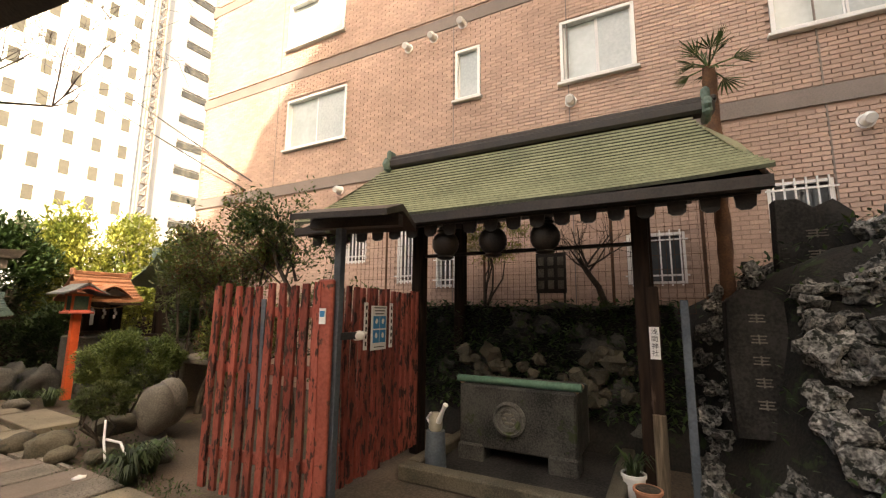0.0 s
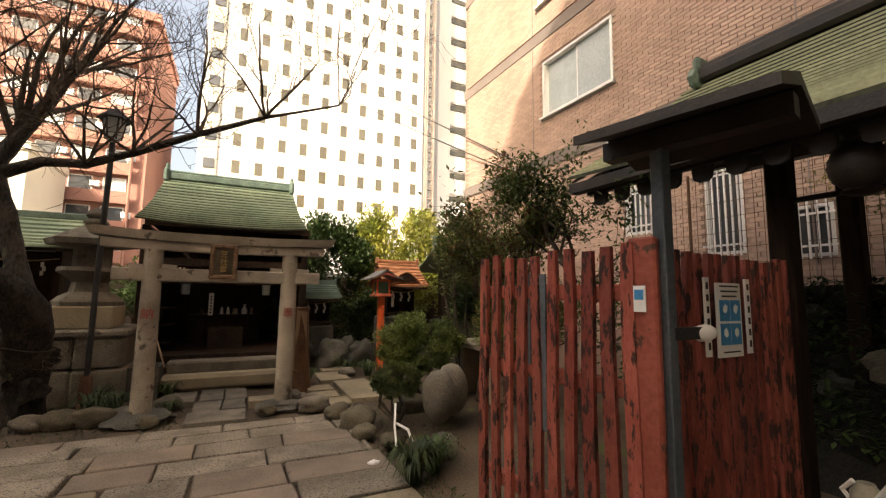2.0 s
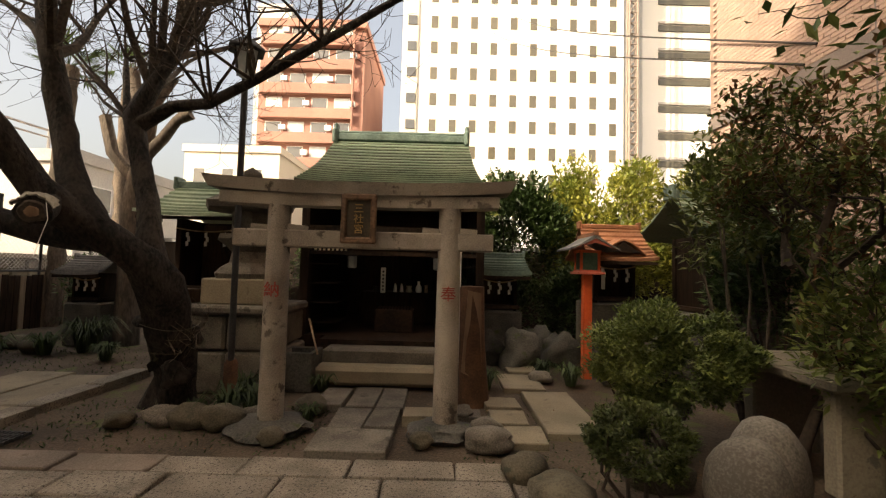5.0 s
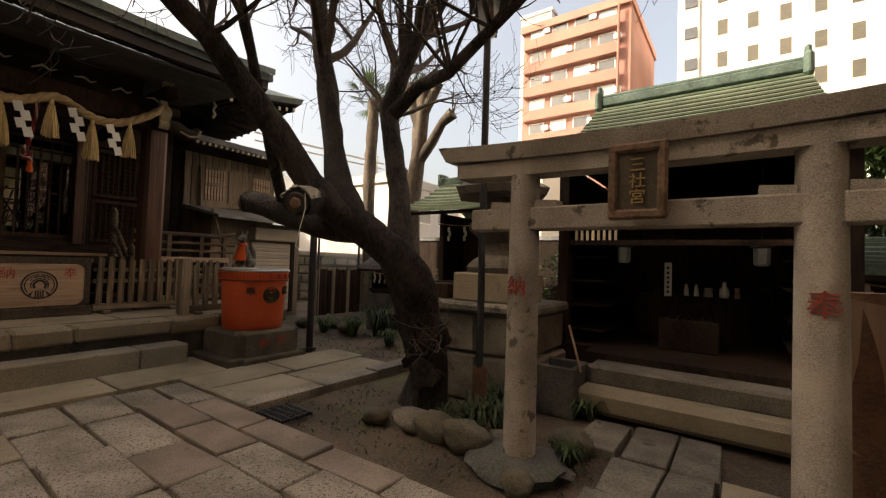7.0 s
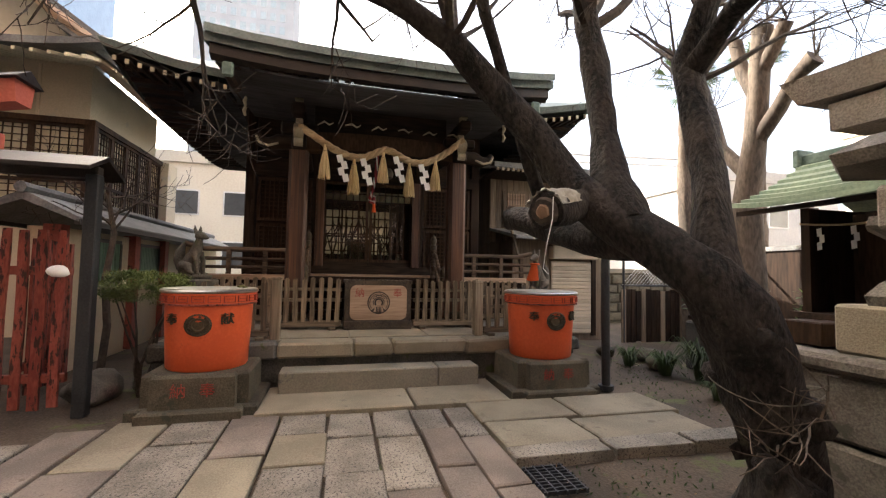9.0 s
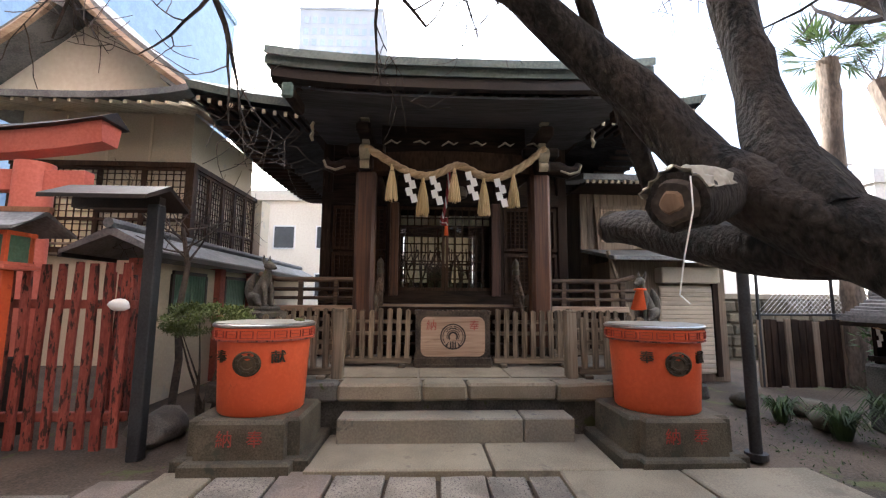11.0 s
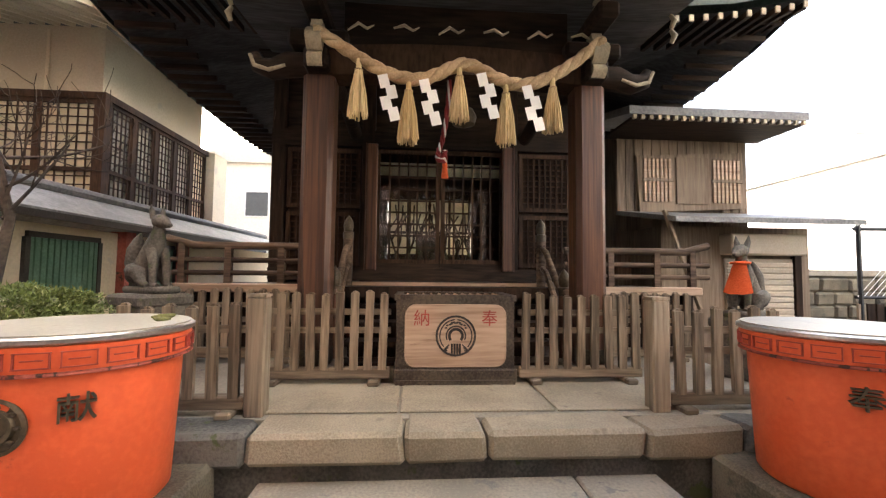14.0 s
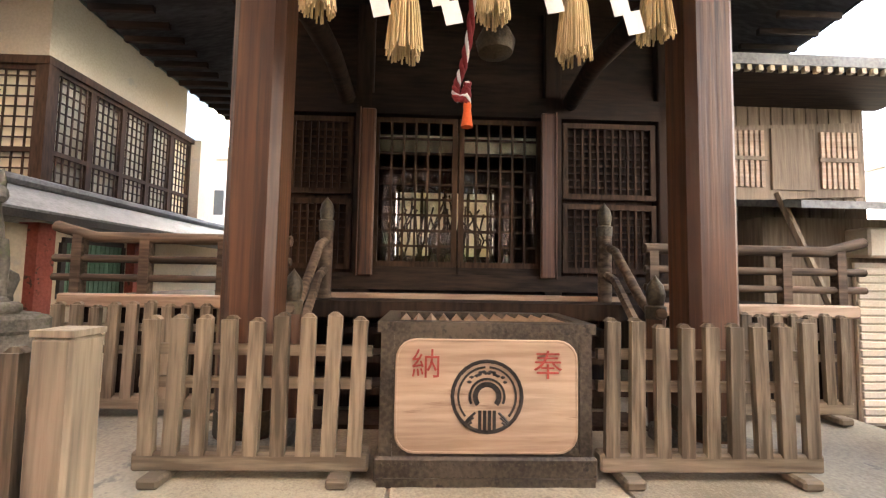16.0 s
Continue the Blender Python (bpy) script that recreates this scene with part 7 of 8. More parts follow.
def leafy(x, y, stems, n, leaf, mats, label, seed, name="camellia"):
    """A small broadleaf tree: forking stems with leaves sprouting along the outer twigs."""
    r = random.Random(seed)
    b = thing(name, (x, y, 0), label, "tree")
    tips = []
    for d, rad, ln, p in stems:
        g = Geo()
        grow(g, p, d, rad, ln, 3, r, 0.45, 0.15, 0.003, 0.8, tips)
        part("stem", g, TWIG, b, smooth=60)
    for k, m in enumerate(mats):
        g = Geo()
        for i in range(n // len(mats)):
            t = r.choice(tips)
            p = t + Vector((r.gauss(0, 0.07), r.gauss(0, 0.07), r.gauss(0, 0.06)))
            d = Vector((r.uniform(-1, 1), r.uniform(-1, 1), r.uniform(-0.4, 0.9)))
            g.leaf(p, d, (r.uniform(-0.6, 0.6), r.uniform(-0.6, 0.6), 1), leaf * r.uniform(0.7, 1.3), leaf * r.uniform(0.3, 0.45))
        part("foliage", g, m, b)
    return b


leafy(4.25, 6.4, [((0.1, 0.2, 0.8), 0.04, 0.8, (4.3, 6.45, 1.6)), ((0.0, -0.5, 0.8), 0.035, 0.85, (4.3, 6.2, 1.6)), ((0.1, 0.6, 0.7), 0.03, 0.75, (4.3, 6.4, 1.6)), ((0.1, -0.8, 0.7), 0.03, 0.85, (4.3, 6.0, 1.6)), ((0, 0, 1), 0.05, 1.4, (4.3, 6.35, -0.05))], 6500, 0.08, (LEAFMID, LEAFMID, LEAFRUST), "loose camellia tree with olive leaves on crooked stems", 6)
leafy(4.2, 4.15, [((0.0, 0.05, 1), 0.055, 1.9, (4.2, 4.1, -0.05)), ((-0.05, 0.4, 1), 0.042, 0.9, (4.2, 4.15, 1.7)), ((0.1, 0.9, 0.5), 0.028, 0.7, (4.2, 4.2, 2.2)), ((0.1, 0.2, 1), 0.028, 0.7, (4.2, 4.15, 2.0))], 3800, 0.075, (LEAFMID, LEAF), "dark-stemmed tree with sparse leaves beside the wash house", 7, "small_tree")
leafy(4.2, 5.2, [((0.05, -0.2, 0.9), 0.03, 0.85, (4.25, 5.2, 1.6)), ((0.1, 0.5, 0.9), 0.03, 0.85, (4.25, 5.3, 1.6)), ((0.0, 0.1, 1), 0.035, 1.4, (4.25, 5.25, -0.05))], 6400, 0.08, (LEAFMID, LEAFMID, LEAFRUST), "crooked camellia with olive and rusty young leaves", 26)
bush(4.5, 7.4, 2.3, 0.7, 0.7, 0.7, 2600, LEAFMID, "tall loose camellia with olive leaves", name="camellia", leaf=0.10, seed=16, trunk=(4.5, 7.2, -0.05), shell=0.3)
bush(6.1, 2.02, 2.68, 0.26, 0.66, 0.36, 4200, LEAFGOLD, "umbrella-shaped shrub with yellow-green leaves over bare stems", leaf=0.045, seed=9, trunk=(6.1, 2.12, 1.6))
bush(3.05, 12.6, 2.35, 1.2, 0.7, 1.45, 12000, LEAF, "dark evergreen tree behind the small shrine", name="hedge_tree", leaf=0.15, seed=10, trunk=(3.05, 12.6, -0.05))
bush(5.3, 13.0, 2.5, 1.7, 0.8, 1.7, 16000, LEAFGOLD, "sunlit yellow-green evergreen hedge tree", name="hedge_tree", leaf=0.14, seed=11, trunk=(5.3, 13.0, -0.05))
bush(7.6, 12.9, 2.3, 1.4, 0.8, 1.6, 9000, LEAFGOLD, "sunlit yellow-green evergreen hedge tree", name="hedge_tree", leaf=0.14, seed=12, trunk=(7.6, 12.9, -0.05))
bush(5.6, 8.2, 1.5, 0.8, 0.7, 0.8, 5000, LEAF, "dark laurel bush before the brick building", leaf=0.12, seed=13)
bush(2.6, 11.9, 0.8, 1.0, 0.4, 0.9, 5000, LEAF, "dark shrubs behind the tiny shrine", leaf=0.12, seed=18)
bush(4.4, 11.8, 0.9, 1.0, 0.4, 0.9, 5000, LEAF, "dark shrubs behind the orange-roofed shrine", leaf=0.12, seed=19)
bush(-4.0, 13.6, 0.9, 1.6, 0.5, 0.9, 5000, LEAF, "dark shrubs along the added screen wall", leaf=0.13, seed=20)
bush(-0.6, 13.2, 1.6, 1.6, 0.5, 1.0, 5000, LEAF, "dark hedge behind the small shrine", leaf=0.14, seed=14)
bush(4.7, 5.9, 1.2, 0.55, 0.7, 0.7, 4000, LEAFMID, "olive evergreen shrub behind the red fence", leaf=0.09, seed=15)
bush(-6.4, 12.8, 1.0, 0.6, 0.9, 0.7, 1600, LEAF, "dark shrub by the plank fence", leaf=0.12, seed=17)
mark = len(scene.collection.objects)
bt = thing("bare_plum", (6.0, 0.6, 1.7), "small twisted bare plum tree on the bank", "tree")
g = Geo()
g.tube([(6.0, 0.45, 1.65), (6.0, 0.55, 1.95), (5.98, 0.68, 2.15), (6.0, 0.8, 2.35)], [0.05, 0.042, 0.035, 0.025], 8, wob=0.3)
part("trunk", g, TWIG, bt)
g = Geo()
for q in range(8):
    grow(g, (6.0, 0.68, 2.15 + 0.04 * (q % 4)), (rng.uniform(-0.3, 0.3), rng.uniform(-1, 1), rng.uniform(0, 1)), 0.016, 0.6, 2, rng)
part("twig_spray", g, TWIG, bt, "bare crooked twigs", kind="stuff")
settle(mark, EAST)
mark = len(scene.collection.objects)
bp = thing("bare_shrub", (-5.6, 2.45, 0), "bare twisting small tree beside the cream wall", "tree")
g = Geo()
g.tube([(-5.6, 2.4, -0.05), (-5.62, 2.45, 0.7), (-5.6, 2.4, 1.3), (-5.66, 2.45, 1.9), (-5.6, 2.38, 2.4)], [0.05, 0.045, 0.04, 0.035, 0.025], 8, wob=0.25)
part("trunk", g, TWIG, bp)
for q in range(9):
    g = Geo()
    grow(g, (-5.63, 2.42, 1.9 + 0.06 * q), (rng.uniform(-0.5, 0.8), rng.uniform(-1, 1), rng.uniform(0, 1)), 0.016, 0.75, 2, rng)
    part("branch", g, TWIG, bp)
settle(mark, WEST)


def tuft(x, y, n, ln, label, seed, mat=GRASSLEAF, wd=0.016, z=-0.03):
    r = random.Random(seed)
    g = Geo()
    for i in range(n):
        a = r.uniform(0, 6.28)
        l = ln * r.uniform(0.6, 1.1)
        d = Vector((math.cos(a), math.sin(a), 0))
        b = Vector((x, y, z)) + d * r.uniform(0, ln * 0.2)
        s = Vector((-d.y, d.x, 0)) * wd * r.uniform(0.6, 1.2)
        k = r.uniform(0.3, 0.75)
        pts = [b, b + d * l * 0.25 * k + Vector((0, 0, l * 0.5)), b + d * l * 0.65 * k + Vector((0, 0, l * 0.72)), b + d * l * 1.1 * k + Vector((0, 0, l * 0.62 * (1.3 - k)))]
        v = []
        for j, p in enumerate(pts):
            w = (1, 0.9, 0.6, 0.05)[j]
            v += [p - s * w, p + s * w]
        g.add(v, [(0, 1, 3, 2), (2, 3, 5, 4), (4, 5, 7, 6)])
    return solid("grass_tuft", g, mat, label, "plant", group="strap-leaved tufts")


for k, (x, y, n, ln) in enumerate(((2.35, 4.15, 150, 0.42), (2.6, 4.3, 100, 0.36), (-0.62, 7.35, 90, 0.40), (-0.45, 7.5, 90, 0.38), (-0.75, 7.95, 70, 0.4), (-3.68, 9.62, 130, 0.36), (-4.5, 10.25, 160, 0.75), (-4.9, 9.9, 90, 0.45), (-5.6, 9.8, 80, 0.4), (0.05, 8.35, 60, 0.3), (2.1, 8.6, 90, 0.35), (3.3, 8.9, 120, 0.36), (3.0, 9.3, 80, 0.34), (3.9, 9.0, 60, 0.3), (0.2, 7.3, 50, 0.22), (-0.95, 7.35, 40, 0.22), (3.9, -1.6, 60, 0.3))):
    tuft(x, y, n, ln, "dark green strap-leaved grass clump on bare soil", 40 + k)
gr = Geo()
r_ = random.Random(77)
for i in range(2600):
    x, y = r_.choice(((r_.uniform(-2.4, 0.4), r_.uniform(6.5, 7.7)), (r_.uniform(1.7, 3.2), r_.uniform(4.6, 7.6)), (r_.uniform(-6, -2.4), r_.uniform(8.8, 10.6)), (r_.uniform(2.0, 2.6), r_.uniform(3.4, 5.0))))
    gr.leaf((x, y, -0.035), (r_.uniform(-1, 1), r_.uniform(-1, 1), r_.uniform(0.2, 1.2)), (r_.uniform(-1, 1), r_.uniform(-1, 1), 0.4), r_.uniform(0.02, 0.06), 0.014)
solid("weeds", gr, GRASSLEAF, "low weeds and fallen leaves on the soil", "weeds", kind="stuff")

# loose stones along the beds
r_ = random.Random(9)
for k, (x, y, s) in enumerate(((-1.12, 7.12, 0.16), (-0.85, 7.1, 0.17), (-0.56, 7.08, 0.18), (-0.3, 7.25, 0.12), (0.15, 7.55, 0.14), (-1.45, 7.0, 0.14), (1.95, 7.05, 0.14), (2.15, 6.2, 0.16), (2.3, 5.75, 0.24), (1.95, 6.75, 0.18), (2.25, 5.35, 0.14), (3.45, 7.6, 0.16), (2.9, 9.0, 0.14), (1.75, 8.35, 0.16), (3.1, 6.2, 0.2), (2.85, 4.6, 0.16), (2.45, 5.0, 0.14), (-5.3, 10.1, 0.2), (-5.0, 10.9, 0.18), (-5.9, 10.4, 0.22), (-6.4, 9.9, 0.16), (-5.0, 2.35, 0.28), (-4.85, 3.05, 0.2), (-5.4, 2.8, 0.22), (1.7, 7.45, 0.13), (1.35, 6.75, 0.1), (0.05, 6.75, 0.1))):
    solid("garden_stone", Geo().rock((x, y, s * 0.3), (s * r_.uniform(0.9, 1.3), s * r_.uniform(0.8, 1.1), s * r_.uniform(0.55, 0.8)), k, 3, 0.22), PEDDARK if k % 3 else PEDSTONE, "rounded grey stone edging the planting bed", "stone", smooth=60, group="edging stones")
for k, (x, y, z, s) in enumerate(((3.12, 5.28, 0.36, 0.235), (3.42, 5.55, 0.36, 0.25))):
    solid("round_stone", Geo().rock((x, y, z), (s * 0.85, s * 0.85, s * 1.35), k + 5, 3, 0.05), PEDSTONE, "large smooth egg-shaped stone standing in the bed", "stone", smooth=60, group="standing stones")
solid("white_tray", Geo().rock((2.13, 4.58, 0.0), (0.06, 0.045, 0.03), 2, 2, 0.3), WHITE, "crumpled white plastic scrap on the ground", "scrap", smooth=60)
hs = thing("garden_hose", (2.5, 5.0, 0), "bent white plastic pipe in the bed", "hose")
part("pipe", Geo().tube([(2.52, 5.1, 0.38), (2.46, 4.95, 0.2), (2.45, 4.85, 0.02)], 0.012, 6).tube([(2.5, 5.0, 0.2), (2.56, 4.82, 0.18), (2.6, 4.7, 0.0)], 0.014, 6), WHITE, hs, smooth=60)

# ---- lamp post, stone lantern, trough, log ----
lp = thing("lamp_post", (-0.78, 7.68, 0), "black iron lamp post with a lantern head", "lamp post")
part("post", Geo().tube([(-0.80, 7.72, -0.05), (-0.78, 7.66, 1.5), (-0.74, 7.58, 3.55)], 0.034, 10), DARKMETAL, lp, smooth=50)
part("sleeve", Geo().tube([(-0.80, 7.72, -0.05), (-0.80, 7.72, 0.42), (-0.80, 7.72, 0.46)], [0.075, 0.072, 0.05], 12), RUST, lp, smooth=50)
lc = (-0.74, 7.58, 3.55)
part("cage", Geo().lathe([(0.03, 0), (0.09, 0.05), (0.13, 0.30), (0.135, 0.32)], lc, 6), FROST, lp)
for k in range(6):
    a = k * math.pi / 3
    part("cage_bar", Geo().tube([(lc[0] + 0.09 * math.cos(a), lc[1] + 0.09 * math.sin(a), lc[2] + 0.04), (lc[0] + 0.138 * math.cos(a), lc[1] + 0.138 * math.sin(a), lc[2] + 0.33)], 0.011, 4), DARKMETAL, lp)
part("hood", Geo().lathe([(0.21, 0.32), (0.20, 0.345), (0.08, 0.45), (0.03, 0.47), (0.0, 0.54)], lc, 6), DARKMETAL, lp)

sl_ = thing("stone_lantern", (-1.05, 8.5, 0), "tall tiered stone lantern on a masonry base", "stone lantern")
for k, (z0, z1, h) in enumerate(((-0.05, 0.46, 0.62), (0.46, 0.9, 0.58))):
    for a, b in ((-0.62, 0.0), (0.0, 0.62)):
        part("base_block", Geo().box((-1.08 + (a + b) / 2 * h / 0.62, 8.65, (z0 + z1) / 2), ((b - a) * h / 0.62 - 0.012, 1.1, z1 - z0 - 0.012), bev=0.03, jit=0.008), PEDSTONE, sl_)
part("slab", B((-1.08, 8.65, 0.955), (1.24, 1.2, 0.11), bev=0.03), PEDSTONE, sl_)
part("carved_block", B((-1.08, 8.6, 1.17), (0.78, 0.78, 0.32), bev=0.02), TANSTONE, sl_)
part("lotus", Geo().lathe([(0.42, 0), (0.44, 0.06), (0.36, 0.14), (0.25, 0.2), (0.22, 0.34), (0.3, 0.42), (0.42, 0.5), (0.4, 0.56)], (-1.08, 8.6, 1.33), 6), PEDSTONE, sl_)
part("firebox", Geo().lathe([(0.24, 0), (0.24, 0.3)], (-1.08, 8.6, 1.89), 6), PEDSTONE, sl_)
part("roof", Geo().lathe([(0.2, 0), (0.56, 0.02), (0.60, 0.10), (0.42, 0.2), (0.2, 0.30), (0.14, 0.34)], (-1.08, 8.6, 2.19), 6), PEDSTONE, sl_)
part("finial", Geo().lathe([(0.10, 0), (0.16, 0.03), (0.15, 0.07), (0.09, 0.09), (0.13, 0.14), (0.12, 0.2), (0.02, 0.27), (0.0, 0.28)], (-1.08, 8.6, 2.53), 14), PEDSTONE, sl_, smooth=50)
ob_ = thing("offering_stand", (-1.5, 8.0, 0), "small wooden offering box on a stone shelf", "box")
part("shelf", B((-1.72, 8.4, 0.96), (0.36, 0.34, 0.10), bev=0.015), PEDSTONE, ob_)
part("support", B((-1.72, 8.42, 0.43), (0.26, 0.24, 0.96), bev=0.02), PEDSTONE, ob_)
part("box", B((-1.72, 8.4, 1.10), (0.26, 0.22, 0.17), bev=0.01), LATTICE, ob_)
th = thing("stone_trough", (-0.3, 8.5, 0), "dark square stone trough with a wooden dipper", "trough")
part("rim", Geo().box((-0.3, 8.28, 0.2), (0.46, 0.06, 0.48), bev=0.01).box((-0.3, 8.68, 0.2), (0.46, 0.06, 0.48), bev=0.01).box((-0.50, 8.48, 0.2), (0.06, 0.34, 0.48), bev=0.01).box((-0.10, 8.48, 0.2), (0.06, 0.34, 0.48), bev=0.01).box((-0.3, 8.48, 0.12), (0.34, 0.34, 0.3)), DARKSTONE, th)
part("dipper", Geo().tube([(-0.02, 8.30, 0.42), (-0.16, 8.36, 0.85)], 0.012, 6), PANELWOOD, th)
lg = thing("old_log_post", (1.88, 8.0, 0), "weathered split log standing beside the torii", "log")
part("log", Geo().tube([(1.90, 8.02, -0.05), (1.88, 8.0, 0.2), (1.86, 8.0, 0.7), (1.85, 8.0, 1.32)], [0.19, 0.165, 0.155, 0.15], 12, wob=0.2), RUST, lg, smooth=60)
part("split_face", Geo().prism([(1.74, 7.86, 0.35), (1.88, 7.835, 0.3), (1.97, 7.86, 0.42), (1.95, 7.85, 1.25), (1.80, 7.845, 1.28)], (0, 0.05, 0)), PINE, lg)
solid("thin_rod", Geo().tube([(1.70, 7.95, -0.03), (1.71, 7.95, 1.75)], 0.012, 6), ALU, "thin grey metal rod beside the log", "rod")


def mini_shrine(x, y, z, w, roofmat, label, base=True, facing_y=-1, h=1.0, rise=0.46):
    s = thing("mini_shrine", (x, y, 0), label, "shrine", "small side shrines")
    if base:
        part("plinth", Geo().box((x, y, z / 2 - 0.02), (w * 1.05, w * 0.95, z + 0.04), bev=0.03), DARKSTONE, s)
    bh = 0.85 * h * w
    for sx in (-1, 1):
        for sy in (-1, 1):
            part("post", B((x + sx * w * 0.38, y + sy * w * 0.3, z + bh / 2), (0.07 * w, 0.07 * w, bh)), DARKWOOD, s)
    part("rear_wall", B((x, y + w * 0.32, z + bh / 2), (w * 0.8, 0.03, bh)), DARKWOOD, s)
    for sx in (-1, 1):
        part("side_wall", B((x + sx * w * 0.39, y, z + bh / 2), (0.03, w * 0.6, bh)), DARKWOOD, s)
    part("floor", B((x, y, z + 0.06), (w * 0.95, w * 0.8, 0.06)), DARKBEAM, s)
    part("door", B((x, y + w * 0.1, z + bh / 2), (w * 0.6, 0.03, bh * 0.9)), LATTICE, s)
    rw = w * 1.35
    for sgn, n in ((-1, 8), (1, 4)):
        course_roof(s, x - rw / 2, x + rw / 2, y + sgn * w * 0.78, z + bh - 0.02, y, z + bh + rise * w, n, roofmat, hip=0.06 * w, curve=0.35, lift=0.04 * w)
    part("ridge", B((x, y, z + bh + (rise + 0.03) * w), (rw * 0.92, 0.11 * w, 0.1 * w), bev=0.015), GREENMETAL if roofmat is COPPER else roofmat, s)
    for sx in (-1, 1):
        part("ridge_end", B((x + sx * rw * 0.46, y, z + bh + (rise + 0.05) * w), (0.06 * w, 0.2 * w, 0.17 * w), bev=0.015), GREENMETAL if roofmat is COPPER else roofmat, s)
    part("eave_board", B((x, y - w * 0.74, z + bh - 0.05), (rw * 0.96, 0.04, 0.05)), DARKBEAM, s)
    part("rope", Geo().tube([(x - w * 0.4 + w * 0.8 * i / 8, y - w * 0.36, z + bh * 0.86 - 0.05 * math.sin(math.pi * i / 8)) for i in range(9)], 0.012, 6), ROPE, s)
    for k in (-0.24, 0, 0.24):
        g = Geo()
        for q in range(3):
            dx = 0.012 * (1 if q % 2 else -1)
            g.prism([(x + k * w + dx - 0.022, y - w * 0.37, z + bh * 0.8 - 0.07 * q), (x + k * w + dx + 0.022, y - w * 0.37, z + bh * 0.8 + 0.01 - 0.07 * q), (x + k * w + dx + 0.026, y - w * 0.37, z + bh * 0.8 - 0.07 - 0.07 * q), (x + k * w + dx - 0.018, y - w * 0.37, z + bh * 0.8 - 0.08 - 0.07 * q)], (0, 0.004, 0))
        part("paper_streamer", g, WHITE, s)
    return s


mini_shrine(-2.32, 10.25, 1.05, 1.25, COPPER, "dark side shrine with a pale green copper roof", h=1.12)
mini_shrine(2.48, 10.5, 0.85, 0.72, GREENMETAL, "tiny dark shrine on a mossy stone plinth")
osr = mini_shrine(4.34, 10.25, 1.05, 0.82, OLDTILE, "small shrine with an orange shingled roof behind the red lantern", rise=0.68)
for s in (-1, 1):
    part("gable_slope", Geo().ring([[(4.34 + s * (0.34 * u), 9.60 + d, 2.08 - 0.24 * u ** 1.5 - dz) for d, dz in ((0, 0), (0.5, -0.02), (0.5, 0.03), (0, 0.03))] for u in (0, 0.25, 0.5, 0.75, 1.0)]), OLDTILE, osr)
part("gable_board", Geo().prism([(4.08, 9.62, 1.86), (4.60, 9.62, 1.86), (4.34, 9.62, 2.03)], (0, 0.03, 0)), DARKBEAM, osr)
part("votive_strip", B((4.10, 9.85, 1.42), (0.06, 0.01, 0.30)), WHITE, osr)
mini_shrine(6.0, 9.75, 0.95, 1.4, COPPER, "grey-green roofed side shrine half hidden by camellias")
mini_shrine(-5.0, 10.95, 0.75, 0.62, TILEGREY, "small stone-roofed shrine on a block beside the pole")
red_lantern(3.69, 9.42, 1.50, "bright red post lantern with a little gabled roof")
bk = thing("stone_bench", (4.7, 6.4, 0), "low pale stone bench slab between shrubs", "bench")
part("slab", B((4.6, 6.5, 0.78), (0.9, 1.2, 0.09), bev=0.02), CONCRETE, bk)
for y in (6.1, 6.9):
    part("leg", B((4.6, y, 0.36), (0.6, 0.14, 0.78), bev=0.02), CONCRETE, bk)
for k, (x, y) in enumerate(((2.4, 10.2), (2.75, 9.9), (3.2, 10.6), (1.95, 10.3), (4.3, 9.9), (5.0, 9.8), (3.5, 10.1))):
    solid("garden_rock", Geo().rock((x, y, 0.2), (0.3, 0.26, 0.34), k + 60, 3, 0.35), DARKSTONE, "dark jagged rock under the side shrines", "rock", smooth=50, group="rocks under the side shrines")
solid("blue_bowl", Geo().lathe([(0.1, 0), (0.19, 0.06), (0.2, 0.08), (0.17, 0.07), (0.09, 0.02)], (3.95, 9.1, 0.18), 16), BLUESTEEL, "blue glazed water bowl on a stone", "bowl", smooth=50)
solid("bowl_stone", Geo().rock((3.95, 9.1, 0.06), (0.22, 0.2, 0.14), 5, 2, 0.2), DARKSTONE, "flat stone under a bowl", "stone", smooth=50)

# ---- wash house, basin and bank ----
mark = len(scene.collection.objects)
wh = thing("wash_house", (4.9, 1.3, 0), "open-sided water pavilion with a yellow-green copper roof", "pavilion")
course_roof(wh, -1.02, 3.82, 3.62, 2.62, 4.86, 3.66, 20, YCOPPER, hip=0.42, curve=0.28, lift=0.05, ax='y', lip_shade=0.026)
course_roof(wh, -1.02, 3.82, 5.75, 3.12, 4.86, 3.66, 6, YCOPPER, hip=0.42, ax='y')
for s, y0, y1 in ((1, 3.82, 3.40), (-1, -1.02, -0.60)):
    part("end_slope", Geo().prism([(3.64, y0, 2.62), (4.86, y0, 3.30), (5.74, y0, 3.12), (4.86, y1, 3.64)], (0, -s * 0.03, 0.03)), YCOPPER, wh)
part("ridge", Geo().box((4.86, 1.25, 3.74), (0.20, 4.15, 0.14), bev=0.03).box((4.86, 1.25, 3.83), (0.12, 4.2, 0.07), bev=0.02), BLACK, wh)
for y in (3.25, -0.75):
    part("ridge_end", Geo().box((4.86, y, 3.72), (0.32, 0.09, 0.20), bev=0.03).box((4.86, y, 3.88), (0.18, 0.08, 0.16), bev=0.03).tube([(4.76, y, 3.66), (4.70, y, 3.72), (4.74, y, 3.78)], 0.04, 8), GREENMETAL, wh)
part("eave_edge", span((3.60, -1.0, 2.52), (3.70, 3.80, 2.61)), BLACK, wh)
part("eave_edge", span((5.68, -1.0, 3.04), (5.76, 3.80, 3.11)), BLACK, wh)
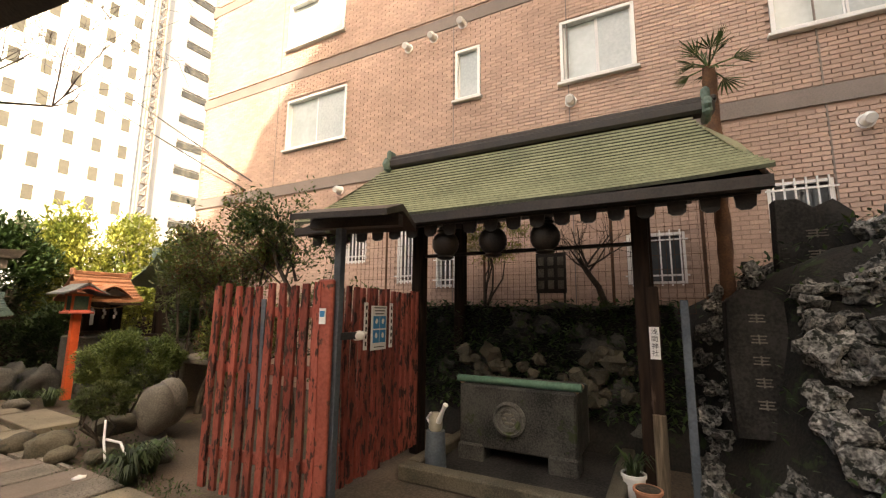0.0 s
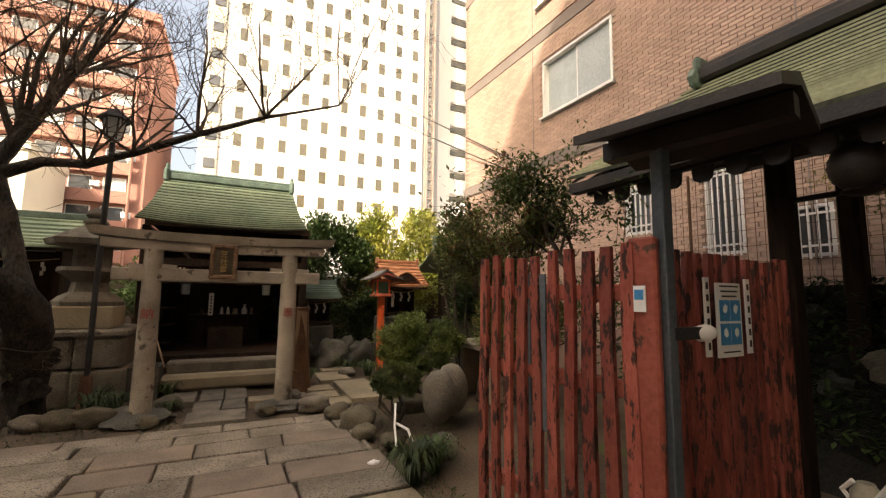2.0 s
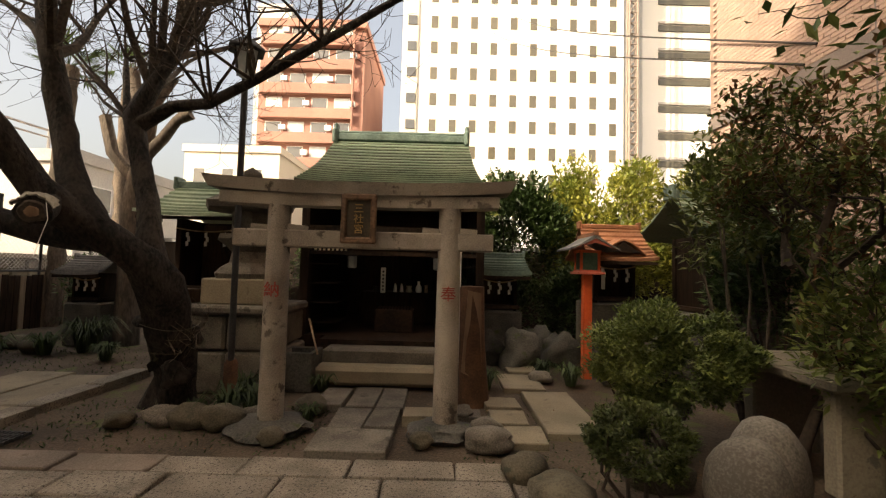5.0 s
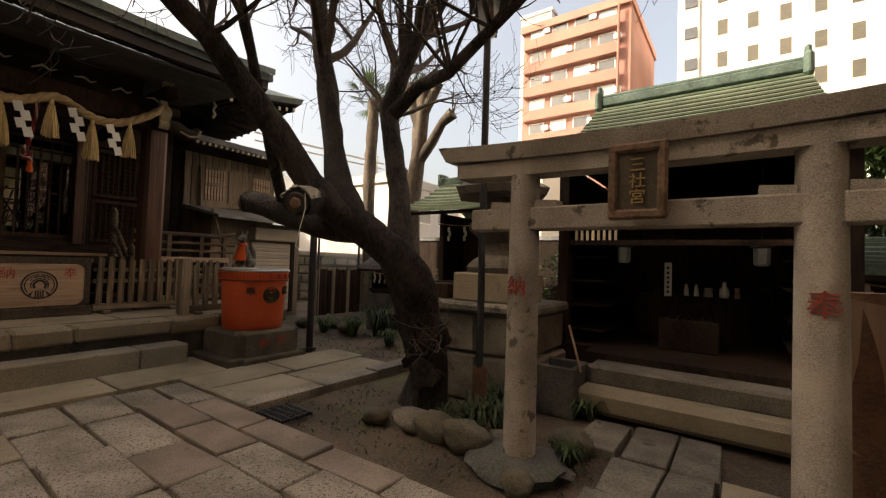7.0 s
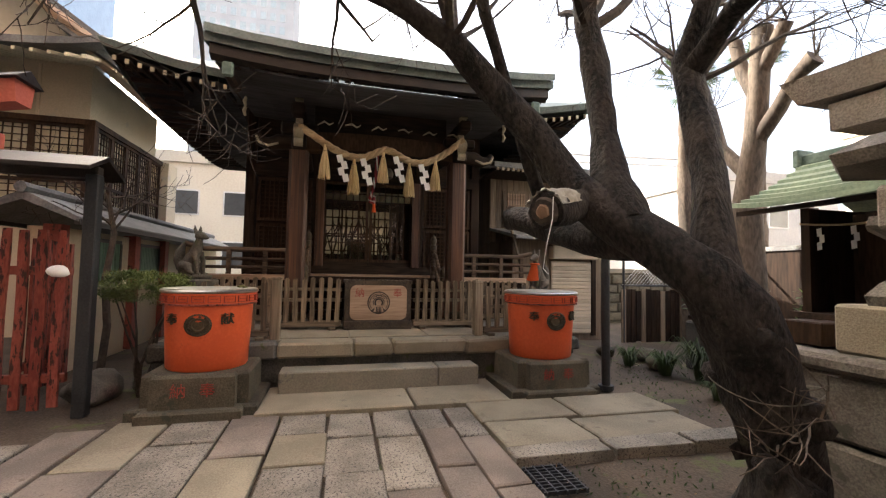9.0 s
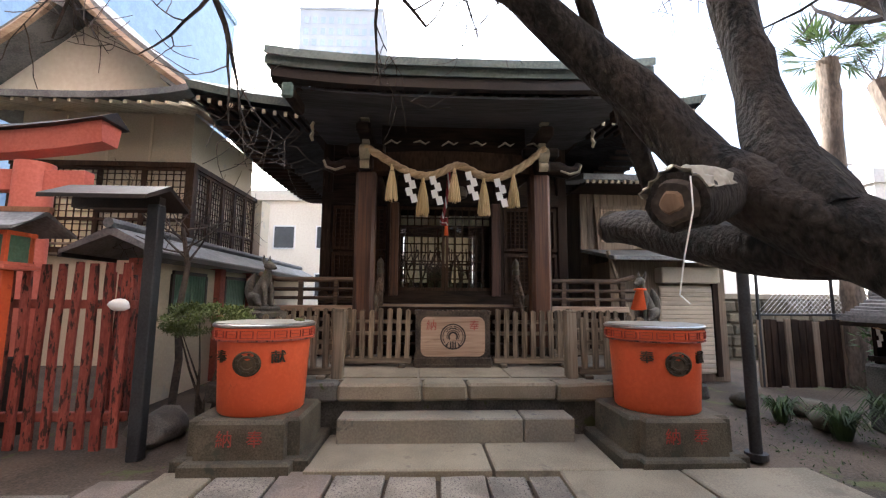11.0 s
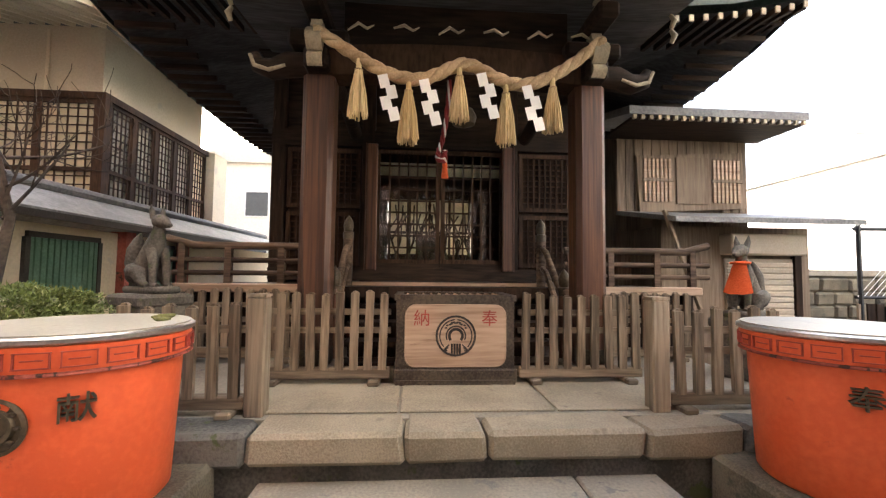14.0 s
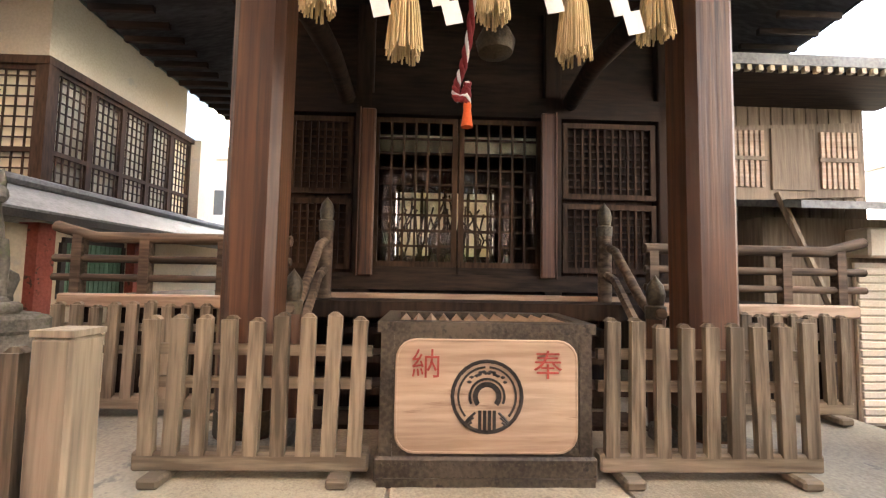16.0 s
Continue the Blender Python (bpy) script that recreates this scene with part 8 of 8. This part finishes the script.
for y in (3.78, -1.02):
    part("end_edge", Geo().prism([(3.70, y, 2.53), (4.86, y, 3.22), (5.7, y, 3.05), (5.7, y, 3.11), (4.86, y, 3.30), (3.70, y, 2.61)], (0, 0.05, 0)), BLACK, wh)
part("soffit", Geo().prism([(3.70, -0.95, 2.56), (4.86, -0.95, 3.27), (5.7, -0.95, 3.06), (5.7, -0.95, 3.09), (4.86, -0.95, 3.31), (3.70, -0.95, 2.60)], (0, 4.70, 0)), BLACK, wh)
for y in (2.46, -0.06):
    for x in (4.42, 5.62):
        part("post", B((x, y, 1.48), (0.15, 0.15, 3.06), bev=0.015), DARKWOOD, wh)
part("beam", span((4.36, -0.6, 2.84), (4.48, 3.3, 2.98)), BLACK, wh)
part("beam", span((5.56, -0.6, 2.92), (5.68, 3.3, 3.04)), BLACK, wh)
for y in (2.46, -0.06):
    part("cross_beam", span((4.2, y - 0.05, 2.84), (5.6, y + 0.05, 2.96)), BLACK, wh)
part("hanging_rail", Geo().tube([(4.42, 2.4, 2.28), (4.42, 0.0, 2.28)], 0.022, 6), BLACK, wh)
for i in range(20):
    y = -0.85 + 0.235 * i
    part("valance_tooth", Geo().prism([(3.80, y - 0.08, 2.56), (3.80, y + 0.08, 2.56), (3.80, y + 0.065, 2.43), (3.80, y + 0.03, 2.405), (3.80, y - 0.03, 2.405), (3.80, y - 0.065, 2.43)], (0.03, 0, 0)), BLACK, wh)
part("valance", span((3.79, -0.95, 2.52), (3.84, 3.76, 2.58)), BLACK, wh)
for y in (1.88, 1.32, 0.77):
    l = thing("paper_lantern", (4.0, y, 2.44), "round dark paper lantern hanging under the eave", "lantern", "lanterns under the eave")
    g = Geo().lathe([(0.06, -0.17), (0.10, -0.15)] + [(0.145 * math.cos(q) + (0.006 if k % 2 else 0), 0.15 * math.sin(q)) for k, q in enumerate([-1.05 + 0.15 * w for w in range(15)])] + [(0.10, 0.15), (0.06, 0.17)], (4.0, y, 2.34), 18)
    part("shade", g, BLACK, l, smooth=40)
    part("cap", Geo().lathe([(0.08, 0), (0.08, 0.03)], (4.0, y, 2.50), 14), BLACK, l)
    part("hook", Geo().tube([(4.0, y, 2.53), (4.0, y, 2.76)], 0.006, 4), DARKMETAL, l)
bs = thing("water_basin", (4.75, 1.25, 0), "mossy grey stone water basin with a carved round crest", "basin")
part("front", Geo().box((4.46, 1.25, 0.46), (0.12, 1.28, 0.66), bev=0.02), BASIN, bs)
part("back", Geo().box((5.12, 1.25, 0.46), (0.12, 1.28, 0.66), bev=0.02), DARKSTONE, bs)
for y in (0.67, 1.83):
    part("end", Geo().box((4.79, y, 0.46), (0.54, 0.12, 0.66), bev=0.02), BASIN, bs)
part("floor", span((4.5, 0.7, 0.16), (5.1, 1.8, 0.6)), DARKSTONE, bs)
for y in (0.75, 1.75):
    part("foot", Geo().box((4.5, y, 0.07), (0.26, 0.3, 0.2), bev=0.02), BASIN, bs)
part("water", span((4.52, 0.73, 0.69), (5.06, 1.77, 0.70)), DARKPANE, bs)
cr = part("crest", Geo().lathe([(0.0, 0.0), (0.18, 0.0), (0.18, 0.02), (0.155, 0.036), (0.148, 0.008), (0.125, 0.008), (0.118, 0.03), (0.095, 0.03), (0.086, 0.006), (0.0, 0.012)], (4.392, 1.30, 0.47), 28, pose(0, 0, 0, 0, -90, 0)), DARKSTONE, bs, smooth=40)
for q in range(6):
    a = q * math.pi / 3
    part("petal", Geo().rock((4.382, 1.30 + 0.05 * math.cos(a), 0.47 + 0.05 * math.sin(a)), (0.016, 0.032, 0.02), q, 1, 0.1), PEDSTONE, cr)
bm_ = thing("bamboo_rail", (4.5, 1.25, 0.85), "green split-bamboo pole laid across the basin", "bamboo")
part("pole", Geo().tube([(4.52, 1.96, 0.835), (4.5, 1.3, 0.835), (4.5, 0.56, 0.835)], 0.042, 12), GREENBOARD, bm_, smooth=50)
part("support", Geo().tube([(4.5, 1.9, 0.8), (4.7, 1.92, 0.82)], 0.03, 8).tube([(4.5, 0.62, 0.8), (4.72, 0.60, 0.82)], 0.03, 8), PANELWOOD, bm_, smooth=50)
kb = thing("pool_kerb", (4.2, 1.2, 0), "low damp stone kerb round the basin floor", "kerb")
for a in ((3.62, 0.15, 3.78, 2.2), (3.78, 2.05, 5.3, 2.2), (3.78, 0.15, 5.3, 0.29)):
    part("kerb_stone", span((a[0], a[1], -0.05), (a[2], a[3], 0.10), bev=0.015), PEDDARK, kb)
# floor slab in the near-black slate colour of the steles
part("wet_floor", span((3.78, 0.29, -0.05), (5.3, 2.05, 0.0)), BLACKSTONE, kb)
wc = thing("watering_can", (3.98, 2.0, 0.1), "white and teal plastic watering can on an upturned pot", "watering can")
part("pot", Geo().lathe([(0.12, 0), (0.1, 0.36)], (4.0, 1.98, 0.0), 14), BLUESTEEL, wc, smooth=40)
part("can", Geo().lathe([(0.06, 0), (0.075, 0.03), (0.075, 0.12), (0.045, 0.165), (0.04, 0.18)], (4.0, 1.98, 0.36), 14), LIDPLATE, wc, smooth=40)
part("spout", Geo().tube([(3.95, 1.92, 0.46), (3.9, 1.84, 0.6), (3.88, 1.80, 0.66)], [0.03, 0.02, 0.028], 8), WHITE, wc, smooth=40)
part("handle", Geo().tube([(4.01, 2.04, 0.40), (4.03, 2.10, 0.46), (4.01, 2.04, 0.53)], 0.014, 6), WHITE, wc, smooth=40)

# planted rock bank behind the basin and the rockery to the south
g = Geo()
nx, ny = 14, 46
vs, fs = [], []
for i in range(nx + 1):
    for j in range(ny + 1):
        x, y = 3.3 + 3.42 * i / nx, -6.4 + 11.2 * j / ny
        toe = 5.35 if y > -0.45 else 5.35 - min(1.0, (-0.45 - y) / 0.9) * 1.75
        u = max(0, min(1, (x - toe) / (0.35 if y > -0.45 else 1.6)))
        hgt = 1.68 if y > -0.5 else 1.68 + min(0.7, (-0.5 - y) * 0.45)
        hgt *= max(0, min(1, (4.6 - y) / 1.2))
        z = -0.12 + (hgt + 0.12) * (u * u * (3 - 2 * u)) + 0.10 * u * noise.noise((x * 2.2, y * 2.2, 3))
        vs.append((x, y, z))
for i in range(nx):
    for j in range(ny):
        a = i * (ny + 1) + j
        fs.append((a, a + ny + 1, a + ny + 2, a + 1))
bank = solid("planted_bank", Geo().add(vs, fs), EARTH, "earth bank faced with rough stones, coloured dark for roof shade", "bank", smooth=60, kind="structure")


def bank_z(x, y):
    toe = 5.35 if y > -0.45 else 5.35 - min(1.0, (-0.45 - y) / 0.9) * 1.75
    u = max(0, min(1, (x - toe) / (0.35 if y > -0.45 else 1.6)))
    hgt = (1.68 if y > -0.5 else 1.68 + min(0.7, (-0.5 - y) * 0.45)) * max(0, min(1, (4.6 - y) / 1.2))
    return -0.12 + (hgt + 0.12) * (u * u * (3 - 2 * u))


r_ = random.Random(12)
for k in range(360):
    y = r_.uniform(-3.9, -0.5)
    x = r_.uniform(3.5, 6.2) if y < -1.2 else r_.uniform(4.3, 6.0)
    if x > 4.9 and -2.1 < y < -1.25:
        continue
    if abs(y + 0.95) < 0.42 and 4.5 < x < 5.2:
        continue
    s = r_.uniform(0.06, 0.17)
    part("rock", Geo().rock((x, y, bank_z(x, y) + s * 0.2), (s, s * r_.uniform(0.8, 1.2), s * r_.uniform(0.7, 1.1)), k, 3, 0.7), ROCK, bank, smooth=30)
for k in range(70):
    y, z = r_.uniform(-0.4, 3.9), r_.uniform(0.05, 1.6)
    s = r_.uniform(0.08, 0.2)
    # most of these rocks take the shade-darkened earth colour
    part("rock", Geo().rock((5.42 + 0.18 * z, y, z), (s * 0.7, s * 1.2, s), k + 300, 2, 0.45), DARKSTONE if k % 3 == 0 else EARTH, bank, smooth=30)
for k in range(34):
    y, z, s = r_.uniform(0.2, 2.3), r_.uniform(0.55, 1.1), r_.uniform(0.05, 0.12)
    part("rock", Geo().rock((5.36 + 0.1 * z, y, z), (s, s * 1.2, s), k + 500, 2, 0.5), PEDDARK, bank, smooth=30)
g = Geo()
for k in range(7500):
    y, z = r_.uniform(-0.4, 4.2), r_.uniform(0.35, 1.75)
    g.leaf((5.35 + 0.2 * z + r_.uniform(-0.1, 0.1), y, z), (r_.uniform(-1, 0.1), r_.uniform(-1, 1), r_.uniform(-0.6, 0.6)), (0, 0, 1), r_.uniform(0.05, 0.12), 0.045)
for k in range(900):
    y = r_.uniform(-4.5, -0.6)
    x = r_.uniform(3.8, 6.2)
    g.leaf((x, y, bank_z(x, y) + r_.uniform(0.05, 0.25)), (r_.uniform(-1, 1), r_.uniform(-1, 1), r_.uniform(-0.2, 0.8)), (0, 0, 1), r_.uniform(0.06, 0.13), 0.04)
solid("ivy", g, LEAF, "dark ivy and ferns over the rock bank", "ivy", kind="stuff")


def stele(x, y, z0, z1, w, t, lean, label, peak, chars):
    s = thing("stone_stele", (x, y, z0), label, "stele", "inscribed stones")
    m = pose(x, y, z0, 0, lean[0], lean[1])
    h = z1 - z0
    poly = [(-w / 2 * 1.02, -0.1), (w / 2 * 1.02, -0.1), (w / 2 * 1.05, h * 0.5), (w / 2 * 0.95, h * (1 - 0.1 * (1 - peak))), (w / 2 * 0.4, h), (0.0, h * (0.94 if peak else 0.99)), (-w / 2 * 0.5, h * 0.985), (-w / 2 * 0.95, h * 0.90), (-w / 2 * 1.03, h * 0.45)]
    g = Geo()
    g.ring([[tuple(m @ Vector((d, a * k, b))) for a, b in poly] for d, k in ((-t / 2, 0.96), (-t / 2 + 0.03, 1.0), (t / 2 - 0.03, 1.0), (t / 2, 0.95))])
    part("slab", g, BLACKSTONE, s)
    for i in range(chars):
        q = Geo()
        zz = h * (0.8 - 0.62 * i / max(1, chars - 1))
        for j in range(3):
            b = Geo().box((-t / 2 - 0.003, 0.0, zz - 0.03 * j), (0.008, w * (0.26 - 0.05 * (j % 2)), 0.012))
            q.add(b.v, b.f, m)
        b = Geo().box((-t / 2 - 0.003, 0.0, zz - 0.03), (0.008, 0.012, 0.09))
        q.add(b.v, b.f, m)
        part("carved_sign", q, PEDSTONE, s)
    return s


stele(4.86, -1.0, 0.58, 1.84, 0.50, 0.16, (4, 8), "dark upright slate stele with worn carving", 0, 5)
stele(5.5, -1.68, 1.05, 2.82, 0.70, 0.18, (3, 4), "tall dark slate stele with a notched top", 1, 6)
tp = thing("marker_post", (4.38, -0.14, 0), "weathered timber post with a white name slip", "post")
part("post", B((4.36, -0.14, 0.9), (0.11, 0.11, 1.9), bev=0.01), DARKWOOD, tp)
part("pale_foot", B((4.345, -0.14, 0.33), (0.115, 0.112, 0.74), bev=0.01), GREYWOOD, tp)
sp_ = part("name_slip", B((4.295, -0.14, 1.33), (0.012, 0.085, 0.29)), WHITE, tp, "white slip with black letters")
for i, ch in enumerate("浅間神社"):
    text("letter", ch, 0.058, pose(4.286, -0.14, 1.43 - 0.065 * i, 90, 0, -90), BLACK, sp_, 0.002)
solid("steel_upright", B((4.42, -0.40, 0.85), (0.07, 0.07, 1.75), bev=0.006), BLUESTEEL, "blue-grey steel upright beside the marker post", "post")
for x, y, r, h, m in ((4.12, -0.02, 0.11, 0.15, TERRACOTTA), (4.3, 0.10, 0.10, 0.2, WHITE)):
    f = thing("flower_pot", (x, y, 0), "terracotta flower pot" + (" on bare ground beside a post" if m is TERRACOTTA else " painted white with straggly stems"), "flower pot", "pots by the post")
    part("pot", Geo().lathe([(r * 0.72, 0), (r, h * 0.85), (r * 1.1, h * 0.86), (r * 1.1, h), (r * 0.95, h), (r * 0.9, h * 0.8)], (x, y, -0.03), 20), m, f, smooth=40)
    part("soil", Geo().lathe([(r * 0.88, 0), (r * 0.88, 0.01)], (x, y, h * 0.75), 16), SOIL, f)
tuft(4.3, 0.10, 30, 0.3, "thin straggly stems in a pot", 91, z=0.13)

# ---- red entrance fence, gate post and notices ----
random.seed(41)
red_fence((2.60, 2.30), (2.44, 3.56), 10, -0.02, 1.84, "peeling red board gate leaf standing open", name="gate_leaf", wide=0.070, inside=-1, rails=(0.35, 1.1, 1.6))
red_fence((2.76, 2.40), (4.40, 2.44), 15, 0.0, 1.82, "peeling red board fence beside the wash house", wide=0.068, inside=1)
gw = thing("gate_stile", (2.62, 2.26, 0), "broad peeling red gate boards with a small notice", "gate")
part("stile", B((2.62, 2.30, 0.93), (0.05, 0.15, 1.86), (0, 0, 8), bev=0.012), REDRAIL, gw)
part("notice", B((2.585, 2.30, 1.55), (0.008, 0.062, 0.13), (0, 0, 8)), WHITE, gw, "small white and blue notice")
part("notice_print", B((2.579, 2.30, 1.57), (0.004, 0.045, 0.05), (0, 0, 8)), BLUE, gw)
gs_ = thing("steel_gate_post", (2.72, 2.22, 0), "blue-grey steel gate post under a small dark roof", "post")
part("post", B((2.70, 2.24, 1.17), (0.07, 0.07, 2.38), bev=0.006), BLUESTEEL, gs_)
m = pose(2.72, 2.1, 2.36, 0, 0, -78)
g = Geo()
for s in (-1, 1):
    q = Geo().prism([(-0.42, 0, 0.14), (-0.42, s * 0.34, 0.02), (-0.42, s * 0.34, -0.03), (-0.42, 0, 0.08)], (0.86, 0, 0))
    g.add(q.v, q.f, m)
part("roof", g, BLACK, gs_)
part("ridge", Geo().add(*((lambda q: (q.v, q.f))(Geo().box((0.0, 0, 0.0), (0.84, 0.10, 0.10)))), m), BLACK, gs_)
part("latch_arm", B((2.82, 2.22, 1.38), (0.22, 0.04, 0.06)), DARKMETAL, gs_)
solid("lock_cover", Geo().rock((2.97, 2.22, 1.38), (0.085, 0.05, 0.045), 8, 2, 0.18), WHITE, "white plastic-wrapped lock on the latch arm", "lock", smooth=60)
nb = thing("hygiene_notice", (3.46, 2.36, 1.2), "white notice with four blue pictogram panels and writing", "sign")
part("board", B((3.46, 2.36, 1.43), (0.25, 0.012, 0.44)), WHITE, nb)
for i in range(2):
    for j in range(2):
        p = part("blue_panel", B((3.405 + 0.11 * i, 2.351, 1.345 + 0.14 * j), (0.10, 0.004, 0.125)), BLUE, nb)
        part("pictogram", Geo().rock((3.405 + 0.11 * i, 2.348, 1.355 + 0.14 * j), (0.025, 0.002, 0.03), i + 2 * j, 1, 0.2), WHITE, p)
for j in range(3):
    part("text_line", B((3.46, 2.351, 1.63 - 0.03 * j), (0.19 - 0.02 * j, 0.003, 0.010)), BLACK, nb)
part("text_line", B((3.46, 2.351, 1.24), (0.17, 0.003, 0.008)), BLACK, nb)
for x in (3.25, 3.68):
    st_ = thing("name_strip", (x, 2.36, 1.2), "narrow white name strip hung on the red fence", "sign", "name strips")
    part("board", B((x, 2.365, 1.45), (0.05, 0.01, 0.46)), WHITE, st_)
    for j in range(6):
        part("lettering", B((x, 2.358, 1.63 - 0.07 * j), (0.02, 0.003, 0.04)), BLACK, st_)
for y in (2.95, 3.1):
    st_ = thing("metal_strip", (2.47, y, 1.2), "grey metal strip hung between the red boards", "strip", "metal strips")
    part("strip", B((2.525, y, 1.22), (0.012, 0.05, 0.95), (0, 0, 7)), BLUESTEEL, st_)
wf = thing("wire_fence", (6.3, 1.5, 1.6), "thin welded wire fence before the brick wall", "fence")
g = Geo()
for i in range(60):
    g.tube([(6.42, -0.8 + 0.1 * i, 1.5), (6.42, -0.8 + 0.1 * i, 3.2)], 0.0035, 3)
for j in range(9):
    g.tube([(6.42, -0.8, 1.6 + 0.2 * j), (6.42, 5.2, 1.6 + 0.2 * j)], 0.0035, 3)
part("mesh", g, RUST, wf)
for y in (-0.75, 0.4, 2.4, 4.4):
    part("post", Geo().tube([(6.42, y, 1.4), (6.42, y, 3.25)], 0.022, 6), RUST, wf)
bd = thing("notice_board", (6.3, 1.28, 1.9), "dark framed board of votive pictures", "board")
part("panel", B((6.36, 1.28, 2.2), (0.02, 0.46, 0.62), bev=0.004), BLACK, bd)
for i in range(3):
    for j in range(3):
        part("votive_picture", B((6.345, 1.13 + 0.15 * i, 2.02 + 0.18 * j), (0.012, 0.09, 0.13), bev=0.003), PEDSTONE, bd)
part("legs", Geo().box((6.36, 1.08, 1.75), (0.03, 0.03, 0.4)).box((6.36, 1.48, 1.75), (0.03, 0.03, 0.4)), BLACK, bd)
cb = thing("overhead_cable", (4, 12, 6), "thin black overhead cables from the brick building", "cable")
for a, b in ((Vector((6.7, 9.0, 4.6)), Vector((5.0, 40, 24))), (Vector((6.7, 8.8, 4.8)), Vector((6.2, 40, 26)))):
    part("cable", Geo().tube([a + (b - a) * (i / 16) + Vector((0, 0, -0.9 * math.sin(math.pi * i / 16))) for i in range(17)], 0.018, 4), BLACK, cb)
gp2 = gate_post(0.10, 2.20, 2.78, (0.05, -0.40), "black roofed gate post at the entrance")
solid("gate_stile", B((0.14, 2.27, 0.92), (0.06, 0.12, 1.86), bev=0.012), REDPAINT, "peeling red gate board beside the entrance post", "gate")
settle(mark, EAST)
mark = len(scene.collection.objects)
solid("moss_clump", Geo().rock((-4.62, 4.22, 1.267), (0.10, 0.035, 0.018), 3, 2, 0.3).rock((-4.50, 4.28, 1.265), (0.05, 0.03, 0.014), 5, 2, 0.3), MOSS, "moss and dry sprigs on the tub lid", "moss", smooth=50)

settle(mark, WEST)

# fallen leaves and grit on the bare earth
fr_ = random.Random(77)
g = Geo()
for k in range(900):
    x, y = fr_.choice(((fr_.uniform(-3.4, -0.2), fr_.uniform(6.4, 9.6)), (fr_.uniform(2.2, 4.6), fr_.uniform(4.2, 9.6)), (fr_.uniform(-0.6, 2.2), fr_.uniform(6.6, 8.3))))
    g.leaf((x, y, 0.0), (fr_.uniform(-1, 1), fr_.uniform(-1, 1), fr_.uniform(0, 0.3)), (0, 0, 1), fr_.uniform(0.02, 0.05), fr_.uniform(0.01, 0.02))
solid("fallen_leaves", g, LEAFRUST, "small dry leaves scattered over the bare earth", "leaf litter", kind="stuff")
